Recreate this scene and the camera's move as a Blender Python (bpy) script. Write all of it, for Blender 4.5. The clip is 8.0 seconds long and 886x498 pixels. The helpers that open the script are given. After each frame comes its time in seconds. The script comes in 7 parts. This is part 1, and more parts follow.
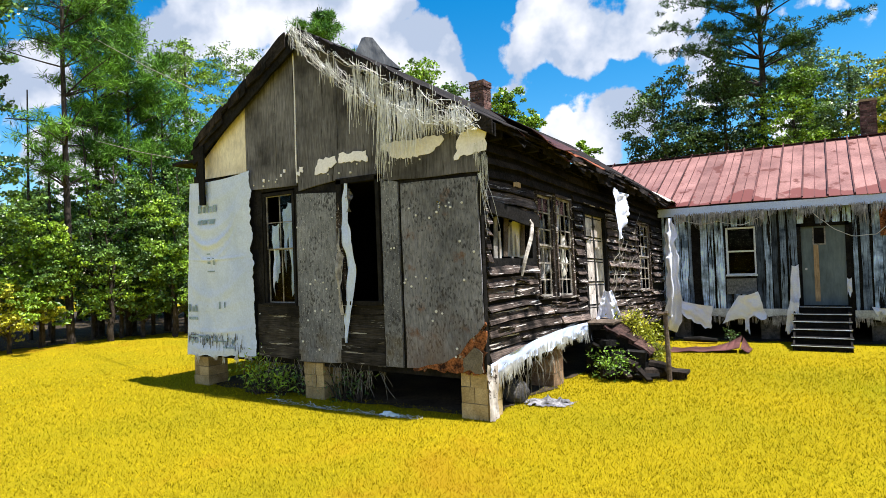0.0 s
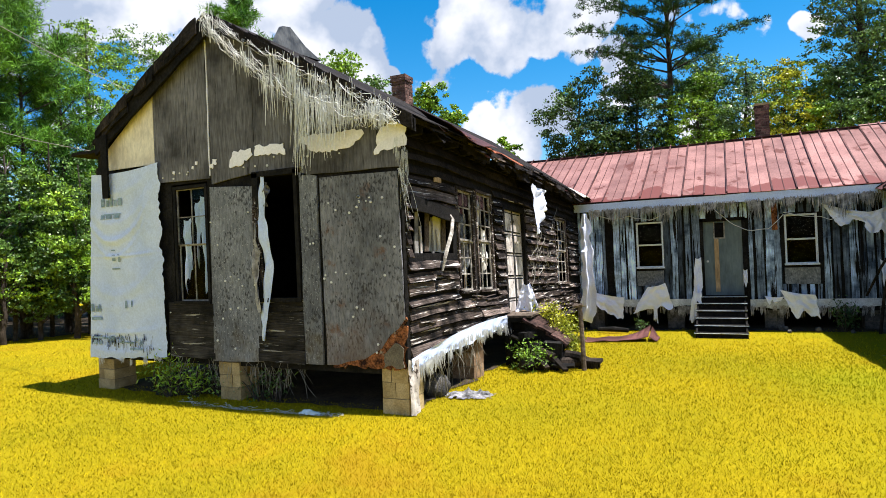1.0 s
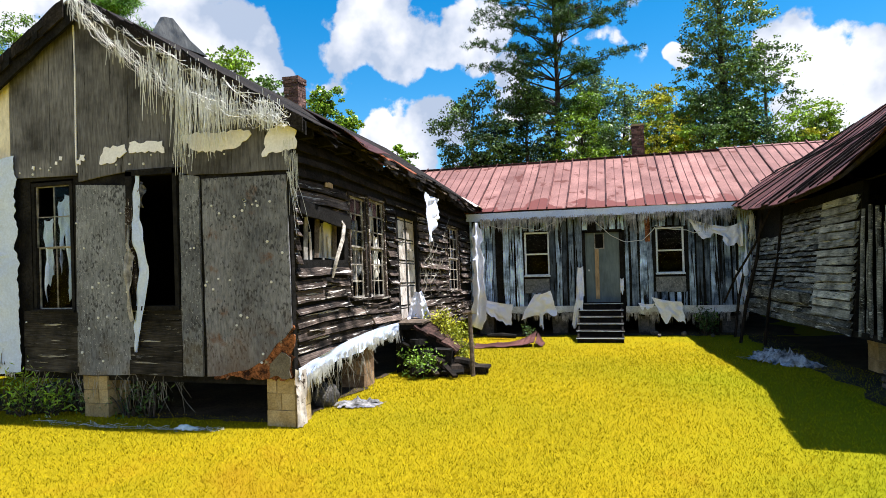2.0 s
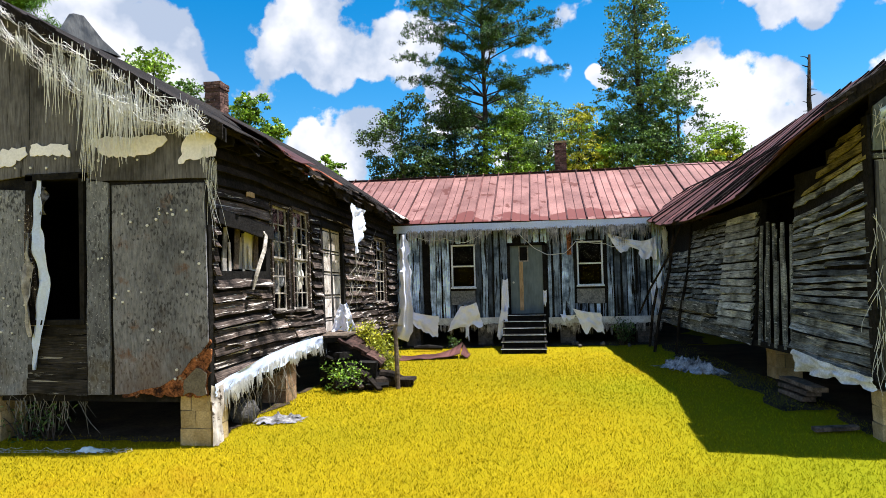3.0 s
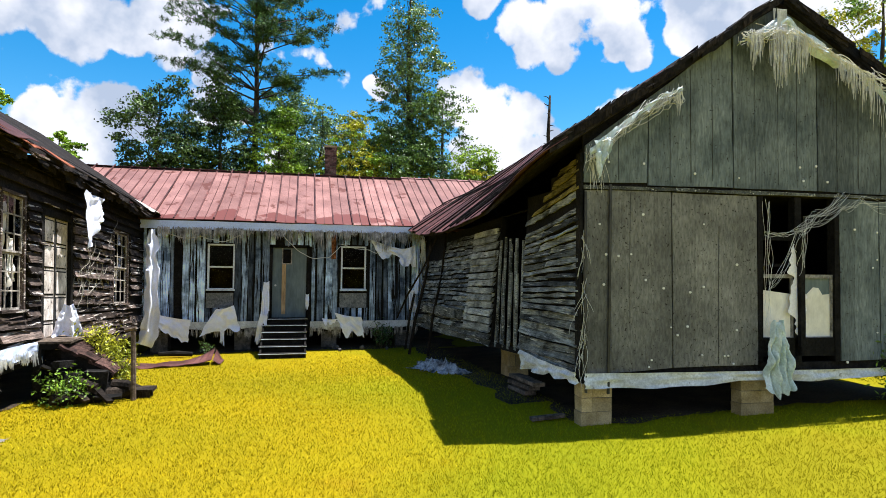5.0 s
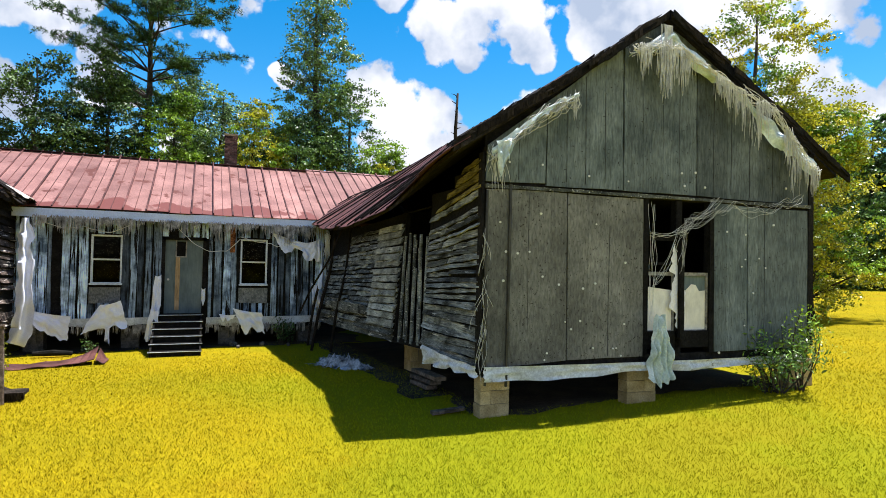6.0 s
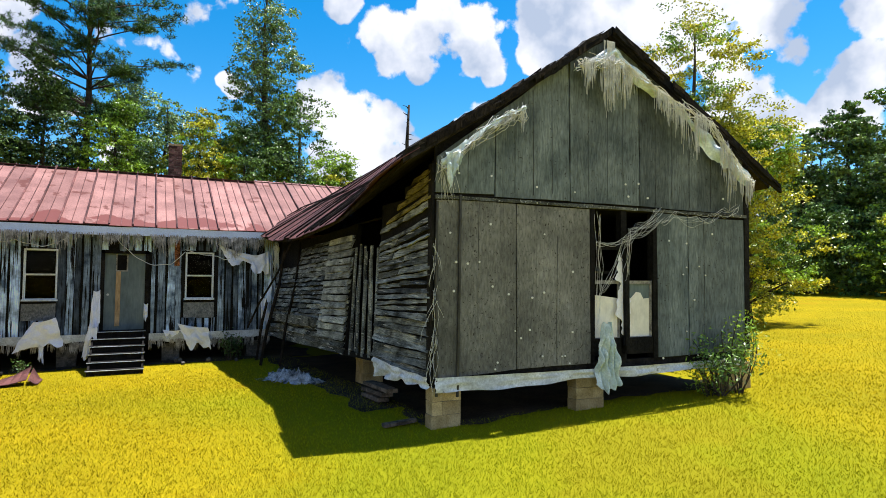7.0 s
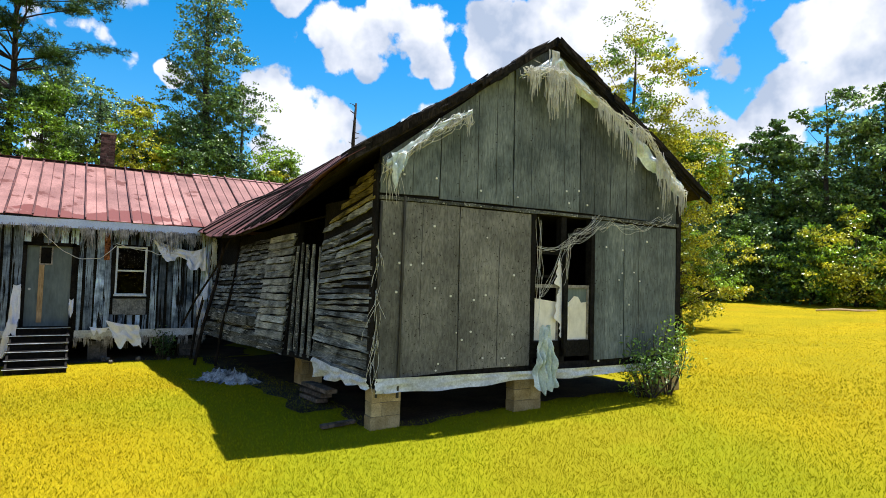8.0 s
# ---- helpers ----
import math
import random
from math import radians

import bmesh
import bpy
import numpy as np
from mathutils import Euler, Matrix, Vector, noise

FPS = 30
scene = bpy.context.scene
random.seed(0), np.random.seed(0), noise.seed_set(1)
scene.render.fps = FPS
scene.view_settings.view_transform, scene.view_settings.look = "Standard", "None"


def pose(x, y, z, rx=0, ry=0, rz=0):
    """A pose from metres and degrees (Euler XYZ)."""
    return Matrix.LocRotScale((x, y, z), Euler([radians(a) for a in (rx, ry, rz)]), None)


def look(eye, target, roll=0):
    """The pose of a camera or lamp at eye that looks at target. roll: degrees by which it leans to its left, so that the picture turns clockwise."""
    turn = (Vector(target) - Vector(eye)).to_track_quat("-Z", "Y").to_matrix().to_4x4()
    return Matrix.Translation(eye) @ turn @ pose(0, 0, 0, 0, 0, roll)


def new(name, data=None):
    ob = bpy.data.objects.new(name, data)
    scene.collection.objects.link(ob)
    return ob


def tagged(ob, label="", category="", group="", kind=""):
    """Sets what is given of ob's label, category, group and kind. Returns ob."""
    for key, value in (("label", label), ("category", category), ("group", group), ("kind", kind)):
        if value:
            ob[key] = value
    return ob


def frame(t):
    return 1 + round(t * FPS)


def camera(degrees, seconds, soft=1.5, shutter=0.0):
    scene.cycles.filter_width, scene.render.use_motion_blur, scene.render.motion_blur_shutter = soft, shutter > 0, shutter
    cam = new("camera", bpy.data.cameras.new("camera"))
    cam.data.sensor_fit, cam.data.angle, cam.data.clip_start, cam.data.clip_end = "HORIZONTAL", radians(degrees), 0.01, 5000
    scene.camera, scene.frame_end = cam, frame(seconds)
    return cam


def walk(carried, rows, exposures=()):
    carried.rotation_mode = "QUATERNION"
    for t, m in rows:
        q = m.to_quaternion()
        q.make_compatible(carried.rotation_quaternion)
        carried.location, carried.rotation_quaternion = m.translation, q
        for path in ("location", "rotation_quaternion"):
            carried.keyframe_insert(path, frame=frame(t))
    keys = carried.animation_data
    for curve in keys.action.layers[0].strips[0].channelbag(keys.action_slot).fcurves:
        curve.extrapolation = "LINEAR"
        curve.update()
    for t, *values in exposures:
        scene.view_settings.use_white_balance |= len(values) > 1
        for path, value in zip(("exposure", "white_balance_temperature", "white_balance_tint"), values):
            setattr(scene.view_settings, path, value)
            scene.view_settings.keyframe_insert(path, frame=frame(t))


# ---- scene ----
cam = camera(72.9, 8.0, soft=0.5)
PATH = [
    (0, (3.667, -6.58, 2.05), (2.585, -4.898, 2.084), -2.2),
    (0.5, (3.685, -6.567, 2.045), (2.723, -4.813, 2.068), -2.9),
    (1, (3.704, -6.556, 2.057), (2.842, -4.752, 2.062), -2.5),
    (1.5, (3.719, -6.527, 2.058), (3.05, -4.642, 2.063), -2.0),
    (2, (3.747, -6.524, 2.055), (3.211, -4.597, 2.071), -1.8),
    (2.2, (3.742, -6.523, 2.068), (3.256, -4.583, 2.102), -1.7),
    (3.3, (3.810, -6.514, 2.051), (3.586, -4.527, 2.095), -1.2),
    (3.5, (3.804, -6.508, 2.046), (3.64, -4.515, 2.076), -0.9),
    (4, (3.836, -6.505, 2.055), (3.82, -4.505, 2.07), -0.2),
    (4.5, (3.89, -6.533, 2.051), (4.107, -4.545, 2.094), 0.3),
    (5, (3.931, -6.549, 2.054), (4.38, -4.6, 2.111), 0.7),
    (5.2, (3.947, -6.567, 2.056), (4.503, -4.646, 2.111), 0.7),
    (6.3, (3.979, -6.580, 2.071), (4.749, -4.735, 2.121), 1.1),
    (6.5, (3.987, -6.578, 2.065), (4.781, -4.744, 2.134), 0.7),
    (7, (4.003, -6.599, 2.066), (4.888, -4.807, 2.15), 0.6),
    (7.5, (4.0, -6.614, 2.063), (4.971, -4.868, 2.159), 1.4),
    (8, (4.002, -6.621, 2.071), (5.049, -4.92, 2.162), 1.8),
]
walk(cam, [(t, look(eye, target, roll)) for t, eye, target, roll in PATH], exposures=[(0.0, 1.3, 6100, 13), (8.0, 1.3, 6100, 13)])

# ---- world and sun ----
SUN_TO = Vector((0.36, 0.055, 1.0)).normalized()

# cumulus clouds: azimuth from +y, elevation, radius in degrees
CLOUDS = [
    (-57, 19, 2.5), (-54.6, 21, 3.5), (-51, 22, 4.1), (-44, 23, 3.7), (-39, 23, 3.8), (-42, 21, 3.2), (-34.4, 18.8, 3.5),
    (-32, 18.3, 2.4), (-30.5, 16, 1.6), (-37, 20, 2.7), (-24.4, 19.3, 2.4), (-21.2, 21, 3.2), (-18.4, 19.2, 3.2), (-15.4, 18.6, 2.1),
    (-12, 19.7, 3), (-17.4, 12, 2.9), (-15, 12, 2.6), (-21, 11, 2.4), (-17.8, 9.5, 2.6), (-8.8, 17, 1.5), 
    (5.9, 16.9, 0.85), (6.5, 16.2, 0.95), (-2.4, 9.6, 1.3), (-6.2, 13.2, 1.1), (2.0, 10.2, 0.9), (14.9, 16.6, 2.4), (16.8, 14.4, 3.2), (19.4, 12.6, 3.4),
    (17.0, 11.2, 3.3), (22.2, 10.8, 2.4), (20.6, 22.2, 2.4), (23.6, 21.6, 2.8), (24.0, 19.4, 1.7), (20.9, 19.7, 1.7), (28.6, 22.6, 2.6), (30.2, 20.2, 2), (31.0, 18.6, 1.3),
    (26.0, 24.0, 2.6), (16.4, 24.6, 1.8), (35.6, 20.6, 2.2), (37.2, 23.0, 3.4), (42, 23, 4.5), (48, 22.6, 5), (53.4, 22.8, 3.8), (50.8, 18.4, 2), (63.6, 20.0, 2.9), (66.8, 18.4, 4.5),
    (62.2, 16.2, 2.6), (60.2, 13.2, 2.4), (53.0, 15.0, 2.7), (55.0, 13.4, 2.4), (-66.7, 15.6, 2.7), (-64.2, 9.5, 3),
]


def link(tree, a, b):
    tree.links.new(a, b)


def make_world():
    world = bpy.data.worlds.new("sky")
    scene.world = world
    world.use_nodes = True
    nt = world.node_tree
    nt.nodes.clear()
    out = nt.nodes.new("ShaderNodeOutputWorld")
    bg = nt.nodes.new("ShaderNodeBackground")
    sky = nt.nodes.new("ShaderNodeTexSky")
    sky.sky_type = "NISHITA"
    sky.sun_disc = False
    sky.sun_elevation = math.asin(SUN_TO.z)
    sky.sun_rotation = math.atan2(SUN_TO.x, SUN_TO.y)
    sky.dust_density, sky.ozone_density, sky.air_density = 0.3, 2.0, 1.0
    hs = nt.nodes.new("ShaderNodeHueSaturation")
    hs.inputs["Saturation"].default_value = 1.5
    hs.inputs["Value"].default_value = SKY_VALUE
    hs.inputs["Hue"].default_value = 0.49
    link(nt, sky.outputs[0], hs.inputs["Color"])
    tc = nt.nodes.new("ShaderNodeTexCoord")
    last = None
    for a, e, r in CLOUDS:
        a, e, c = radians(a), radians(e), math.cos(radians(r * 1.25))
        dot = nt.nodes.new("ShaderNodeVectorMath")
        dot.operation = "DOT_PRODUCT"
        dot.inputs[1].default_value = (math.sin(a) * math.cos(e), math.cos(a) * math.cos(e), math.sin(e))
        link(nt, tc.outputs["Generated"], dot.inputs[0])
        ramp = nt.nodes.new("ShaderNodeMapRange")
        ramp.inputs["From Min"].default_value, ramp.inputs["From Max"].default_value = c, 1.0
        link(nt, dot.outputs["Value"], ramp.inputs["Value"])
        if last is None:
            last = ramp.outputs[0]
        else:
            top = nt.nodes.new("ShaderNodeMath")
            top.operation = "MAXIMUM"
            link(nt, last, top.inputs[0])
            link(nt, ramp.outputs[0], top.inputs[1])
            last = top.outputs[0]
    puff = nt.nodes.new("ShaderNodeTexNoise")
    puff.inputs["Scale"].default_value, puff.inputs["Detail"].default_value, puff.inputs["Roughness"].default_value = 17.0, 8.0, 0.52
    link(nt, tc.outputs["Generated"], puff.inputs["Vector"])
    mix = nt.nodes.new("ShaderNodeMath")
    mix.operation = "MULTIPLY_ADD"
    mix.inputs[1].default_value, mix.inputs[2].default_value = 2.6, -1.3
    link(nt, puff.outputs["Fac"], mix.inputs[0])
    both = nt.nodes.new("ShaderNodeMath")
    both.operation = "ADD"
    link(nt, last, both.inputs[0])
    link(nt, mix.outputs[0], both.inputs[1])
    # unseen clouds added low behind the viewpoint to brighten the shaded walls
    field = nt.nodes.new("ShaderNodeTexNoise")
    field.inputs["Scale"].default_value, field.inputs["Detail"].default_value = 2.6, 8.0
    link(nt, tc.outputs["Generated"], field.inputs["Vector"])
    split = nt.nodes.new("ShaderNodeSeparateXYZ")
    link(nt, tc.outputs["Generated"], split.inputs[0])
    high = nt.nodes.new("ShaderNodeMapRange")
    high.inputs["From Min"].default_value, high.inputs["From Max"].default_value = 0.75, 0.45
    link(nt, split.outputs["Z"], high.inputs["Value"])
    back = nt.nodes.new("ShaderNodeMapRange")
    back.inputs["From Min"].default_value, back.inputs["From Max"].default_value = 0.15, -0.1
    link(nt, split.outputs["Y"], back.inputs["Value"])
    where = nt.nodes.new("ShaderNodeMath")
    where.operation = "MULTIPLY"
    link(nt, high.outputs[0], where.inputs[0])
    link(nt, back.outputs[0], where.inputs[1])
    rest = nt.nodes.new("ShaderNodeMapRange")
    rest.inputs["From Min"].default_value, rest.inputs["From Max"].default_value = 0.42, 0.52
    link(nt, field.outputs["Fac"], rest.inputs["Value"])
    rest_on = nt.nodes.new("ShaderNodeMath")
    rest_on.operation = "MULTIPLY"
    link(nt, rest.outputs[0], rest_on.inputs[0])
    link(nt, where.outputs[0], rest_on.inputs[1])
    edge = nt.nodes.new("ShaderNodeMapRange")
    edge.interpolation_type = "SMOOTHSTEP"
    edge.inputs["From Min"].default_value, edge.inputs["From Max"].default_value = 0.2, 0.46
    link(nt, both.outputs[0], edge.inputs["Value"])
    cover = nt.nodes.new("ShaderNodeMath")
    cover.operation = "MAXIMUM"
    link(nt, edge.outputs[0], cover.inputs[0])
    link(nt, rest_on.outputs[0], cover.inputs[1])
    shade = nt.nodes.new("ShaderNodeTexNoise")
    shade.inputs["Scale"].default_value, shade.inputs["Detail"].default_value = 9.0, 5.0
    link(nt, tc.outputs["Generated"], shade.inputs["Vector"])
    tone = nt.nodes.new("ShaderNodeValToRGB")
    tone.color_ramp.elements[0].position, tone.color_ramp.elements[0].color = 0.40, (0.50, 0.58, 0.70, 1)
    tone.color_ramp.elements[1].position, tone.color_ramp.elements[1].color = 0.56, (1, 1, 1, 1)
    link(nt, shade.outputs["Fac"], tone.inputs[0])
    bright = nt.nodes.new("ShaderNodeVectorMath")
    bright.operation = "SCALE"
    bright.inputs["Scale"].default_value = CLOUD_VALUE
    link(nt, tone.outputs[0], bright.inputs[0])
    blend = nt.nodes.new("ShaderNodeMix")
    blend.data_type = "RGBA"
    link(nt, cover.outputs[0], blend.inputs["Factor"])
    link(nt, hs.outputs[0], blend.inputs["A"])
    link(nt, bright.outputs[0], blend.inputs["B"])
    link(nt, blend.outputs["Result"], bg.inputs["Color"])
    bg.inputs["Strength"].default_value = SKY_STRENGTH
    link(nt, bg.outputs[0], out.inputs["Surface"])


SKY_STRENGTH, SKY_VALUE, CLOUD_VALUE = 0.1, 0.72, 4.3
make_world()
sun_data = bpy.data.lights.new("sun", "SUN")
sun_data.energy, sun_data.angle, sun_data.color = 5.0, radians(0.55), (1.0, 0.95, 0.86)
sun = new("sun", sun_data)
sun.matrix_world = look(SUN_TO * 60, (0, 0, 0))

# ---- materials ----


def surface(name, c1, c2, scale=2.0, grain=(6, 6, 6), grain_mix=0.35, rough=0.85, metal=0.0, bump=0.3, vary=0.15,
            spot=None, spot_scale=4.0, spot_at=0.6, spot_soft=0.08, glow_through=0.0, local=True, detail=6.0, island=0.0, rough_vary=0.1, spot_grain=False, sheen=0.12, band=0.0):
    """A procedural surface: two tones by a broad noise, stretched grain, spots of a third tone, fine relief."""
    m = bpy.data.materials.new(name)
    m.use_nodes = True
    nt = m.node_tree
    b = nt.nodes["Principled BSDF"]
    tc = nt.nodes.new("ShaderNodeTexCoord")
    info = nt.nodes.new("ShaderNodeObjectInfo")
    shift = nt.nodes.new("ShaderNodeVectorMath")
    shift.operation = "ADD"
    lift = nt.nodes.new("ShaderNodeMath")
    lift.operation = "MULTIPLY"
    lift.inputs[1].default_value = 37.0 if local else 0.0
    link(nt, info.outputs["Random"], lift.inputs[0])
    link(nt, tc.outputs["Object"], shift.inputs[0])
    link(nt, lift.outputs[0], shift.inputs[1])
    broad = nt.nodes.new("ShaderNodeTexNoise")
    broad.inputs["Scale"].default_value, broad.inputs["Detail"].default_value = scale, detail
    broad.inputs["Roughness"].default_value = 0.6
    link(nt, shift.outputs[0], broad.inputs["Vector"])
    tone = nt.nodes.new("ShaderNodeValToRGB")
    tone.color_ramp.elements[0].position, tone.color_ramp.elements[0].color = 0.35, (*c1, 1)
    tone.color_ramp.elements[1].position, tone.color_ramp.elements[1].color = 0.65, (*c2, 1)
    link(nt, broad.outputs["Fac"], tone.inputs[0])
    sc = nt.nodes.new("ShaderNodeMapping")
    sc.inputs["Scale"].default_value = grain
    link(nt, shift.outputs[0], sc.inputs["Vector"])
    fine = nt.nodes.new("ShaderNodeTexNoise")
    fine.inputs["Scale"].default_value, fine.inputs["Detail"].default_value, fine.inputs["Roughness"].default_value = 4.0, 8.0, 0.65
    link(nt, sc.outputs[0], fine.inputs["Vector"])
    gr = nt.nodes.new("ShaderNodeMapRange")
    gr.inputs["From Min"].default_value, gr.inputs["From Max"].default_value = 0.3, 0.7
    gr.inputs["To Min"].default_value, gr.inputs["To Max"].default_value = 1 - grain_mix, 1 + grain_mix
    link(nt, fine.outputs["Fac"], gr.inputs["Value"])
    rv = nt.nodes.new("ShaderNodeMapRange")
    rv.inputs["To Min"].default_value, rv.inputs["To Max"].default_value = 1 - vary, 1 + vary
    if island:
        geo = nt.nodes.new("ShaderNodeNewGeometry")
        link(nt, geo.outputs["Random Per Island"], rv.inputs["Value"])
        rv.inputs["To Min"].default_value, rv.inputs["To Max"].default_value = 1 - island, 1 + island
    else:
        link(nt, info.outputs["Random"], rv.inputs["Value"])
    mul = nt.nodes.new("ShaderNodeMath")
    mul.operation = "MULTIPLY"
    link(nt, gr.outputs[0], mul.inputs[0])
    link(nt, rv.outputs[0], mul.inputs[1])
    if band:
        sx = nt.nodes.new("ShaderNodeSeparateXYZ")
        link(nt, tc.outputs["Object"], sx.inputs[0])
        fl = nt.nodes.new("ShaderNodeMath")
        fl.operation = "MULTIPLY"
        fl.inputs[1].default_value = band
        link(nt, sx.outputs["X"], fl.inputs[0])
        f2 = nt.nodes.new("ShaderNodeMath")
        f2.operation = "FLOOR"
        link(nt, fl.outputs[0], f2.inputs[0])
        wn = nt.nodes.new("ShaderNodeTexWhiteNoise")
        wn.noise_dimensions = "1D"
        link(nt, f2.outputs[0], wn.inputs["W"])
        br = nt.nodes.new("ShaderNodeMapRange")
        br.inputs["To Min"].default_value, br.inputs["To Max"].default_value = 0.82, 1.16
        link(nt, wn.outputs["Value"], br.inputs["Value"])
        m2 = nt.nodes.new("ShaderNodeMath")
        m2.operation = "MULTIPLY"
        link(nt, mul.outputs[0], m2.inputs[0])
        link(nt, br.outputs[0], m2.inputs[1])
        mul = m2
    col = nt.nodes.new("ShaderNodeVectorMath")
    col.operation = "SCALE"
    link(nt, tone.outputs[0], col.inputs[0])
    link(nt, mul.outputs[0], col.inputs["Scale"])
    final = col.outputs[0]
    if spot:
        sn = nt.nodes.new("ShaderNodeTexNoise")
        sn.inputs["Scale"].default_value, sn.inputs["Detail"].default_value, sn.inputs["Roughness"].default_value = spot_scale, 9.0, 0.65
        link(nt, sc.outputs[0] if spot_grain else shift.outputs[0], sn.inputs["Vector"])
        sm = nt.nodes.new("ShaderNodeMapRange")
        sm.interpolation_type = "SMOOTHSTEP"
        sm.inputs["From Min"].default_value, sm.inputs["From Max"].default_value = spot_at, spot_at + spot_soft
        link(nt, sn.outputs["Fac"], sm.inputs["Value"])
        mx = nt.nodes.new("ShaderNodeMix")
        mx.data_type = "RGBA"
        mx.inputs["B"].default_value = (*spot, 1)
        link(nt, sm.outputs[0], mx.inputs["Factor"])
        link(nt, final, mx.inputs["A"])
        final = mx.outputs["Result"]
    link(nt, final, b.inputs["Base Color"])
    rr = nt.nodes.new("ShaderNodeMapRange")
    rr.inputs["To Min"].default_value, rr.inputs["To Max"].default_value = max(0.02, rough - rough_vary), min(1, rough + rough_vary)
    link(nt, broad.outputs["Fac"], rr.inputs["Value"])
    link(nt, rr.outputs[0], b.inputs["Roughness"])
    b.inputs["Metallic"].default_value = metal
    b.inputs["Specular IOR Level"].default_value = min(0.5, sheen)
    if bump:
        bp = nt.nodes.new("ShaderNodeBump")
        bp.inputs["Strength"].default_value, bp.inputs["Distance"].default_value = bump, 0.02
        link(nt, fine.outputs["Fac"], bp.inputs["Height"])
        link(nt, bp.outputs[0], b.inputs["Normal"])
    if glow_through:
        tr = nt.nodes.new("ShaderNodeBsdfTranslucent")
        link(nt, final, tr.inputs["Color"])
        ms = nt.nodes.new("ShaderNodeMixShader")
        ms.inputs[0].default_value = glow_through
        link(nt, b.outputs[0], ms.inputs[1])
        link(nt, tr.outputs[0], ms.inputs[2])
        link(nt, ms.outputs[0], nt.nodes["Material Output"].inputs["Surface"])
        b.inputs["Specular IOR Level"].default_value = sheen
    return m


M = {}
M["lawn"] = surface("lawn_soil", (0.184, 0.152, 0.004), (0.248, 0.185, 0.004), 0.35, (14, 14, 14), 0.35, 0.95, bump=0.5, local=False, spot=(0.248, 0.159, 0.006), spot_scale=0.16, spot_at=0.56, spot_soft=0.1, sheen=0.02)
M["grass"] = surface("grass_blades", (0.24, 0.212, 0.003), (0.352, 0.262, 0.003), 0.3, (3, 3, 3), 0.3, 0.75, bump=0, local=False, island=0.68, glow_through=0.3, sheen=0.03, spot=(0.345, 0.219, 0.006), spot_scale=0.16, spot_at=0.56, spot_soft=0.1)
# dark soil tone that includes shade under floors, eaves and trees
M["soil"] = surface("dark_soil_and_shade", (0.02, 0.016, 0.011), (0.06, 0.045, 0.03), 2.0, (8, 8, 8), 0.5, 0.95, bump=0.8, local=False)
M["dark_wood"] = surface("tarred_dark_siding", (0.004, 0.0032, 0.003), (0.125, 0.095, 0.08), 2.6, (20, 0.7, 20), 0.95, 0.8, bump=1.0, vary=0.8, spot=(0.62, 0.57, 0.52), spot_scale=1.5, spot_at=0.572, spot_soft=0.045, spot_grain=True)
M["dark_wood_x"] = surface("dark_plank", (0.004, 0.0038, 0.0034), (0.05, 0.044, 0.038), 2.2, (1.0, 16, 16), 0.8, 0.8, bump=1.0, vary=0.45, spot=(0.36, 0.34, 0.30), spot_scale=1.6, spot_at=0.6, spot_soft=0.06, spot_grain=True)
M["grey_wood"] = surface("silvered_siding", (0.020, 0.022, 0.020), (0.29, 0.305, 0.285), 2.4, (18, 1.0, 18), 0.9, 0.85, bump=1.0, vary=0.6, spot=(0.56, 0.56, 0.52), spot_scale=1.6, spot_at=0.585, spot_soft=0.05, spot_grain=True)
M["pale_siding"] = surface("pale_grey_siding", (0.13, 0.137, 0.13), (0.44, 0.455, 0.43), 2.4, (18, 1.0, 18), 0.6, 0.85, bump=1.0, vary=0.3, spot=(0.03, 0.03, 0.028), spot_scale=1.6, spot_at=0.6, spot_soft=0.05, spot_grain=True)
M["wrap_grey"] = surface("weathered_wrap_strip", (0.46, 0.48, 0.50), (0.70, 0.73, 0.76), 4.0, (8, 8, 8), 0.2, 0.6, bump=0.4, vary=0.08, spot=(0.25, 0.25, 0.24), spot_scale=7, spot_at=0.62, spot_soft=0.08)
M["paper"] = surface("torn_white_paper", (0.80, 0.78, 0.84), (0.90, 0.88, 0.93), 4.0, (8, 8, 8), 0.1, 0.7, bump=0.2, vary=0.04)
M["old_timber"] = surface("brown_grey_timber", (0.05, 0.038, 0.028), (0.17, 0.13, 0.10), 3.0, (6, 6, 6), 0.6, 0.85, bump=0.9, vary=0.4)
M["vine"] = surface("dead_vine", (0.14, 0.13, 0.10), (0.30, 0.28, 0.23), 5.0, (8, 8, 8), 0.3, 0.9, bump=0)
M["thread_dull"] = surface("soiled_threads", (0.16, 0.15, 0.14), (0.46, 0.44, 0.42), 7.0, (8, 8, 8), 0.3, 0.8, bump=0, island=0.4)
M["blue_wood"] = surface("blue_grey_board", (0.06, 0.09, 0.14), (0.50, 0.64, 0.84), 2.5, (14, 14, 0.7), 0.65, 0.85, bump=0.9, vary=0.85, spot=(0.010, 0.009, 0.009), spot_scale=1.2, spot_at=0.54, spot_soft=0.05, spot_grain=True)
M["conduit"] = surface("dark_conduit", (0.02, 0.02, 0.019), (0.06, 0.058, 0.052), 5.0, (9, 9, 1), 0.3, 0.45, metal=0.3, bump=0.2, sheen=0.4)
M["lichen_wood"] = surface("lichened_siding", (0.05, 0.042, 0.012), (0.40, 0.33, 0.10), 2.4, (18, 1.0, 18), 0.8, 0.9, bump=1.0, vary=0.5, spot=(0.02, 0.02, 0.015), spot_scale=1.6, spot_at=0.58, spot_soft=0.05, spot_grain=True)
M["joint"] = surface("board_joint", (0.02, 0.02, 0.02), (0.06, 0.06, 0.06), 5.0, (6, 6, 2), 0.4, 0.9, bump=0)
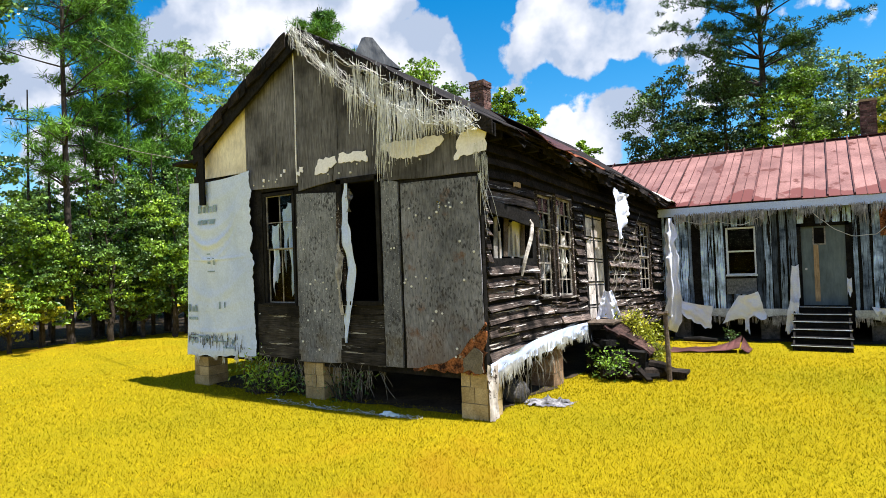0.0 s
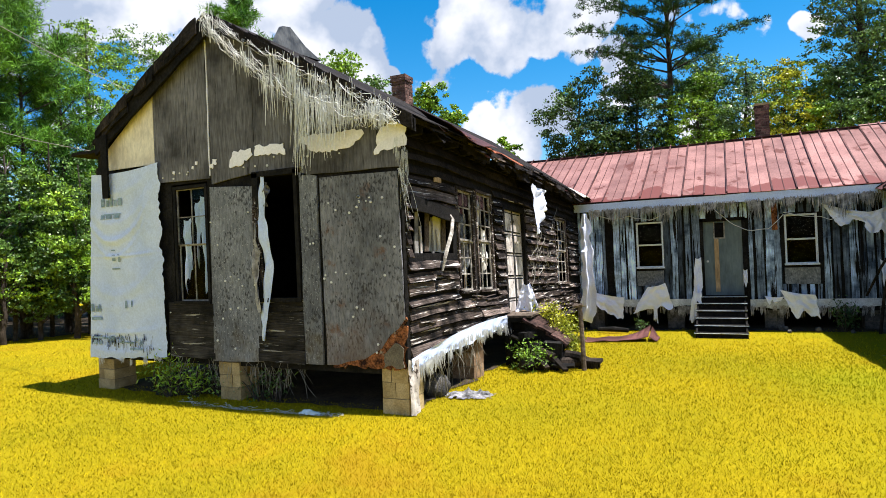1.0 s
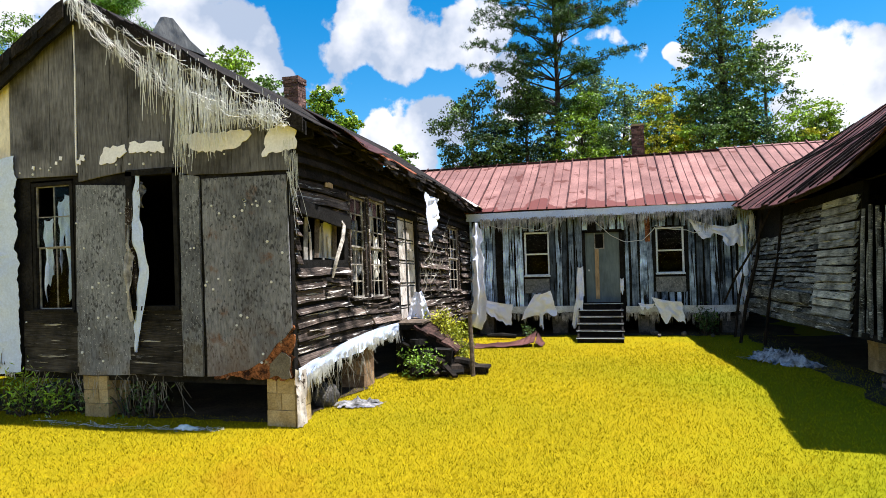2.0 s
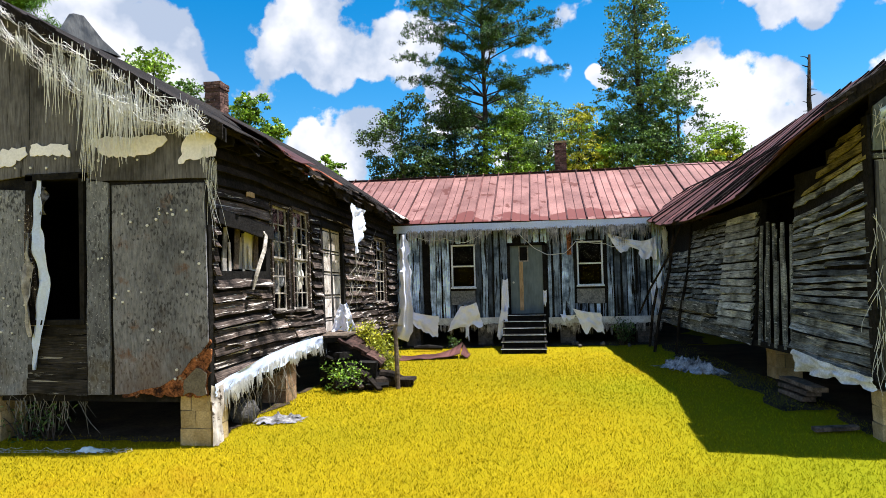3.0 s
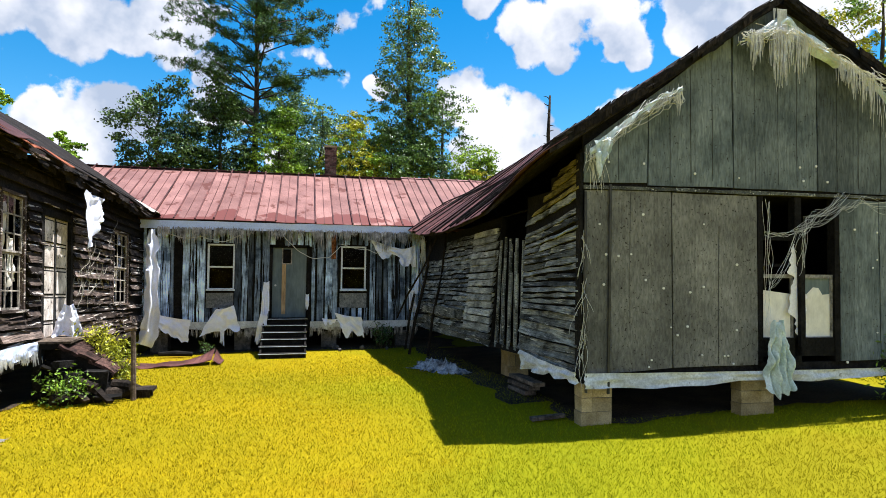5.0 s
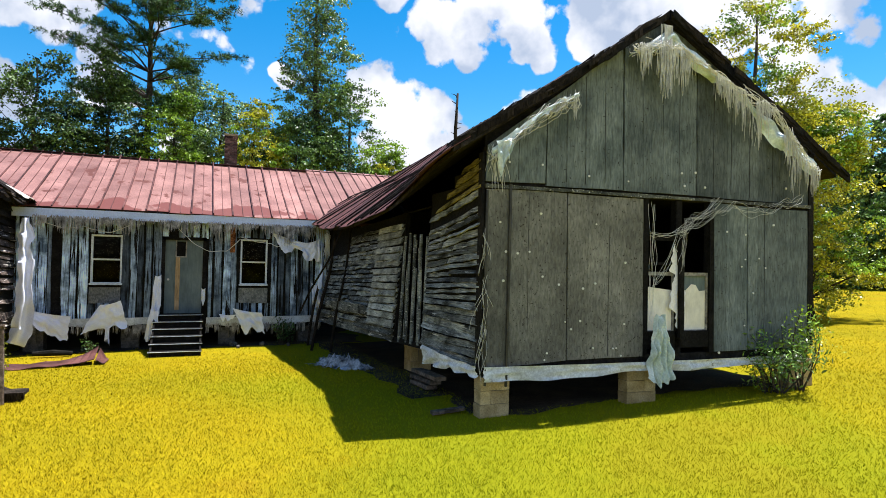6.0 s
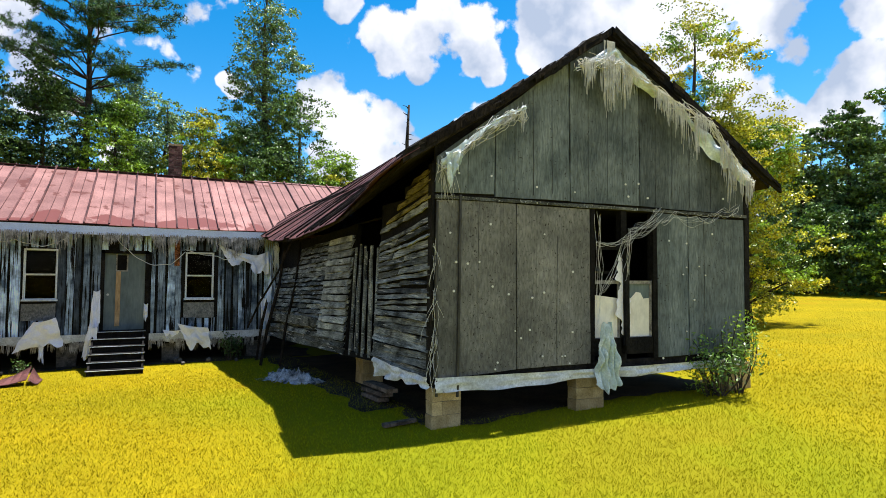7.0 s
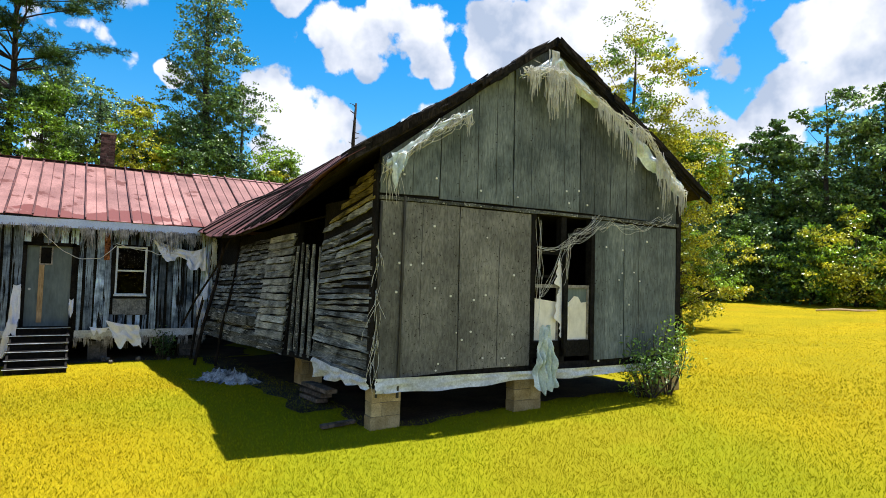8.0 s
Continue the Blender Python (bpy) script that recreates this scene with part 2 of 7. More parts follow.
# near-black wood; its tone also holds the darkness of the unlit rooms
M["black_wood"] = surface("black_timber_and_room_shade", (0.004, 0.0038, 0.0036), (0.016, 0.0145, 0.013), 4.0, (6, 6, 6), 0.7, 0.85, bump=0.8, vary=0.3)
M["fallen_tread"] = surface("damp_brown_tread", (0.012, 0.007, 0.006), (0.10, 0.055, 0.045), 5.0, (9, 3, 9), 0.7, 0.75, bump=0.9, vary=0.3)
# log wood; the top siding rows borrow it for painted eave shade
M["log_and_eave_dark"] = surface("rotting_log_and_eave_shade", (0.006, 0.005, 0.004), (0.034, 0.026, 0.02), 5.0, (9, 9, 3), 0.8, 0.9, bump=1.0, vary=0.4)
M["frame_wood"] = surface("weathered_frame_paint", (0.12, 0.11, 0.10), (0.35, 0.33, 0.30), 7.0, (5, 5, 5), 0.5, 0.8, bump=0.5, vary=0.2)
M["white_frame"] = surface("peeling_white_frame", (0.52, 0.57, 0.64), (0.76, 0.81, 0.87), 6.0, (5, 5, 5), 0.25, 0.7, bump=0.3, vary=0.1)
M["blind"] = surface("cream_blind", (0.70, 0.66, 0.58), (0.84, 0.80, 0.72), 3.0, (5, 5, 2), 0.1, 0.8, bump=0.1)
M["flaking"] = surface("flaking_white_paint", (0.32, 0.28, 0.245), (0.76, 0.70, 0.63), 4.0, (5, 5, 2), 0.35, 0.75, bump=0.5, vary=0.1, spot=(0.06, 0.045, 0.035), spot_scale=10, spot_at=0.585, spot_soft=0.06)
M["sash_paint"] = surface("worn_pale_sash", (0.12, 0.105, 0.085), (0.50, 0.46, 0.40), 6.0, (6, 6, 6), 0.4, 0.8, bump=0.4, vary=0.2)
M["panel"] = surface("felted_fibreboard", (0.118, 0.122, 0.138), (0.246, 0.256, 0.284), 1.4, (9, 9, 2.4), 0.45, 0.9, bump=0.7, vary=0.12, spot=(0.45, 0.45, 0.46), spot_scale=40, spot_at=0.605, spot_soft=0.04, detail=12.0, band=1.7)
M["panel_rust"] = surface("rust_stained_fibreboard", (0.114, 0.117, 0.132), (0.248, 0.25, 0.276), 1.4, (9, 9, 2.4), 0.45, 0.9, bump=0.7, vary=0.1, spot=(0.15, 0.085, 0.055), spot_scale=3.2, spot_at=0.57, spot_soft=0.16, detail=12.0, band=1.7)
M["panel_green"] = surface("grey_fibreboard", (0.07, 0.086, 0.091), (0.153, 0.176, 0.180), 1.5, (9, 9, 1.6), 0.45, 0.9, bump=0.6, vary=0.2, spot=(0.025, 0.022, 0.018), spot_scale=30, spot_at=0.62, spot_soft=0.04, detail=12.0, band=1.7)
M["panel_upper"] = surface("weathered_dark_fibreboard", (0.045, 0.043, 0.045), (0.165, 0.16, 0.168), 1.5, (9, 9, 0.9), 0.5, 0.9, bump=0.6, vary=0.2, spot=(0.02, 0.018, 0.016), spot_scale=1.3, spot_at=0.6, spot_soft=0.1, detail=12.0, band=1.7, spot_grain=True)
M["panel_brown"] = surface("brown_grey_fibreboard", (0.106, 0.105, 0.097), (0.215, 0.211, 0.194), 1.3, (9, 9, 2.6), 0.42, 0.9, bump=0.6, vary=0.2, spot=(0.03, 0.024, 0.018), spot_scale=30, spot_at=0.6, spot_soft=0.04, detail=12.0, band=1.7)
M["rust_fibre"] = surface("rotted_orange_fibre", (0.03, 0.014, 0.010), (0.36, 0.135, 0.05), 9.0, (9, 9, 9), 0.6, 0.95, bump=1.0, spot=(0.30, 0.24, 0.17), spot_scale=7, spot_at=0.6, spot_soft=0.06)
M["cream"] = surface("cream_board", (0.60, 0.53, 0.41), (0.75, 0.69, 0.56), 2.0, (5, 5, 2), 0.2, 0.8, bump=0.2)
M["roof_red"] = surface("faded_red_metal", (0.185, 0.092, 0.080), (0.295, 0.156, 0.136), 1.3, (8, 1.0, 8), 0.22, 0.5, metal=0.15, bump=0.15, vary=0.14, spot=(0.12, 0.046, 0.036), spot_scale=1.7, spot_at=0.58, spot_soft=0.05)
M["roof_dark"] = surface("rusted_dark_metal", (0.04, 0.019, 0.018), (0.15, 0.064, 0.058), 1.5, (1.0, 8, 8), 0.4, 0.6, metal=0.2, bump=0.3, vary=0.25)
M["rust_sheet"] = surface("orange_rusted_sheet", (0.10, 0.03, 0.018), (0.30, 0.10, 0.05), 5.0, (6, 6, 6), 0.4, 0.75, bump=0.4)
M["ragged"] = surface("ragged_shingle_edge", (0.008, 0.007, 0.006), (0.032, 0.026, 0.023), 6.0, (8, 8, 8), 0.6, 0.95, bump=1.0, vary=0.4)
M["wrap"] = surface("white_house_wrap", (0.58, 0.68, 0.92), (0.71, 0.80, 1.0), 1.5, (8, 8, 8), 0.12, 0.55, bump=0.3, vary=0.05, spot=(0.30, 0.34, 0.38), spot_scale=9, spot_at=0.70, spot_soft=0.04, glow_through=0.06)
M["rag"] = surface("white_torn_cloth", (0.72, 0.77, 0.97), (0.85, 0.88, 1.0), 3.0, (9, 9, 9), 0.1, 0.7, bump=0.5, vary=0.05)
M["wrap_dirty"] = surface("soiled_cloth", (0.05, 0.049, 0.05), (0.30, 0.29, 0.29), 9.0, (8, 8, 8), 0.5, 0.7, bump=0.8, vary=0.05)
M["wrap_heap"] = surface("muddy_plastic_sheet", (0.03, 0.03, 0.032), (0.52, 0.54, 0.57), 5.0, (8, 8, 8), 0.4, 0.5, bump=0.8, vary=0.05)
M["wrap_green"] = surface("greenish_wrap", (0.46, 0.57, 0.57), (0.78, 0.86, 0.88), 6.0, (8, 8, 8), 0.2, 0.6, bump=0.5, vary=0.05, glow_through=0.08)
M["thread"] = surface("frayed_threads", (0.60, 0.60, 0.58), (0.86, 0.86, 0.83), 5.0, (8, 8, 8), 0.2, 0.7, bump=0, glow_through=0.15)
M["tarp_print"] = surface("faded_print", (0.18, 0.27, 0.34), (0.34, 0.42, 0.48), 9.0, (8, 8, 8), 0.3, 0.7, bump=0)
M["block"] = surface("tan_concrete_block", (0.32, 0.235, 0.105), (0.48, 0.37, 0.195), 5.0, (12, 12, 12), 0.3, 0.95, bump=0.6, vary=0.22)
M["pier_brown"] = surface("brown_stained_block", (0.12, 0.075, 0.045), (0.30, 0.20, 0.12), 5.0, (12, 12, 12), 0.35, 0.95, bump=0.5, vary=0.2)
M["mortar"] = surface("mortar", (0.14, 0.12, 0.09), (0.22, 0.19, 0.14), 6.0, (12, 12, 12), 0.3, 0.95, bump=0.5)
M["brick"] = surface("weathered_brick", (0.05, 0.030, 0.025), (0.22, 0.125, 0.10), 6.0, (9, 9, 9), 0.5, 0.95, bump=0.8, vary=0.45, spot=(0.33, 0.29, 0.25), spot_scale=9, spot_at=0.6, spot_soft=0.06)
M["bark"] = surface("pine_bark", (0.03, 0.024, 0.019), (0.085, 0.068, 0.055), 5.0, (9, 9, 1.5), 0.5, 0.95, bump=1.0)
M["leaf"] = surface("mid_green_leaf", (0.055, 0.13, 0.014), (0.29, 0.44, 0.03), 0.7, (2, 2, 2), 0.4, 0.4, bump=0, island=0.7, local=False, sheen=0.4, glow_through=0.18)
M["leaf_pale"] = surface("blue_green_leaf", (0.04, 0.085, 0.025), (0.24, 0.36, 0.10), 0.8, (2, 2, 2), 0.4, 0.4, bump=0, island=0.75, local=False, sheen=0.4, glow_through=0.16)
M["leaf_dark"] = surface("dark_green_leaf", (0.024, 0.06, 0.018), (0.15, 0.26, 0.045), 0.7, (2, 2, 2), 0.4, 0.4, bump=0, island=0.7, local=False, sheen=0.4, glow_through=0.12)
M["leaf_yellow"] = surface("yellowing_leaf", (0.16, 0.21, 0.014), (0.56, 0.52, 0.03), 0.7, (2, 2, 2), 0.4, 0.4, bump=0, island=0.65, local=False, sheen=0.4, glow_through=0.2)
M["leaf_deep"] = surface("deep_green_leaf", (0.010, 0.028, 0.010), (0.085, 0.15, 0.03), 0.7, (2, 2, 2), 0.4, 0.5, bump=0, island=0.7, local=False, sheen=0.2, glow_through=0.08)
M["needle"] = surface("pine_needles", (0.02, 0.075, 0.012), (0.17, 0.34, 0.03), 0.8, (2, 2, 2), 0.4, 0.5, bump=0, island=0.7, local=False, glow_through=0.12)
M["needle_dark"] = surface("blue_green_needles", (0.010, 0.032, 0.014), (0.095, 0.18, 0.045), 1.2, (2, 2, 2), 0.4, 0.5, bump=0, island=0.7, local=False, glow_through=0.08)
M["door_teal"] = surface("teal_grey_door", (0.10, 0.13, 0.14), (0.15, 0.185, 0.19), 2.0, (6, 6, 1), 0.2, 0.6, bump=0.15)
M["raw_wood"] = surface("bare_tan_wood", (0.34, 0.23, 0.12), (0.48, 0.34, 0.19), 4.0, (12, 12, 1.5), 0.3, 0.8, bump=0.3)
M["nail"] = surface("nail_cap", (0.6, 0.6, 0.58), (0.78, 0.77, 0.74), 9.0, (5, 5, 5), 0.1, 0.5, bump=0)
M["osb"] = surface("grey_strand_board", (0.10, 0.11, 0.12), (0.22, 0.23, 0.24), 18.0, (12, 12, 5), 0.5, 0.9, bump=0.6)
M["rock"] = surface("dark_field_stone", (0.05, 0.05, 0.05), (0.16, 0.15, 0.14), 7.0, (9, 9, 9), 0.4, 0.95, bump=1.0)
M["pipe"] = surface("galvanised_strip", (0.035, 0.035, 0.033), (0.11, 0.108, 0.10), 5.0, (9, 9, 1), 0.3, 0.5, metal=0.3, bump=0.2, sheen=0.4)


def glass_material():
    m = bpy.data.materials.new("dusty_glass")
    m.use_nodes = True
    b = m.node_tree.nodes["Principled BSDF"]
    b.inputs["Base Color"].default_value = (0.85, 0.9, 0.9, 1)
    b.inputs["Transmission Weight"].default_value = 1.0
    b.inputs["Roughness"].default_value = 0.04
    b.inputs["IOR"].default_value = 1.1
    return m


M["glass"] = glass_material()



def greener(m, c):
    """The lawn is greener towards the right wing: mixes the colour c in, by a broad uneven drift along x; part of it
    stands in for the green cast of the wing's shade.
    """
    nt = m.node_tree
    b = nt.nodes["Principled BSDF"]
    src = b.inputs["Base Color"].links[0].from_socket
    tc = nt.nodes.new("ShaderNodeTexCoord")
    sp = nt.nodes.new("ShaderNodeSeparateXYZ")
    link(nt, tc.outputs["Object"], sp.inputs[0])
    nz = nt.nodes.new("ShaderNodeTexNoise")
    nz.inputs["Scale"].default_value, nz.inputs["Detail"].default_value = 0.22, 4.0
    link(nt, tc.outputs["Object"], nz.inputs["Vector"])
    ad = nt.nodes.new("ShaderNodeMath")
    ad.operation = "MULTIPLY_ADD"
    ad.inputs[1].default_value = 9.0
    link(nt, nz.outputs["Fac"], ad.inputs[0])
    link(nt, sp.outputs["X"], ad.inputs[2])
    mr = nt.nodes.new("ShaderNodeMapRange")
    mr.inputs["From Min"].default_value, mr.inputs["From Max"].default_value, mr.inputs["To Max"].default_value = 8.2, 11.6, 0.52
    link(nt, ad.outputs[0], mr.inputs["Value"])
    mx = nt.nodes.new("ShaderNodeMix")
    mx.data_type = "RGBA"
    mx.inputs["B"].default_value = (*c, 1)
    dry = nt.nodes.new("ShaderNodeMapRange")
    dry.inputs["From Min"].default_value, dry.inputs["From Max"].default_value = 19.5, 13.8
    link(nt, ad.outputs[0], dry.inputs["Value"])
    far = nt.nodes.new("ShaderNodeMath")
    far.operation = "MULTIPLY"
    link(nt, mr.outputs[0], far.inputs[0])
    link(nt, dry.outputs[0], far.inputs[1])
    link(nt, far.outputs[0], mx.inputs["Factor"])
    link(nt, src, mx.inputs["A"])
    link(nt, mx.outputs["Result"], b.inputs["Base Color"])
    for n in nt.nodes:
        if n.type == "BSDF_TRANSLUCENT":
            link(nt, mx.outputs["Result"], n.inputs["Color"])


def rusty_edge(m, c):
    """Rust that creeps up the sheets from the eave, with an uneven border."""
    nt = m.node_tree
    b = nt.nodes["Principled BSDF"]
    src = b.inputs["Base Color"].links[0].from_socket
    tc = nt.nodes.new("ShaderNodeTexCoord")
    sp = nt.nodes.new("ShaderNodeSeparateXYZ")
    link(nt, tc.outputs["Object"], sp.inputs[0])
    nz = nt.nodes.new("ShaderNodeTexNoise")
    nz.inputs["Scale"].default_value, nz.inputs["Detail"].default_value = 1.1, 7.0
    link(nt, tc.outputs["Object"], nz.inputs["Vector"])
    ad = nt.nodes.new("ShaderNodeMath")
    ad.operation = "MULTIPLY_ADD"
    ad.inputs[1].default_value = -3.2
    link(nt, nz.outputs["Fac"], ad.inputs[0])
    link(nt, sp.outputs["Y"], ad.inputs[2])
    mr = nt.nodes.new("ShaderNodeMapRange")
    mr.inputs["From Min"].default_value, mr.inputs["From Max"].default_value = 8.12, 8.04
    link(nt, ad.outputs[0], mr.inputs["Value"])
    mx = nt.nodes.new("ShaderNodeMix")
    mx.data_type = "RGBA"
    mx.inputs["B"].default_value = (*c, 1)
    link(nt, mr.outputs[0], mx.inputs["Factor"])
    link(nt, src, mx.inputs["A"])
    link(nt, mx.outputs["Result"], b.inputs["Base Color"])


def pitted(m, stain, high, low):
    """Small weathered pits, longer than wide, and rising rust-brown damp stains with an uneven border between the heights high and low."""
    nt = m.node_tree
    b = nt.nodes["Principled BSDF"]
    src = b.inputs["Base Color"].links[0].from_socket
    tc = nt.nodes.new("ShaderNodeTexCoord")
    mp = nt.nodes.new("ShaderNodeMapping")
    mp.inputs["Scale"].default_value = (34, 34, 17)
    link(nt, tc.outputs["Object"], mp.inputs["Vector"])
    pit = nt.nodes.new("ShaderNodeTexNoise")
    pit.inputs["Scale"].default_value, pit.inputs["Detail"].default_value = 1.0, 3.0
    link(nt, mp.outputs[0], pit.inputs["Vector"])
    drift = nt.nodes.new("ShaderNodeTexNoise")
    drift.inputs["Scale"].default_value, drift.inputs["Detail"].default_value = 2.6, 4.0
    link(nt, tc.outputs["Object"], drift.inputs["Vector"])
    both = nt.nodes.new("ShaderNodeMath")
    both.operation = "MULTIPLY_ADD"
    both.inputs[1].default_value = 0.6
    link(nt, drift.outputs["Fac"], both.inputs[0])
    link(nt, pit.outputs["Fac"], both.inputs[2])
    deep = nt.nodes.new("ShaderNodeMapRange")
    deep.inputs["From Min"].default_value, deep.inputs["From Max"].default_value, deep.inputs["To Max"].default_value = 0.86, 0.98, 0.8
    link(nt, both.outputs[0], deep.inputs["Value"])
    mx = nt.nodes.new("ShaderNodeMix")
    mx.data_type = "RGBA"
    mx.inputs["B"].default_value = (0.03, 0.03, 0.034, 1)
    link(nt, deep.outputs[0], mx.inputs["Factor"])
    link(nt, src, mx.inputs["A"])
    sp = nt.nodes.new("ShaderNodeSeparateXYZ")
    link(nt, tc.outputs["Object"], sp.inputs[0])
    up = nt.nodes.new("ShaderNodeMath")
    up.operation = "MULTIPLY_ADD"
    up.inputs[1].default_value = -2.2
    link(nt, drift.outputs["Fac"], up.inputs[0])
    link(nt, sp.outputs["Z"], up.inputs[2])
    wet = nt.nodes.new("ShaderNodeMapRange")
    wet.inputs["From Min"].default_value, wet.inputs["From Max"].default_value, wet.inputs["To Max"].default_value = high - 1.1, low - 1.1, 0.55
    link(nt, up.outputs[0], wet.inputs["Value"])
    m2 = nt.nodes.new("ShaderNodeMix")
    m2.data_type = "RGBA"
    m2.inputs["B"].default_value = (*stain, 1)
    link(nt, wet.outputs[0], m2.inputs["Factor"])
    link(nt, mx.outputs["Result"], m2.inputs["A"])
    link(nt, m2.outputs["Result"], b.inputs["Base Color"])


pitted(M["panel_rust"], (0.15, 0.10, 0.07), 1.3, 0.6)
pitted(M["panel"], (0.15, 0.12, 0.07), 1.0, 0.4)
rusty_edge(M["roof_red"], (0.145, 0.05, 0.042))
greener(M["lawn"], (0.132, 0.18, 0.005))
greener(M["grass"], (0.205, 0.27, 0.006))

# ---- mesh helpers ----
rng = random.Random(7)
nrng = np.random.default_rng(7)


class Mesh:
    """Gathers vertices and faces of one part."""

    def __init__(self):
        self.v, self.f = [], []

    def add(self, verts, faces):
        n = len(self.v)
        self.v.extend(tuple(p) for p in verts)
        self.f.extend(tuple(i + n for i in q) for q in faces)
        return self

    def box(self, a, b, c, d, e, f, put=None, jit=0.0):
        p = [(x, y, z) for x in (a, b) for y in (c, d) for z in (e, f)]
        if jit:
            p = [tuple(q + rng.uniform(-jit, jit) for q in r) for r in p]
        if put:
            p = [put(*q) for q in p]
        return self.add(p, [(0, 1, 3, 2), (4, 6, 7, 5), (0, 4, 5, 1), (2, 3, 7, 6), (0, 2, 6, 4), (1, 5, 7, 3)])

    def plank(self, l0, l1, w0, w1, t0, t1, put, segs=4, jit=0.006, end=0.02, tilt=0.0, flare=0.0):
        """A board along the first axis with uneven edges; put(l, t, w) gives the place."""
        e0, e1 = rng.uniform(-end, end), rng.uniform(-end, end)
        tw = rng.uniform(-tilt, tilt)
        vs = []
        for i in range(segs + 1):
            k = i / segs
            l = l0 + e0 + (l1 + e1 - l0 - e0) * k
            lo, hi, dt = w0 + rng.uniform(-jit, jit) + tw * (k - 0.5), w1 + rng.uniform(-jit, jit) + tw * (k - 0.5), rng.uniform(-jit, jit) * 0.6
            for t, w in ((t0 + dt - flare, lo), (t1 + dt - flare, lo), (t1 + dt * 0.3, hi), (t0 + dt * 0.3, hi)):
                vs.append(put(l, t, w))
        fs = []
        for i in range(segs):
            for j in range(4):
                a, b = i * 4 + j, i * 4 + (j + 1) % 4
                fs.append((a, b, b + 4, a + 4))
        fs += [(3, 2, 1, 0), tuple(segs * 4 + j for j in range(4))]
        return self.add(vs, fs)

    def tube(self, pts, radii, sides=6, cap=True):
        pts = [Vector(p) for p in pts]
        vs, n = [], len(pts)
        for i, p in enumerate(pts):
            d = (pts[min(i + 1, n - 1)] - pts[max(i - 1, 0)]).normalized()
            u = d.orthogonal().normalized() if abs(d.z) > 0.9 else d.cross(Vector((0, 0, 1))).normalized()
            w = d.cross(u)
            r = radii[i] if isinstance(radii, (list, tuple)) else radii
            vs += [p + (u * math.cos(2 * math.pi * k / sides) + w * math.sin(2 * math.pi * k / sides)) * r for k in range(sides)]
        fs = []
        for i in range(n - 1):
            for k in range(sides):
                a, b = i * sides + k, i * sides + (k + 1) % sides
                fs.append((a, b, b + sides, a + sides))
        if cap:
            fs += [tuple(range(sides))[::-1], tuple((n - 1) * sides + k for k in range(sides))]
        return self.add(vs, fs)

    def weld(self):
        """Joins corners that fall together and drops the faces between two touching blocks."""
        seen, index, count = {}, [], {}
        for p in self.v:
            index.append(seen.setdefault(tuple(round(q, 4) for q in p), len(seen)))
        self.v = list(seen)
        faces = [tuple(index[i] for i in f) for f in self.f]
        for f in faces:
            count[frozenset(f)] = count.get(frozenset(f), 0) + 1
        self.f = [f for f in faces if count[frozenset(f)] == 1 and len(set(f)) == len(f)]
        return self

    def data(self, name, smooth=False):
        me = bpy.data.meshes.new(name)
        me.from_pydata(self.v, [], self.f)
        me.validate()
        if smooth:
            me.polygons.foreach_set("use_smooth", [True] * len(me.polygons))
        me.update()
        return me


def quads(name, corners):
    """A mesh of loose four-cornered leaves from an array (n, 4, 3)."""
    n = len(corners)
    me = bpy.data.meshes.new(name)
    me.vertices.add(n * 4)
    me.vertices.foreach_set("co", np.ascontiguousarray(corners, dtype=np.float32).ravel())
    me.loops.add(n * 4)
    me.loops.foreach_set("vertex_index", np.arange(n * 4, dtype=np.int32))
    me.polygons.add(n)
    me.polygons.foreach_set("loop_start", np.arange(0, n * 4, 4, dtype=np.int32))
    me.update(calc_edges=True)
    return me


def tris(name, corners):
    """A mesh of loose three-cornered blades from an array (n, 3, 3)."""
    n = len(corners)
    me = bpy.data.meshes.new(name)
    me.vertices.add(n * 3)
    me.vertices.foreach_set("co", np.ascontiguousarray(corners, dtype=np.float32).ravel())
    me.loops.add(n * 3)
    me.loops.foreach_set("vertex_index", np.arange(n * 3, dtype=np.int32))
    me.polygons.add(n)
    me.polygons.foreach_set("loop_start", np.arange(0, n * 3, 3, dtype=np.int32))
    me.update(calc_edges=True)
    return me


def world_of(ob):
    m = ob.matrix_basis
    return world_of(ob.parent) @ ob.matrix_parent_inverse @ m if ob.parent else m


def part(name, mesh, material, parent, label="", smooth=False):
    """One mesh object, in world places, under a thing or a part."""
    me = mesh.data(name, smooth) if isinstance(mesh, Mesh) else mesh
    if not me.materials:
        me.materials.append(M[material])
    ob = new(name, me)
    if parent:
        ob.parent = parent
        ob.matrix_parent_inverse = world_of(parent).inverted()
    return tagged(ob, label)


def thing(name, at, label, category, group="", kind=""):
    ob = new(name)
    ob.empty_display_size = 0.2
    ob.matrix_basis = Matrix.Translation(at)
    return tagged(ob, label, category, group, kind)


def solo(name, mesh, material, label, category, group="", kind="", smooth=False):
    return tagged(part(name, mesh, material, None, label, smooth), "", category, group, kind)


def sstep(a, b, x):
    k = min(1, max(0, (x - a) / (b - a)))
    return k * k * (3 - 2 * k)


def ground_z(x, y):
    return (-0.22 * sstep(1.5, 8.5, y) + 0.012 * min(max(x, 0), 7) + 0.028 * min(max(0, x - 7), 60)
            + 0.03 * noise.noise((x * 0.25, y * 0.25, 3.0)) * min(1, abs(y + 1) * 0.3))


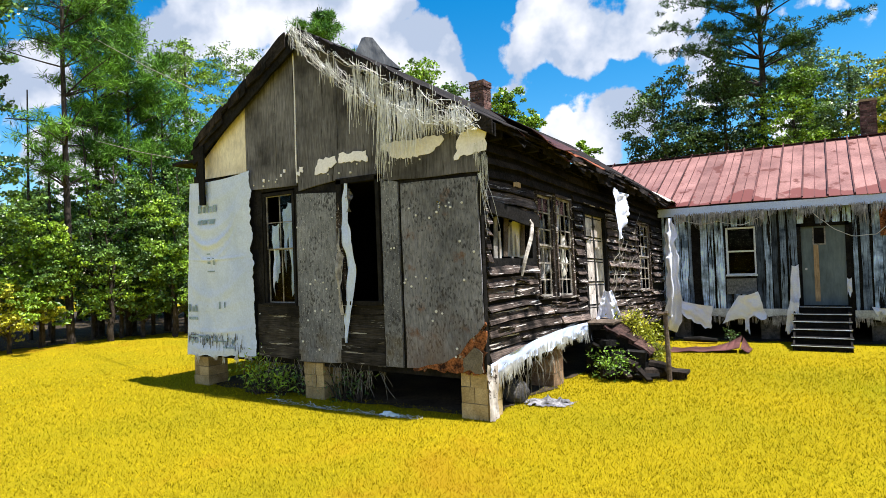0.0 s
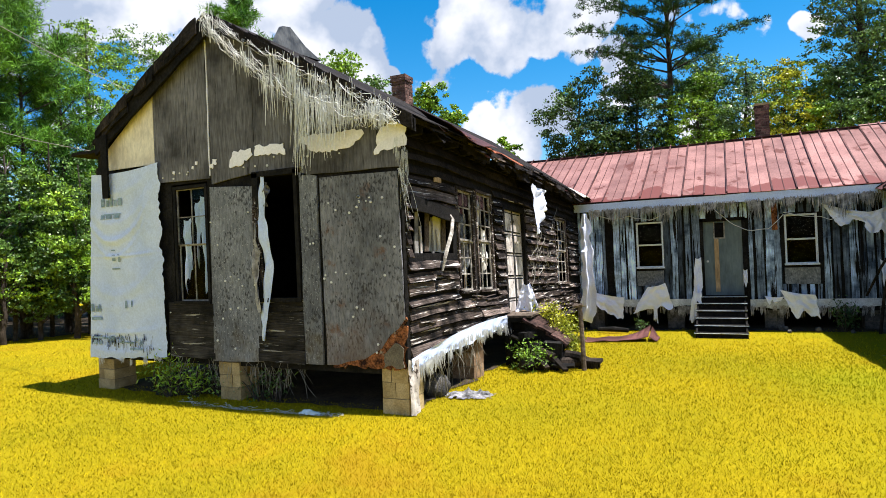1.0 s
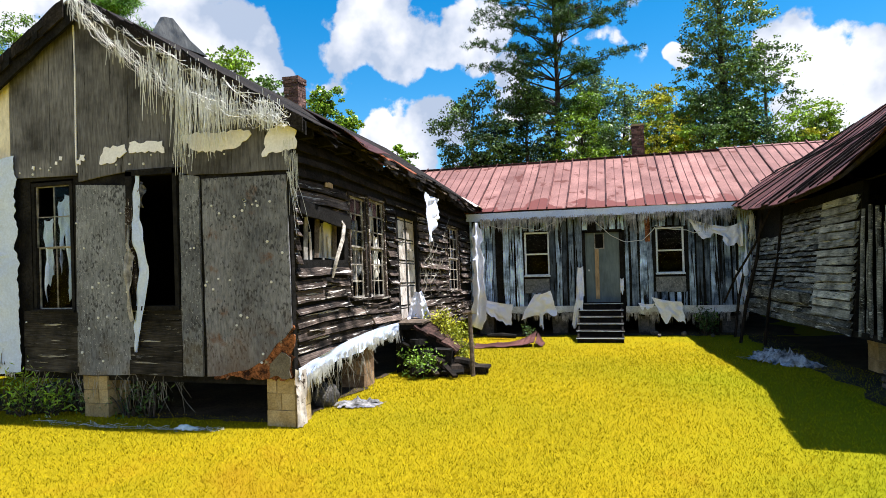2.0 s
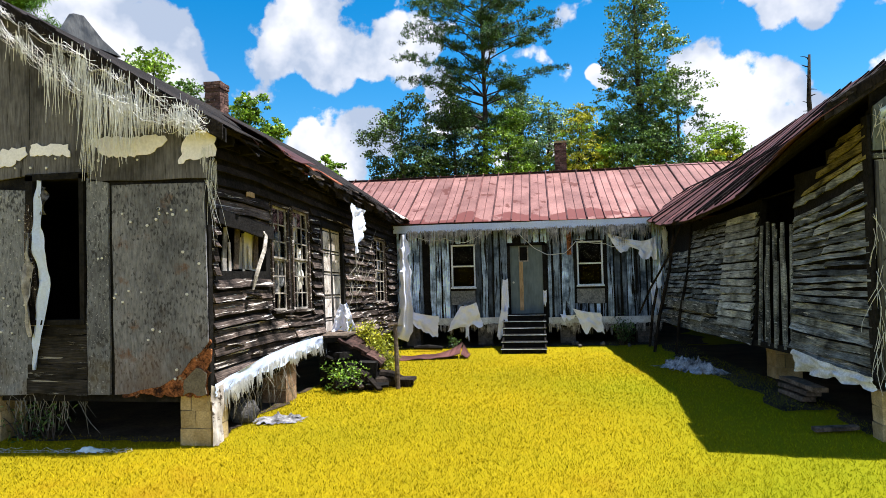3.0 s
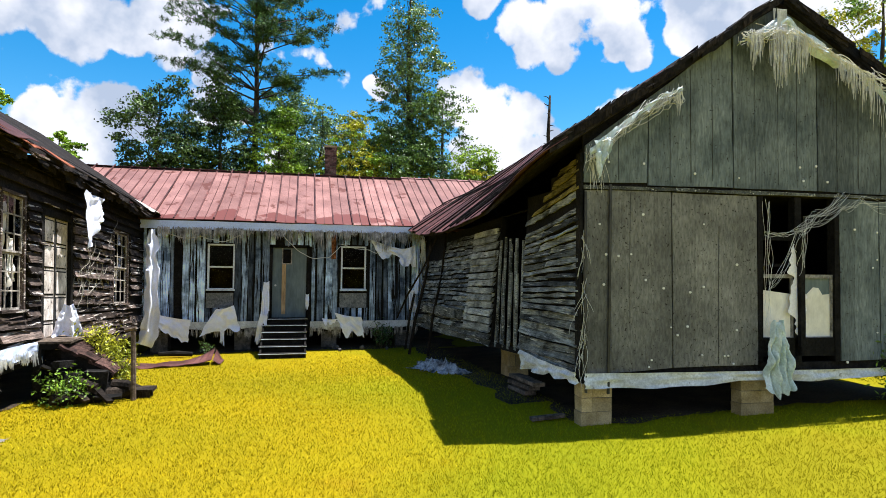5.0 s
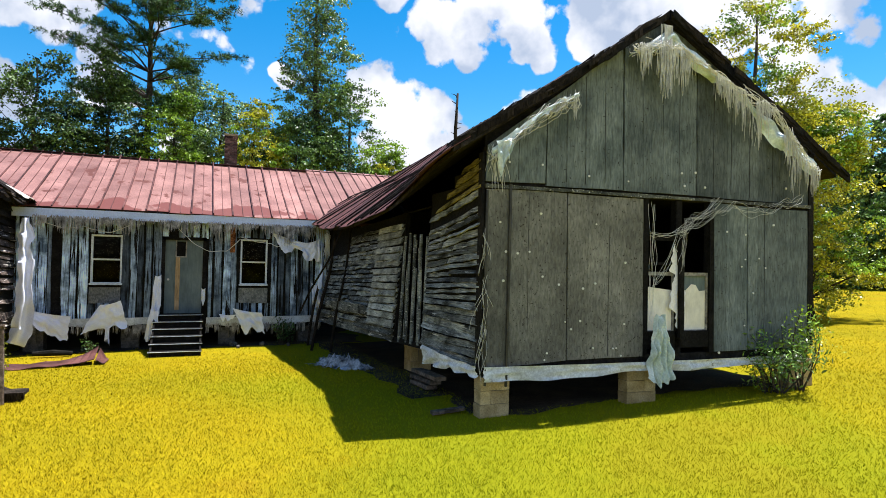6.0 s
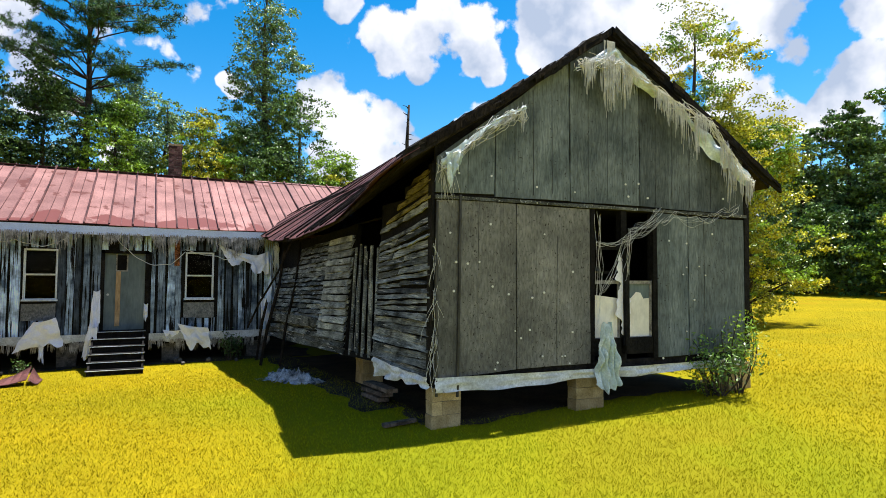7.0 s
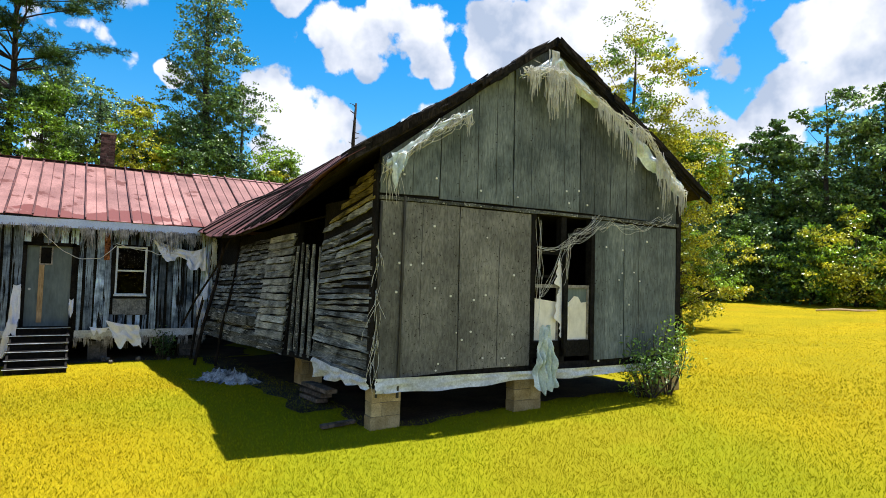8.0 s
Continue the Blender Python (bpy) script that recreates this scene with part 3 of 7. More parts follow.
def cells(cuts_a, cuts_b, holes):
    """The rectangles that are left when holes are cut from a grid."""
    ca = sorted(set(cuts_a + [h[0] for h in holes] + [h[1] for h in holes]))
    cb = sorted(set(cuts_b + [h[2] for h in holes] + [h[3] for h in holes]))
    for a0, a1 in zip(ca, ca[1:]):
        for b0, b1 in zip(cb, cb[1:]):
            ma, mb = (a0 + a1) / 2, (b0 + b1) / 2
            if not any(h[0] < ma < h[1] and h[2] < mb < h[3] for h in holes):
                yield a0, a1, b0, b1


# ---- ground ----


def lawn():
    axis = [-900, -400, -200, -120, -80, -60] + [-48 + 2 * i for i in range(10)] + [-28 + 0.8 * i for i in range(82)] + [38 + 3 * i for i in range(10)] + [75, 100, 150, 220, 400, 900]
    vs = [(x, y, ground_z(x, y)) for y in axis for x in axis]
    n = len(axis)
    me = Mesh().add(vs, [(j * n + i, j * n + i + 1, (j + 1) * n + i + 1, (j + 1) * n + i) for j in range(n - 1) for i in range(n - 1)])
    solo("ground", me, "lawn", "sunburnt yellow-green lawn round the old house", "ground", kind="structure", smooth=True)


lawn()


def soil(x0, x1, y0, y1, label):
    step = 0.2 if x1 - x0 < 10 else 0.6
    nx, ny = max(2, int((x1 - x0) / step)), max(2, int((y1 - y0) / step))
    vs = []
    for j in range(ny + 1):
        for i in range(nx + 1):
            x, y = x0 + (x1 - x0) * i / nx, y0 + (y1 - y0) * j / ny
            if i in (0, nx) or j in (0, ny):
                x, y = x + 0.3 * noise.noise((x * 1.3, y * 1.3, 1)) + 0.12 * noise.noise((x * 5, y * 5, 3)), y + 0.3 * noise.noise((x * 1.3, y * 1.3, 7)) + 0.12 * noise.noise((x * 5, y * 5, 9))
            vs.append((x, y, ground_z(x, y) + 0.012))
    solo("bare_ground", Mesh().add(vs, [(j * (nx + 1) + i, j * (nx + 1) + i + 1, (j + 1) * (nx + 1) + i + 1, (j + 1) * (nx + 1) + i) for j in range(ny) for i in range(nx)]), "soil", label, "ground", kind="structure", smooth=True)


# near-black soil; its tone also paints in the dark under the floors
soil(-5.8, -0.05, 0.08, 9.3, "bare dark soil painting in shade under the raised floor")
soil(7.4, 12.7, 0.42, 9.0, "bare dark soil painting in shade under the sagging wing")
# litter strip that also darkens the lawn in the wing's shade by colour
soil(6.8, 7.5, 1.6, 9.3, "dark littered soil deepening by colour the shade beside the sagging wing")
# litter sheet darkens the wood floor, putting shade into the colour
soil(-34.0, -15.4, -8.0, 15.0, "dark leaf litter that also paints shade on the wood floor")
soil(-0.1, 8.0, 9.3, 16.0, "bare dark soil painting in shade under the main house")


# ---- building helpers ----
def prism(me, outline, t0, t1, put):
    """A flat slab with the outline (l, w), from t0 to t1."""
    n = len(outline)
    vs = [put(l, t0, w) for l, w in outline] + [put(l, t1, w) for l, w in outline]
    me.add(vs, [tuple(range(n))[::-1], tuple(range(n, 2 * n))] + [(i, (i + 1) % n, n + (i + 1) % n, n + i) for i in range(n)])
    return me


def roughen(outline, step=0.25, jit=0.012):
    """The outline with more corners, a little uneven."""
    out = []
    for (a, b), (c, d) in zip(outline, outline[1:] + outline[:1]):
        k = max(1, int(math.hypot(c - a, d - b) / step))
        for i in range(k):
            j = jit if i else jit * 0.4
            out.append((a + (c - a) * i / k + rng.uniform(-j, j), b + (d - b) * i / k + rng.uniform(-j, j)))
    return out


def boards(parent, rows, l0, l1, holes, put, material, name="plank", t0=-0.03, t1=0.0, long=(1.6, 3.4), segs=5, jit=0.012, tilt=0.02, skip=0.0, lap=0.02, flare=0.0):
    """Rows of boards with the holes left open; every board is a part."""
    for w0, w1 in rows:
        spans, at = [], l0
        for h in sorted(h for h in holes if h[2] < (w0 + w1) / 2 < h[3]):
            if h[0] > at:
                spans.append((at, h[0]))
            at = max(at, h[1])
        if at < l1:
            spans.append((at, l1))
        for a, b in spans:
            while b - a > 0.05:
                c = min(b, a + rng.uniform(*long))
                if b - c < 0.5:
                    c = b
                if rng.random() >= skip:
                    me = Mesh().plank(a, c - 0.006, w0, w1 + lap, t0 + rng.uniform(-0.01, 0.004), t1, put, segs, jit, 0.012, tilt, flare * rng.uniform(0.5, 1.6))
                    part(name, me, material, parent)
                a = c


def sash_window(parent, l0, l1, w0, w1, put, cols=2, rows=(2, 2), frame="frame_wood", pane=True, t=0.0, bar=0.02, rail=0.03, depth=0.05, missing=0.0, sash=None, jamb=0.05):
    """A window: frame, two sashes with bars, panes and a sill."""
    win = part("window", Mesh().box(l0 - jamb, l0, t - 0.03, t + depth, w0, w1, put).box(l1, l1 + jamb, t - 0.03, t + depth, w0, w1, put)
               .box(l0 - jamb, l1 + jamb, t - 0.035, t + depth, w1, w1 + jamb, put), frame, parent)
    part("sill", Mesh().box(l0 - jamb - 0.02, l1 + jamb + 0.02, t - 0.07, t + depth, w0 - 0.04, w0, put), frame, win)
    mid = (w0 + w1) / 2
    for (a, b), n, back in (((mid, w1), rows[0], 0.0), ((w0, mid), rows[1], 0.022)):
        me = Mesh()
        s0, s1 = t + back, t + back + 0.022
        me.box(l0, l0 + rail, s0, s1, a, b, put).box(l1 - rail, l1, s0, s1, a, b, put)
        me.box(l0 + rail, l1 - rail, s0, s1, a, a + rail, put).box(l0 + rail, l1 - rail, s0, s1, b - rail, b, put)
        for i in range(1, cols):
            x = l0 + rail + (l1 - l0 - 2 * rail) * i / cols
            me.box(x - bar / 2, x + bar / 2, s0 + 0.003, s1 - 0.003, a + rail, b - rail, put)
        for j in range(1, n):
            z = a + (b - a) * j / n
            me.box(l0 + rail, l1 - rail, s0 + 0.003, s1 - 0.003, z - bar / 2, z + bar / 2, put)
        part("sash", me, sash or frame, win)
        if pane:
            for i in range(cols):
                for j in range(n):
                    if rng.random() < missing:
                        continue
                    x0, x1 = l0 + rail + (l1 - l0 - 2 * rail) * i / cols, l0 + rail + (l1 - l0 - 2 * rail) * (i + 1) / cols
                    z0, z1 = a + rail + (b - a - 2 * rail) * j / n, a + rail + (b - a - 2 * rail) * (j + 1) / n
                    g = part("pane", Mesh().box(x0, x1, s0 + 0.009, s0 + 0.012, z0, z1, put), "glass", win)
                    g.visible_shadow = False
    return win


def pier(parent, x0, x1, y0, y1, z1, courses=3, material="block"):
    """A pier of concrete blocks on the ground."""
    z0 = min(ground_z(x, y) for x in (x0, x1) for y in (y0, y1)) - 0.04
    p = part("pier", Mesh().box(x0 + 0.012, x1 - 0.012, y0 + 0.012, y1 - 0.012, z0, z1), "mortar", parent)
    h = (z1 - z0 - 0.04) / courses
    for c in range(courses):
        a, b = z0 + 0.04 + h * c, z0 + 0.04 + h * (c + 1) - 0.008
        cut = x0 + (x1 - x0) * rng.choice((0.36, 0.5, 0.62))
        spans = [(x0, x1)] if c % 2 == 0 else [(x0, cut - 0.004), (cut + 0.004, x1)]
        if c == courses - 1 and courses > 2:
            spans = [(x0, cut - 0.004), (cut + 0.004, x1)]
        for s, e in spans:
            j = 0.006
            me = Mesh().box(s + rng.uniform(-j, j), e, y0 + rng.uniform(-j, j), y1, a, b, None, 0.004)
            part("block", me, material, p)
    return p


def chimney(parent, x, y, w, z0, z1, cap):
    p = part("chimney", Mesh().box(x - w / 2 + 0.015, x + w / 2 - 0.015, y - w / 2 + 0.015, y + w / 2 - 0.015, z0, z1 - 0.02), "mortar", parent, "worn red brick chimney")
    n = round((z1 - z0) / 0.075)
    for i in range(n):
        a = z0 + (z1 - z0) * i / n
        b = a + (z1 - z0) / n - 0.01
        g = 0.015 if i >= n - 2 else 0.0
        for k in range(2):
            m = (-0.1 if i % 2 else 0.1) * w
            lo, hi = (-w / 2 - g, m - 0.004) if k == 0 else (m + 0.004, w / 2 + g)
            for c in range(2):
                e0, e1 = (-w / 2 - g, -0.004) if c == 0 else (0.004, w / 2 + g)
                part("brick", Mesh().box(x + lo, x + hi, y + e0, y + e1, a, b, None, 0.006), "brick" if not (cap and i >= n - 1) else "block", p)


# ---- left wing ----
RIDGE_X, RIDGE_Z = -3.03, 5.66


def sag(y):
    return -0.05 * max(0.0, y - 1.0)


def front_l(l, t, w):
    """Along the gable of the left wing; its far end leans inwards."""
    return (l + 0.075 * max(0.0, w - 0.6) * min(1.0, max(0.0, (-4.35 - l) / 1.5)), t, w)


def side_l(l, t, w):
    """Along the court wall of the left wing: l is y, t inwards, w up."""
    return (-t - 0.015 * (w - 0.7) * min(1, l / 3), l, w + sag(l))


def roof_l(x, y, lift=0.0):
    z = RIDGE_Z - 0.59 * abs(x - RIDGE_X) + lift
    k = max(0, (x - RIDGE_X) / 3.3)
    return z + sag(y) * (0.35 + 0.65 * k)


wing_l = thing("house_wing", (-3, 5, 0), "abandoned timber wing clad in grey felt board on block piers", "house", "wings of the old house")
LW_WIN, LW_GAP = (-4.02, -3.27, 1.43, 3.24), (-2.32, -1.58, 1.5, 3.25)
me = Mesh()
for a0, a1, b0, b1 in cells([-5.95, 0.0], [0.6, 3.6], [LW_WIN, LW_GAP]):
    me.box(a0, a1, 0.0, 0.09, b0, b1, front_l)
prism(me, [(-5.95, 3.6), (LW_WIN[0], 3.6), (LW_WIN[1], 3.6), (LW_GAP[0], 3.6), (LW_GAP[1], 3.6), (0.0, 3.6), (0.0, 3.72), (RIDGE_X, RIDGE_Z - 0.1), (-5.95, 3.86)], 0.0, 0.09, front_l)
gable_l = part("gable_wall", me.weld(), "black_wood", wing_l)
for lo, hi, a, b in ((0.6, 1.42, -4.15, -3.2), (0.6, 1.48, -2.36, -1.54)):
    n = 5
    boards(gable_l, [(lo + (hi - lo) * i / n, lo + (hi - lo) * (i + 1) / n - 0.012) for i in range(n)], a, b, [], front_l, "dark_wood_x", long=(2, 3), tilt=0.03)
LW_HOLES = [(0.25, 1.58, 2.04, 2.62), (1.72, 2.36, 1.42, 3.06), (2.48, 3.24, 1.42, 3.1), (3.8, 4.98, 0.72, 2.98), (7.3, 8.5, 1.45, 3.06)]
me = Mesh()
for a0, a1, b0, b1 in cells([0.09, 9.9], [0.72, 3.7], LW_HOLES):
    n = max(1, int((a1 - a0) / 1.0))
    for i in range(n):
        me.box(a0 + (a1 - a0) * i / n, a0 + (a1 - a0) * (i + 1) / n, 0.0, 0.09, b0, b1, side_l)
side_wall_l = part("side_wall", me.weld(), "black_wood", wing_l)
rows = []
z = 0.72
while z < 3.6:
    h = rng.uniform(0.13, 0.18)
    rows.append((z, z + h - rng.choice((0.02, 0.03, 0.045, 0.06))))
    z += h
# rows above 3.0 take a darker wood: the eave's shade put in colour
for row in rows:
    boards(side_wall_l, [row], 0.06, 9.85, [(a - 0.06, b + 0.06, c - 0.04, d + 0.04) for a, b, c, d in LW_HOLES], side_l, "dark_wood" if row[0] < 3.0 else "log_and_eave_dark", "siding_board", -0.022, 0.004, (0.6, 3.0), 6, 0.007, 0.022, 0.05 if row[0] < 3.0 else 0.12, 0.0, 0.045)
me = Mesh()
for i in range(90):
    y, z = rng.uniform(0.15, 9.0), rng.uniform(0.8, 3.1)
    if not any(h[0] - 0.1 < y < h[1] + 0.3 and h[2] - 0.05 < z < h[3] + 0.05 for h in LW_HOLES):
        me.plank(y, y + rng.uniform(0.15, 0.7), z, z + rng.uniform(0.008, 0.03), -0.075, -0.05, side_l, 3, 0.006, 0.02, 0.05)
tagged(part("splinter_wood", me, "dark_wood", side_wall_l), kind="stuff")
part("corner_board", Mesh().plank(0.66, 3.7, -0.02, 0.1, -0.05, -0.02, lambda l, t, w: (-t - 0.02, w, l), 7, 0.008), "black_wood", wing_l)
# room shell kept near-black so the openings look unlit
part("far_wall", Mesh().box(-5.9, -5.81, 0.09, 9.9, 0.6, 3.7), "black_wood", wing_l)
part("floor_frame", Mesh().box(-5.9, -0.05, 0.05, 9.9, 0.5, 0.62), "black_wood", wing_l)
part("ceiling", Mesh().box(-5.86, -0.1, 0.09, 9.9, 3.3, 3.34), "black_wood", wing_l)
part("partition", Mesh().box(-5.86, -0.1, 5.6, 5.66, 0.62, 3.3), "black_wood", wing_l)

# felt panels of the gable
P = [
    ("panel", [(-3.24, 0.57), (-2.31, 0.6), (-2.3, 3.08), (-3.19, 3.14)]),
    ("panel", [(-1.55, 0.6), (-1.25, 0.6), (-1.25, 3.13), (-1.53, 3.2)]),
    ("panel", [(-1.19, 0.6), (-1.0, 0.61), (-0.86, 0.66), (-0.6, 0.7), (-0.46, 0.78), (-0.34, 0.84), (-0.2, 1.02), (-0.08, 1.1), (0.02, 1.22), (-0.01, 3.08), (-1.2, 3.1)]),
    ("panel", [(-4.32, 3.3), (-3.17, 3.27), (-3.16, 5.46), (-4.3, 4.8)]),
    ("panel", [(-3.14, 3.18), (-2.35, 3.27), (-1.5, 3.27), (-1.5, 4.64), (-3.03, 5.54), (-3.14, 5.48)]),
    ("panel", [(-1.49, 3.16), (0.03, 3.13), (0.06, 3.66), (-1.49, 4.63)]),
]
for i, (n, o) in enumerate(P):
    t = -0.034 - 0.003 * (i % 2)
    part(n, prism(Mesh(), roughen(o, 0.3, 0.007), t, -0.004, front_l), "panel_upper" if min(q[1] for q in o) > 3.1 else ("panel", "panel", "panel_rust")[min(i, 2)], gable_l)
for l, z0, z1 in ((-3.6, 3.34, 5.1), (-2.3, 3.7, 4.6), (-0.75, 3.2, 3.6)):
    wide = rng.choice((0.003, 0.004))
    part("joint", Mesh().plank(z0, z1, l, l + wide, -0.0405, -0.03, lambda a, t, w: front_l(w + 0.006 * math.sin(a * 2 + l), t, a), 6, 0.001), "joint", gable_l)
part("panel", prism(Mesh(), roughen([(-1.1, 0.585), (0.0, 0.6), (0.03, 1.28), (-0.2, 1.16), (-0.5, 0.92), (-0.9, 0.78)], 0.05, 0.03), -0.028, 0.0, front_l), "rust_fibre", gable_l, "rotted orange-brown fibre under the felt")
part("panel", prism(Mesh(), roughen([(-0.3, 0.6), (-0.02, 0.62), (0.0, 0.86), (-0.12, 0.92), (-0.26, 0.8)], 0.05, 0.03), -0.045, -0.028, front_l), "mortar", gable_l, "lump of tan crumbling filler")
part("panel", prism(Mesh(), [(-5.62, 3.6), (-4.33, 3.6), (-4.33, 4.72), (-5.62, 3.95)], -0.03, -0.004, front_l), "cream", gable_l, "bare cream board")
for o in ([(-2.78, 3.4), (-2.6, 3.38), (-2.33, 3.52), (-2.36, 3.62), (-2.7, 3.6)], [(-2.28, 3.5), (-1.95, 3.5), (-1.74, 3.47), (-1.76, 3.63), (-2.28, 3.64)],
          [(-1.46, 3.6), (-1.3, 3.47), (-1.0, 3.42), (-0.62, 3.47), (-0.46, 3.6), (-0.48, 3.66), (-1.44, 3.68)], [(-0.32, 3.3), (-0.16, 3.36), (0.15, 3.38), (0.17, 3.78), (-0.22, 3.62)]):
    part("torn_paper", prism(Mesh(), roughen(o, 0.045, 0.022), -0.05, -0.042, front_l), "paper", gable_l, "torn white wrap remnant")
me = Mesh()
for i in range(80):
    x = rng.uniform(-4.2, -0.05)
    z = rng.choice((0.8, 1.3, 1.75, 2.2, 2.7, 3.42)) + rng.uniform(-0.1, 0.1)
    if not any(h[0] - 0.06 < x < h[1] + 0.06 and z < h[3] + 0.05 for h in (LW_WIN, LW_GAP)):
        me.tube([(x, -0.034, z), (x, -0.046, z)], rng.uniform(0.012, 0.019), 6)
tagged(part("nail_heads", me, "nail", gable_l), kind="stuff")

part("joint", Mesh().plank(3.3, 5.3, -3.162, -3.148, -0.046, -0.03, lambda a, t, w: front_l(w + 0.008 * math.sin(a * 3), t, a), 10, 0.003), "paper", gable_l, "pale sealed joint")
for l, w, r in ((-3.06, 3.5, 0.05), (-3.12, 3.44, 0.035), (-3.42, 3.52, 0.03), (-3.5, 3.46, 0.025), (-3.9, 3.42, 0.025)):
    part("torn_paper", prism(Mesh(), roughen([(l - r, w - r * 0.6), (l + r * 0.7, w - r), (l + r, w + r * 0.8), (l - r * 0.6, w + r)], 0.03, 0.012), -0.05, -0.042, front_l), "paper", gable_l, "torn white wrap remnant")

# frames of the front openings
sash_window(gable_l, -3.94, -3.33, 1.46, 3.16, front_l, 2, (2, 1), "black_wood", True, 0.02, bar=0.012, rail=0.014, missing=0.6, sash="frame_wood")
part("door_frame", Mesh().box(-2.36, -2.26, -0.05, 0.1, 1.46, 3.26).box(-1.63, -1.57, -0.05, 0.1, 1.46, 3.26).box(-2.36, -1.57, -0.05, 0.1, 3.2, 3.28).box(-2.36, -1.56, -0.07, 0.1, 1.44, 1.5), "black_wood", gable_l)

# side windows, door
sash_window(side_wall_l, 1.78, 2.32, 1.47, 3.02, side_l, 2, (3, 3), "dark_wood", True, 0.0, missing=0.6, sash="sash_paint")
sash_window(side_wall_l, 2.54, 3.2, 1.47, 3.06, side_l, 3, (3, 3), "dark_wood", True, 0.0, missing=0.6, sash="sash_paint")
sash_window(side_wall_l, 7.4, 8.4, 1.5, 3.02, side_l, 3, (3, 3), "dark_wood", True, 0.0, missing=0.6, sash="sash_paint")
door = part("door", Mesh().box(3.86, 4.94, 0.02, 0.06, 0.74, 2.92, side_l), "flaking", side_wall_l, "peeling white panel door")
for i in range(2):
    for a, b in ((0.82, 1.2), (1.28, 1.62), (1.7, 2.05), (2.13, 2.45), (2.53, 2.86)):
        l = 3.94 + i * 0.52
        # black rim paints the shade of the recess round each panel
        part("moulding", Mesh().box(l - 0.022, l + 0.422, 0.014, 0.0195, a - 0.022, b + 0.022, side_l), "black_wood", door)
        part("door_panel", Mesh().box(l, l + 0.4, 0.005, 0.0135, a, b, side_l), "flaking", door)
part("door_gap", Mesh().box(4.385, 4.415, 0.004, 0.0195, 0.74, 2.92, side_l), "joint", door)
part("door_frame", Mesh().box(3.76, 3.86, -0.04, 0.08, 0.72, 3.0, side_l).box(4.94, 5.1, -0.04, 0.08, 0.72, 3.0, side_l).box(3.76, 5.1, -0.04, 0.08, 2.92, 3.02, side_l), "black_wood", side_wall_l)

for i in range(9):
    y = rng.uniform(1.8, 3.15)
    z = rng.uniform(1.45, 1.6)
    part("lath", Mesh().plank(z, z + rng.uniform(0.5, 1.2), y, y + rng.uniform(0.03, 0.08), 0.12, 0.14, lambda l, t, w: side_l(w + 0.12 * (l - 1.5) * math.sin(i * 2.3), t + 0.02 * (i % 3), l), 3, 0.006), ("raw_wood", "frame_wood", "cream")[i % 3], side_wall_l)
part("siding_board", Mesh().plank(0.9, 1.12, 3.02, 3.08, -0.06, -0.045, side_l, 3, 0.01), "raw_wood", side_wall_l)

# roof of the left wing
def roof_patch(parent, name, f, a0, a1, b0, b1, thick, material, na=1, nb=1, label=""):
    """A bent sheet over the plan rectangle; f(x, y) gives its top."""
    n = nb + 1
    top = [(a0 + (a1 - a0) * i / na, b0 + (b1 - b0) * j / nb) for i in range(na + 1) for j in range(n)]
    vs = [(x, y, f(x, y)) for x, y in top] + [(x, y, f(x, y) - thick) for x, y in top]
    k = len(top)
    fs = [(i * n + j, (i + 1) * n + j, (i + 1) * n + j + 1, i * n + j + 1) for i in range(na) for j in range(nb)]
    fs += [tuple(k + q for q in reversed(p)) for p in fs]
    rim = [i * n for i in range(na + 1)] + [na * n + j for j in range(1, n)] + [i * n + nb for i in range(na - 1, -1, -1)] + [j for j in range(nb - 1, 0, -1)]
    fs += [(rim[i], rim[i - 1], k + rim[i - 1], k + rim[i]) for i in range(len(rim))]
    return part(name, Mesh().add(vs, fs), material, parent, label)


roof_wl = roof_patch(wing_l, "roof", lambda x, y: roof_l(x, y), RIDGE_X, 0.3, -0.12, 11.5, 0.07, "ragged", 3, 10, "ragged dark roof with rusted sheets")
roof_patch(wing_l, "roof", lambda x, y: roof_l(x, y), -5.66, RIDGE_X, -0.12, 11.5, 0.07, "ragged", 3, 10)
y = -0.1
while y < 11.0:
    w = rng.uniform(0.5, 0.8)
    end = 0.34 + rng.uniform(-0.12, 0.1)
    bend = rng.uniform(0.0, 0.05)
    roof_patch(roof_wl, "sheet", lambda x, yy: roof_l(x, yy, 0.016 + bend * max(0, x + 0.4)), RIDGE_X + 0.05, end, y, y + w - 0.01, 0.012, "ragged", 3, 1)
    y += w
for i in range(150):
    y = rng.uniform(-0.1, 9.3)
    x = 0.32 + rng.uniform(-0.16, 0.08)
    z = roof_l(x, y) + rng.uniform(-0.04, 0.05)
    d = rng.uniform(0.1, 0.3)
    drop = rng.uniform(0.0, 0.16)
    me = Mesh().plank(y, y + rng.uniform(0.08, 0.5), -d, 0.0, 0.0, rng.uniform(0.01, 0.03), lambda l, t, w: (x + w, l, z + t - (w + d) * drop / d * 0.9 - 0.59 * w * 0.3), 3, 0.02, 0.03)
    part("shingle", me, ("ragged", "ragged", "roof_dark", "ragged", "dark_wood_x", "ragged", "old_timber")[i % 7], roof_wl)
for i in range(26):
    y = rng.uniform(0.0, 9.0)
    part("shingle", Mesh().plank(y, y + rng.uniform(0.2, 0.9), -rng.uniform(0.06, 0.22), 0.0, 0.0, 0.02, lambda l, t, w: (0.24 + t, l, roof_l(0.26, l) - 0.04 + w), 4, 0.02, 0.02, 0.04), "ragged", roof_wl)
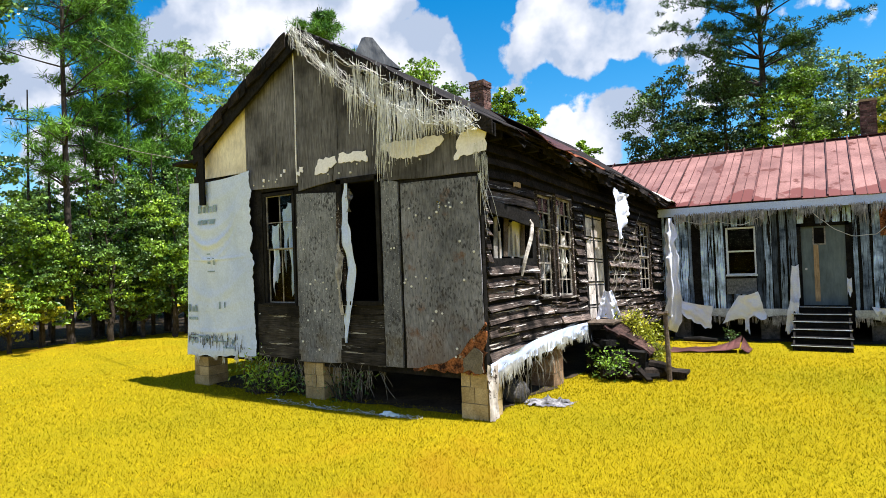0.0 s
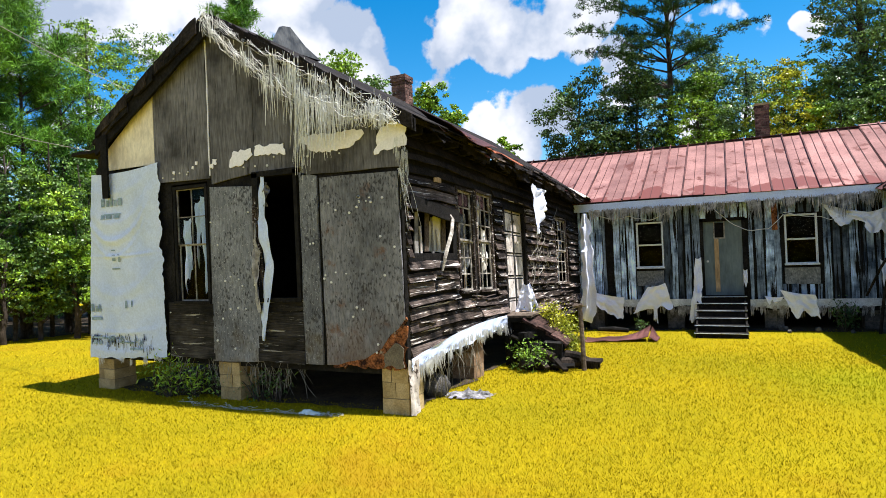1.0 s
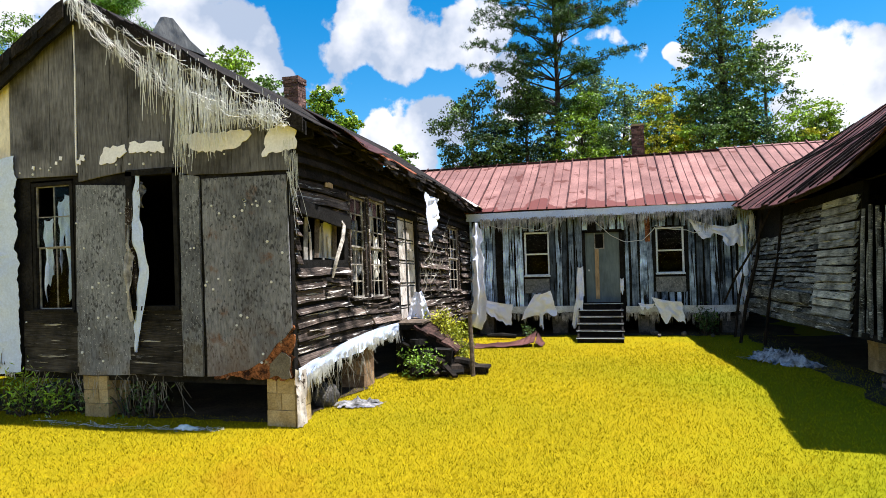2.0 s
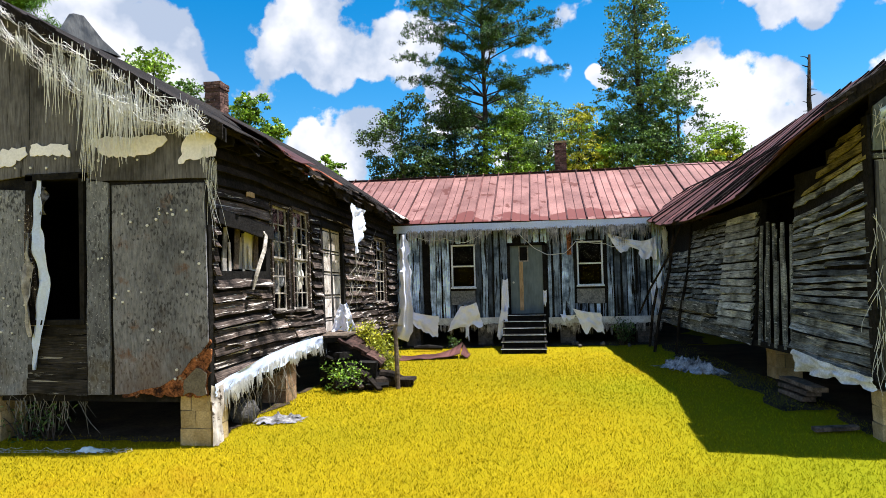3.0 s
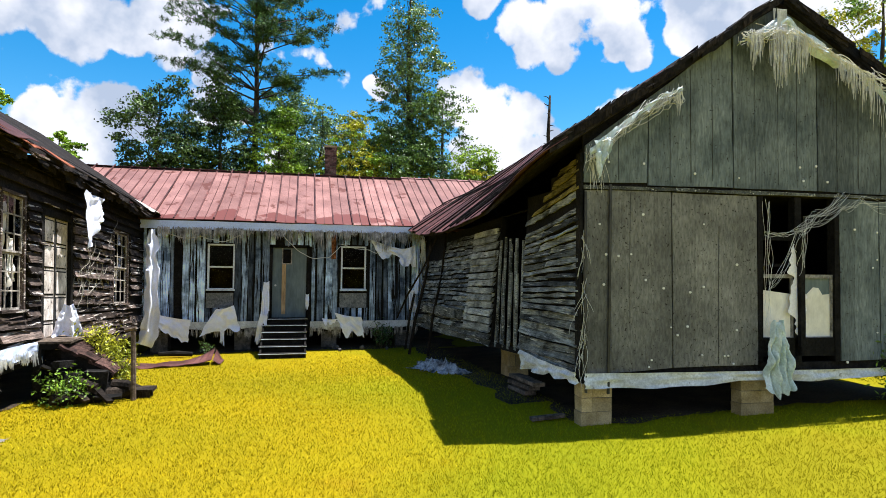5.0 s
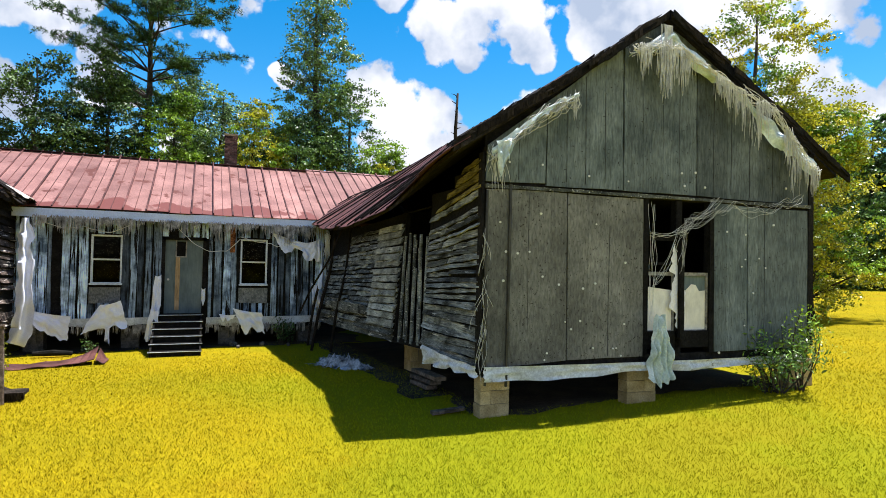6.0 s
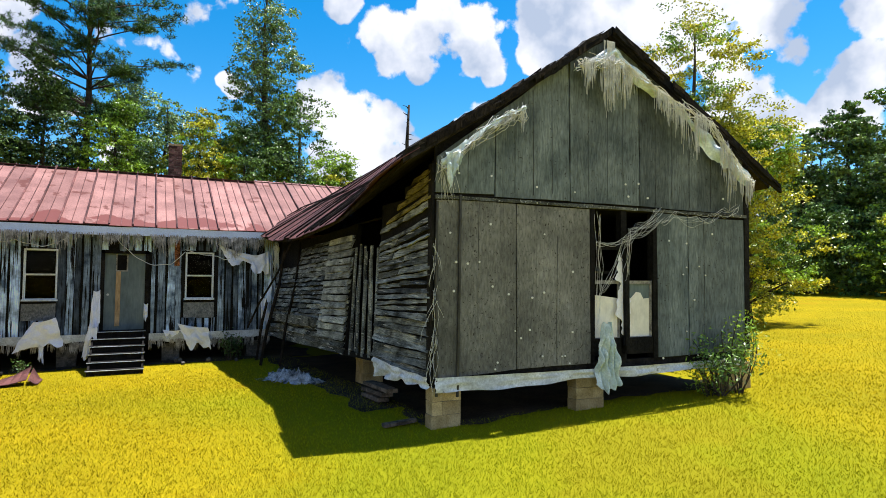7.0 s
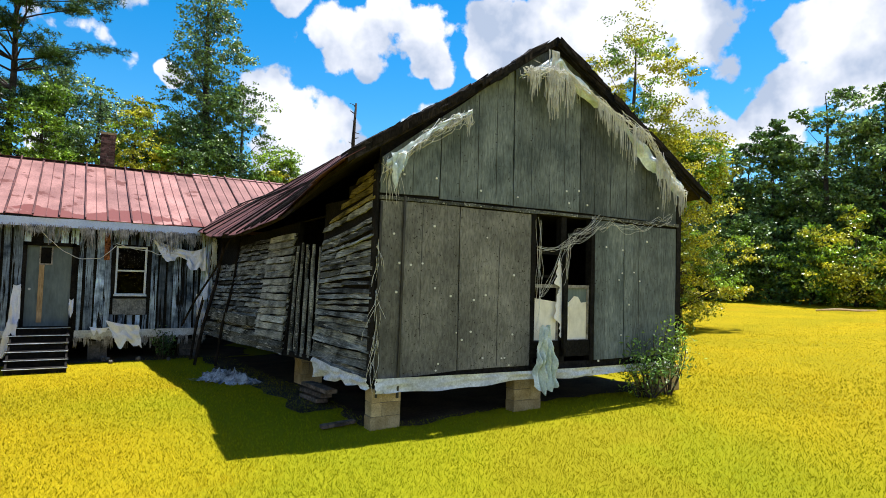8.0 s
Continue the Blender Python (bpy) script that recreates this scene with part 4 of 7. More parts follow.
for i in range(17):
    y = 0.2 + i * 0.56
    part("rafter", Mesh().box(-0.02, 0.24, y, y + 0.05, roof_l(0.24, y) - 0.19, roof_l(0.24, y) - 0.075, None, 0.012), "black_wood", roof_wl)
for s, x1 in ((-1, -5.56), (1, 0.34)):
    me = Mesh()
    a, b = (x1, RIDGE_X) if s < 0 else (RIDGE_X, x1)
    me.plank(a, b, -0.34 if s < 0 else -0.16, 0.0, -0.16, -0.12, lambda l, t, w: (l, t, roof_l(l, 0) + w), 10, 0.012, 0.02)
    part("barge_board", me, "black_wood", wing_l)
    for i in range(26):
        l = rng.uniform(a, b - 0.4)
        part("shingle", Mesh().plank(l, l + rng.uniform(0.15, 0.5), rng.uniform(-0.22, -0.05), rng.uniform(-0.02, 0.05), -0.19, -0.165, lambda p, t, w: (p, t - 0.01 * (i % 3), roof_l(p, 0) + w), 3, 0.012, 0.03, 0.03), ("ragged", "black_wood", "log_and_eave_dark")[i % 3], roof_wl)
part("eave_board", Mesh().plank(-6.15, -5.5, -0.15, 0.3, 3.9, 3.95, lambda l, t, w: (l, w, t), 3, 0.02, 0.03), "black_wood", wing_l)
part("barge_board", Mesh().plank(3.12, 4.12, -5.36, -5.22, -0.2, -0.165, lambda l, t, w: (w, t, l), 4, 0.008, 0.02), "black_wood", wing_l, "loose board dangling from the eave")
me = Mesh()
prism(me, [(1.1, 5.5), (2.4, 5.6), (2.0, 5.75), (1.66, 6.0), (1.45, 5.95)], -0.04, 0.04, lambda l, t, w: (-2.9 + t - (w - 5.6) * 0.2, l, w))
part("ridge_cap", me, "pipe", roof_wl, "bent grey ridge sheet")
part("sheet", Mesh().plank(0.7, 2.5, -0.1, 0.5, 0.0, 0.01, lambda l, t, w: (0.34 - w, l, roof_l(0.34 - w, l) + 0.05 + t + 0.05 * math.sin(l * 3)), 6, 0.02), "roof_dark", roof_wl, "curled rust-red roofing sheet")
for y, ln, m_ in ((2.0, 0.5, "rust_sheet"), (5.2, 0.35, "ragged"), (8.6, 0.7, "flaking"), (3.4, 0.3, "rust_sheet"), (9.3, 0.4, "ragged")):
    part("sheet", Mesh().plank(y, y + ln, -0.05, 0.32, 0.0, 0.012, lambda l, t, w: (0.4 - w, l, roof_l(0.4 - w, l) + 0.05 + t + 0.09 * math.sin(l * 5) * (0.4 - w)), 6, 0.03, 0.03), m_, roof_wl)
chimney(wing_l, -3.0, 5.65, 0.36, 4.9, 6.13, False)
for x0, x1, y0, y1, z1, c in ((-0.38, 0.0, 0.02, 0.42, 0.62, 3), (-3.2, -2.8, 0.02, 0.42, 0.56, 3), (-5.95, -5.55, 0.02, 0.42, 0.5, 3), (-0.36, 0.02, 2.1, 2.5, 0.66, 3), (-0.36, 0.0, 6.0, 6.4, 0.42, 3),
                           (-5.95, -5.55, 4.0, 4.4, 0.5, 3), (-3.2, -2.8, 4.0, 4.4, 0.5, 3)):
    pier(wing_l, x0, x1, y0, y1, z1, c, "block" if y0 < 0.6 else "pier_brown")

# ---- main house between the wings ----
main = thing("main_house", (3.5, 12, -0.2), "low old main house with faded red metal roof and blue-grey boards", "house", "wings of the old house")
WY = 9.7


def front_m(l, t, w):
    return (l, WY + t, w)


M_HOLES = [(1.53, 2.18, 1.37, 2.55), (4.88, 5.54, 1.37, 2.55), (3.08, 4.02, 0.64, 2.5)]
me = Mesh()
for a0, a1, b0, b1 in cells([-1.0, 7.6], [0.3, 3.1], M_HOLES):
    me.box(a0, a1, 0.0, 0.1, b0, b1, front_m)
wall_m = part("front_wall", me.weld(), "black_wood", main)
x = 0.02
while x < 7.15:
    w = rng.uniform(0.12, 0.22)
    boards(wall_m, [(x, x + w - rng.choice((0.01, 0.02, 0.05, 0.06)))], 0.42 + rng.uniform(-0.05, 0.05), 2.92, [(h[2] - 0.45 if h is not M_HOLES[2] else 0.3, h[3] + 0.04, h[0] - 0.06, h[1] + 0.06) for h in M_HOLES],
           lambda l, t, w: (w, WY + t, l), "blue_wood", "wall_board", -0.03 - rng.uniform(0, 0.015), 0.0, (2.4, 3.5), 5, 0.009, 0.015, 0.03, 0.0)
    x += w
for h in M_HOLES[:2]:
    sash_window(wall_m, h[0] + 0.02, h[1] - 0.02, h[2] + 0.03, h[3] - 0.02, front_m, 1, (1, 1), "white_frame", True, -0.03, rail=0.02, jamb=0.022)
    part("panel", Mesh().box(h[0] - 0.02, h[1] + 0.03, -0.04, 0.0, 0.92, 1.3, front_m, 0.008), "osb", wall_m, "grey strand board under the window")
part("wall_board", Mesh().plank(2.2, 2.85, 4.62, 4.74, -0.06, -0.045, lambda l, t, w: (w, WY + t, l), 4, 0.008), "rust_fibre", wall_m, "rust-stained board")
door = part("door", Mesh().box(3.12, 3.98, 0.03, 0.07, 0.66, 2.48, front_m), "door_teal", wall_m, "teal-grey painted door")
# solid near-black pane: the dark room is in its colour
part("pane", Mesh().box(3.38, 3.58, 0.02, 0.032, 2.08, 2.44, front_m), "black_wood", door)
part("pane_frame", Mesh().box(3.35, 3.38, 0.012, 0.035, 2.05, 2.47, front_m).box(3.58, 3.61, 0.012, 0.035, 2.05, 2.47, front_m).box(3.38, 3.58, 0.012, 0.035, 2.05, 2.08, front_m), "frame_wood", door)
part("brace", Mesh().plank(0.75, 2.05, 3.36, 3.46, 0.005, 0.028, lambda l, t, w: (w, WY + t, l), 3, 0.004), "raw_wood", door, "bare tan board")
part("door_knob", Mesh().tube([(3.2, WY + 0.03, 1.5), (3.2, WY - 0.03, 1.5)], [0.012, 0.028], 8), "nail", door)
part("door_frame", Mesh().box(3.04, 3.12, -0.045, 0.1, 0.62, 2.55, front_m).box(3.98, 4.06, -0.045, 0.1, 0.62, 2.55, front_m).box(3.04, 4.06, -0.045, 0.1, 2.48, 2.56, front_m), "black_wood", wall_m)
part("fascia", Mesh().plank(0.0, 7.1, 2.9, 3.1, -0.34, -0.3, front_m, 12, 0.008), "wrap", main, "whitish wrapped fascia")
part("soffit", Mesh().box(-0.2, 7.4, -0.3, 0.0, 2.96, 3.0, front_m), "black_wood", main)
# unseen room faces, near-black to keep the openings dark
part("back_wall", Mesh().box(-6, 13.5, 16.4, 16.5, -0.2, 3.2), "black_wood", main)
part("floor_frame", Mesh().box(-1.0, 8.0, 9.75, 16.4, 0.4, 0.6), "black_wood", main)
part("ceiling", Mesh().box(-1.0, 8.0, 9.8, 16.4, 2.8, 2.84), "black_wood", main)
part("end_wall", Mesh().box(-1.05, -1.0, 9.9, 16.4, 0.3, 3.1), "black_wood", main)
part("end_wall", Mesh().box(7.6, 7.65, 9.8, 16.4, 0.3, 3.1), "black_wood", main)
EAVE_Y, EAVE_Z, TOP_Y, TOP_Z = 9.36, 3.13, 13.1, 4.94


def roof_m(x, y, lift=0.0):
    k = (y - EAVE_Y) / (TOP_Y - EAVE_Y)
    k = k if k <= 1 else 2 - k
    return EAVE_Z + (TOP_Z - EAVE_Z) * k + lift + 0.02 * math.sin(x * 0.9) * (1 - k) - 0.03 * math.sin(math.pi * min(1, max(0, k)))


roof_main = roof_patch(main, "roof", lambda x, y: roof_m(x, y, -0.02), -6.5, 13.5, EAVE_Y + 0.02, TOP_Y, 0.05, "ragged", 20, 4, "faded red standing-seam metal roof")
roof_patch(main, "roof", lambda x, y: roof_m(x, y, -0.02), -6.5, 13.5, TOP_Y, 16.8, 0.05, "roof_dark", 10, 2)
x = -3.6
while x < 12.6:
    w = rng.choice((0.46, 0.5, 0.5, 0.44))
    up = 0.005 + (0.05 if x > 6.75 else 0.0) + rng.uniform(0, 0.006)
    r0 = rng.uniform(-0.01, 0.03)
    sheet = roof_patch(roof_main, "sheet", lambda a, b: roof_m(a, b, up), x, x + w - 0.006, EAVE_Y - r0, TOP_Y + 0.02, 0.012, "roof_red", 1, 6)
    part("seam", Mesh().plank(EAVE_Y - r0, TOP_Y, x + w - 0.02, x + w + 0.012, 0.0, rng.choice((0.025, 0.05)), lambda l, t, q: (q, l, roof_m(q, l, up) + t), 6, 0.004), "roof_dark", sheet)
    part("seam", Mesh().plank(EAVE_Y - r0, TOP_Y, x + w * 0.47, x + w * 0.47 + 0.014, 0.0, 0.014, lambda l, t, q: (q, l, roof_m(q, l, up) + t), 6, 0.002), "roof_dark", sheet)
    x += w
part("ridge_cap", Mesh().plank(-6.5, 13.5, TOP_Y - 0.16, TOP_Y + 0.16, 0.0, 0.02, lambda l, t, w: (l, w, roof_m(l, w, 0.05) + t), 24, 0.01), "roof_dark", roof_main)
chimney(main, 4.7, 13.3, 0.36, 4.4, 5.93, True)
for px in (0.4, 2.4, 4.6, 6.6):
    pier(main, px - 0.2, px + 0.2, WY + 0.1, WY + 0.5, 0.4, 3, "rock")

# ---- right wing ----
RA = radians(-3.0)
RC, RS = math.cos(RA), math.sin(RA)


def front_r(l, t, w):
    """Along the gable of the right wing: l from its court corner, t inwards, w up."""
    return (7.3 + l * RC - t * RS, 0.34 + l * RS + t * RC, w)


def lean(l):
    return min(0.15, 0.03 * max(0, l))


def side_r(l, t, w):
    """Along the court wall of the right wing: l from the front corner, t inwards, w up; it slumps and leans."""
    return (7.3 - 0.016 * l + t - lean(l) * max(0, 2.9 - w) * 1.0, 0.34 + l, w - 0.035 * max(0, l - 2))


EAVE_PTS = [(-0.3, 3.6), (0.6, 3.48), (1.2, 3.36), (2.0, 3.16), (3.0, 2.93), (5.7, 2.78), (7.7, 2.82), (10.0, 3.1), (14, 3.2)]


def eave_r(y):
    for (a, p), (b, q) in zip(EAVE_PTS, EAVE_PTS[1:]):
        if y <= b:
            return p + (q - p) * (y - a) / (b - a)
    return EAVE_PTS[-1][1]


RU, RZ = 2.72, 5.68


def roof_r(u, y, lift=0.0):
    """Roof of the right wing: u across from the court corner, y along."""
    top = RZ - 0.05 * max(0, y)
    if u < RU:
        k = (u + 0.45) / (RU + 0.45)
        e = eave_r(y)
        return e + (top - e) * k + lift - 0.05 * math.sin(math.pi * min(1, max(0, k)))
    return top - 0.6 * (u - RU) + lift


wing_r = thing("house_wing", (10, 5, 0.1), "sagging timber wing with green-grey felt gable on block piers", "house", "wings of the old house")
R_GAP = (2.42, 3.66, 0.84, 3.03)
me = Mesh()
for a0, a1, b0, b1 in cells([0.0, 5.5], [0.7, 3.4], [R_GAP]):
    me.box(a0, a1, 0.0, 0.09, b0, b1, front_r)
prism(me, [(0.0, 3.4), (R_GAP[0], 3.4), (R_GAP[1], 3.4), (5.5, 3.4), (5.5, 3.85), (RU, RZ - 0.1), (0.0, 3.55)], 0.0, 0.09, front_r)
gable_r = part("gable_wall", me.weld(), "black_wood", wing_r)
P = [
    [(0.0, 0.74), (0.33, 0.75), (0.34, 3.03), (0.02, 3.02)], [(0.36, 0.75), (1.2, 0.8), (1.18, 3.03), (0.36, 3.03)], [(1.22, 0.8), (2.42, 0.82), (2.4, 3.02), (1.2, 3.03)],
    [(3.67, 0.85), (4.28, 0.86), (4.25, 3.0), (3.65, 3.03)], [(4.3, 0.86), (5.52, 0.88), (5.47, 3.0), (4.27, 3.0)],
    [(0.0, 3.12), (0.85, 3.14), (0.86, 4.22), (0.02, 3.58)], [(0.87, 3.11), (2.06, 3.12), (2.03, 5.12), (0.87, 4.23)], [(2.08, 3.12), (3.31, 3.12), (3.29, 5.28), (RU, 5.56), (2.06, 5.14)], [(3.33, 3.12), (5.48, 3.08), (5.46, 3.96), (3.31, 5.26)],
]
for i, o in enumerate(P):
    part("panel", prism(Mesh(), roughen(o, 0.3, 0.006), -0.034 - 0.003 * (i % 2), -0.004, front_r), "panel_green" if min(q[1] for q in o) > 2.9 or min(q[0] for q in o) > 3.3 else "panel_brown", gable_r)
for l, z0, z1 in ((0.45, 3.16, 3.9), (1.16, 3.18, 4.42), (1.45, 3.18, 4.62), (1.76, 3.2, 4.84), (2.38, 3.2, 5.18), (2.72, 3.18, 5.2), (3.0, 3.16, 5.0), (3.62, 3.16, 4.75), (3.95, 3.16, 4.6), (4.3, 3.16, 4.5), (4.75, 3.16, 4.2),
                  (0.62, 1.2, 3.0), (1.85, 0.84, 2.6), (4.6, 1.1, 2.98)):
    wide = rng.choice((0.003, 0.004, 0.006))
    part("joint", Mesh().plank(z0, z1, l, l + wide, -0.0405, -0.03, lambda a, t, w: front_r(w + 0.006 * math.sin(a * 2 + l), t, a), 6, 0.001), "joint", gable_r)
part("ledge", Mesh().plank(0.0, 5.5, 3.04, 3.085, -0.055, -0.004, front_r, 12, 0.007), "grey_wood", gable_r)
part("strip", Mesh().tube([front_r(0.34, -0.06, 3.1), front_r(0.335, -0.06, 1.9), front_r(0.32, -0.065, 0.5)], 0.02, 6), "conduit", gable_r, "thin metal conduit")
part("strip", Mesh().tube([front_r(0.015, -0.06, 3.0), front_r(0.01, -0.06, 1.9), front_r(0.03, -0.065, 0.52)], 0.018, 6), "conduit", gable_r)
part("corner_board", Mesh().box(5.48, 5.58, -0.05, 0.1, 0.9, 3.9, front_r), "black_wood", gable_r)
me = Mesh()
for i in range(60):
    l, w = rng.uniform(0.05, 5.4), rng.choice((0.9, 1.3, 1.8, 2.2, 2.7, 3.35)) + rng.uniform(-0.12, 0.12)
    if not (2.36 < l < 3.74 and w < 3.1):
        me.tube([front_r(l, -0.034, w), front_r(l, -0.046, w)], rng.uniform(0.012, 0.019), 6)
tagged(part("nail_heads", me, "nail", gable_r), kind="stuff")
# the double window in the gable
part("window_frame", Mesh().box(2.42, 2.5, -0.03, 0.1, 0.84, 3.03, front_r).box(3.58, 3.66, -0.03, 0.1, 0.84, 3.03, front_r).box(2.98, 3.08, -0.02, 0.1, 0.84, 3.03, front_r)
     .box(2.5, 3.58, -0.02, 0.1, 0.92, 1.16, front_r), "black_wood", gable_r)
for a, b in ((2.5, 2.98), (3.08, 3.58)):
    s = part("sash", Mesh().box(a, b, 0.01, 0.04, 1.95, 2.0, front_r).box(a, a + 0.03, 0.01, 0.04, 1.16, 1.95, front_r).box(b - 0.03, b, 0.01, 0.04, 1.16, 1.95, front_r).box(a, b, 0.01, 0.04, 1.12, 1.17, front_r), "frame_wood", gable_r)
    top = [(b - 0.03, 1.74), (a + 0.03, 1.79)] if a < 2.8 else [(b - 0.03, 1.74), (b - 0.14, 1.73), (b - 0.2, 1.82), (b - 0.28, 1.83), (a + 0.1, 1.72), (a + 0.03, 1.74)]
    part("shade", prism(Mesh(), [(a + 0.03, 1.17), (b - 0.03, 1.17)] + top, 0.03, 0.036, front_r), "blind", s, "torn cream blind")
    if a > 2.8:
        part("pane", Mesh().box(a + 0.03, b - 0.03, 0.038, 0.042, 1.17, 1.95, front_r), "door_teal", s, "clouded grey-green pane")
for w0, w1 in ((2.45, 2.52), (2.1, 2.14)):
    part("glazing_bar", Mesh().box(2.5, 2.98, 0.01, 0.04, w0, w1, front_r), "black_wood", gable_r)
part("stud", Mesh().plank(1.05, 2.48, 3.01, 3.075, -0.09, -0.03, lambda l, t, w: front_r(w, t, l), 4, 0.006), "black_wood", gable_r)

R_HOLES = [(1.82, 2.96, 0.8, 2.95)]
me = Mesh()
for a0, a1, b0, b1 in cells([0.09, 8.9], [0.72, 3.3], R_HOLES):
    n = max(1, int((a1 - a0) / 0.8))
    for i in range(n):
        p, q = a0 + (a1 - a0) * i / n, a0 + (a1 - a0) * (i + 1) / n
        top = min(b1, eave_r(0.34 + q) + 0.035 * max(0, q - 2)) if b1 > 3.2 else b1
        me.box(p, q, 0.0, 0.08, b0, top, side_r)
side_wall_r = part("side_wall", me.weld(), "black_wood", wing_r)
rows = []
z = 0.74
while z < 3.35:
    h = rng.uniform(0.08, 0.115)
    rows.append((z, z + h - rng.choice((0.008, 0.015, 0.03))))
    z += h
for w0, w1 in rows:
    end = 6.6 if 2.4 < w1 < 2.8 else 8.8 if w1 < 2.5 else max(0.6, 1.78 - (w1 - 3.0) * 3 if w1 > 2.95 else 1.8)
    boards(side_wall_r, [(w0, w1)], 0.02, end, [(1.78, 3.0, 0.7, 2.95)], lambda l, t, w: side_r(l, t, w - 0.1 * max(0, w - 1.3) * (l - 0.3) * (l < 1.9)), "lichen_wood" if w0 > 2.95 else "grey_wood", "siding_board", -0.02, 0.002, (0.8, 2.4), 6, 0.013, 0.035, 0.04, 0.0, 0.028)
boards(side_wall_r, [(0.95 + 0.13 * i, 1.05 + 0.13 * i) for i in range(14)], 3.02, 4.35, [], lambda l, t, w: side_r(l, t, w + 0.03), "pale_siding", "siding_board", -0.055, -0.035, (2, 3), 3, 0.008, 0.02, 0.0, 0.0, 0.015)
for i in range(13):
    l = 1.86 + i * 0.085
    part("wall_board", Mesh().plank(0.75, 2.25 + rng.uniform(-0.35, 0.45), l, l + rng.uniform(0.05, 0.085), 0.02, 0.045, lambda a, t, w: side_r(w + 0.12 * (a - 1.5), t + 0.03 * math.sin(i * 2.1), a), 5, 0.012, 0.03, 0.05), "grey_wood", side_wall_r)
part("corner_board", Mesh().plank(0.7, 3.5, -0.04, 0.08, -0.05, -0.02, lambda a, t, w: side_r(w, t, a), 6, 0.008), "black_wood", wing_r)
# far wall, floor, ceiling and partition carry the room's darkness in their tone
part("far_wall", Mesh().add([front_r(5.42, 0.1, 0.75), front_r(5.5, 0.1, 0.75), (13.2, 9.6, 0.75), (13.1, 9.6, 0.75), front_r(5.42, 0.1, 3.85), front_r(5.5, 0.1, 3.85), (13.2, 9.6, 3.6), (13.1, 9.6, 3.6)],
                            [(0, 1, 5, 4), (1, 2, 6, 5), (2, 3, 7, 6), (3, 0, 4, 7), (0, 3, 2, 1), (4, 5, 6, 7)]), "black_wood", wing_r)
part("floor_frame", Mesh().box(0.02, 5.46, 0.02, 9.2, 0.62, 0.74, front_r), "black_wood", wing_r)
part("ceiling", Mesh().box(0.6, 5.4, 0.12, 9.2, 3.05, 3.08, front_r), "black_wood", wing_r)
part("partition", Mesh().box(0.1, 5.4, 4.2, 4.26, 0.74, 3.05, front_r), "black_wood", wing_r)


def at_r(u, y):
    return (7.3 + u * RC - 0.02 * max(0, y) * (1 if u < 1 else 0), y)


def roof_sheet_r(parent, name, u0, u1, y0, y1, thick, material, nu, ny, lift=0.0, label=""):
    n = ny + 1
    top = [(u0 + (u1 - u0) * i / nu, y0 + (y1 - y0) * j / ny) for i in range(nu + 1) for j in range(n)]
    vs = [(*at_r(u, y), roof_r(u, y, lift)) for u, y in top] + [(*at_r(u, y), roof_r(u, y, lift) - thick) for u, y in top]
    k = len(top)
    fs = [(i * n + j, (i + 1) * n + j, (i + 1) * n + j + 1, i * n + j + 1) for i in range(nu) for j in range(ny)]
    fs += [tuple(k + q for q in reversed(p)) for p in fs]
    rim = [i * n for i in range(nu + 1)] + [nu * n + j for j in range(1, n)] + [i * n + ny for i in range(nu - 1, -1, -1)] + [j for j in range(ny - 1, 0, -1)]
    fs += [(rim[i], rim[i - 1], k + rim[i - 1], k + rim[i]) for i in range(len(rim))]
    return part(name, Mesh().add(vs, fs), material, parent, label)


roof_wr = roof_sheet_r(wing_r, "roof", -0.42, RU, 0.16, 12.5, 0.06, "ragged", 4, 14, -0.02, "sagging rusted metal roof")
roof_sheet_r(wing_r, "roof", RU, 6.1, 0.0, 12.5, 0.06, "ragged", 4, 8, -0.02)
y = 0.16
while y < 11.5:
    w = rng.uniform(0.45, 0.62)
    s = roof_sheet_r(roof_wr, "sheet", -0.45 - 0.15 * max(0.0, 1 - y / 2) - rng.uniform(0, 0.06), RU, y, y + w - 0.01, 0.012, "roof_dark", 6, 1, 0.008 + rng.uniform(0, 0.02))
    if y > 0.5:
        part("rib", Mesh().plank(-0.46, RU, y - 0.03, y + 0.025, 0.0, rng.choice((0.02, 0.03, 0.05)), lambda l, t, q: (*at_r(l, q), roof_r(l, q, 0.012) + t), 7, 0.012, 0.02), "ragged", s)
    y += w
part("sheathing", prism(Mesh(), [(0.0, 3.12), (5.54, 3.12)] + [(5.54 - 5.54 * i / 28, max(3.14, roof_r(5.54 - 5.54 * i / 28, 0.12) - 0.045)) for i in range(29)], 0.004, 0.03, front_r), "black_wood", gable_r, "dark sheathing under the gable roof")
for a, b, wd in ((-0.5, RU, 0.07), (RU, 6.2, 0.11)):
    me = Mesh().plank(a, b, -wd, 0.02, -0.16, -0.12, lambda l, t, w: front_r(l, t, roof_r(l, 0.1) + w), 10, 0.014, 0.02)
    part("barge_board", me, "black_wood", wing_r)
    for i in range(30):
        l = rng.uniform(a, b - 0.4)
        part("shingle", Mesh().plank(l, l + rng.uniform(0.15, 0.5), rng.uniform(-0.09, -0.02), rng.uniform(0.0, 0.05), -0.19, -0.165, lambda p, t, w: front_r(p, t - 0.01 * (i % 3), roof_r(p, 0.1) + w), 3, 0.012, 0.03, 0.03), ("ragged", "black_wood", "log_and_eave_dark")[i % 3], roof_wr)
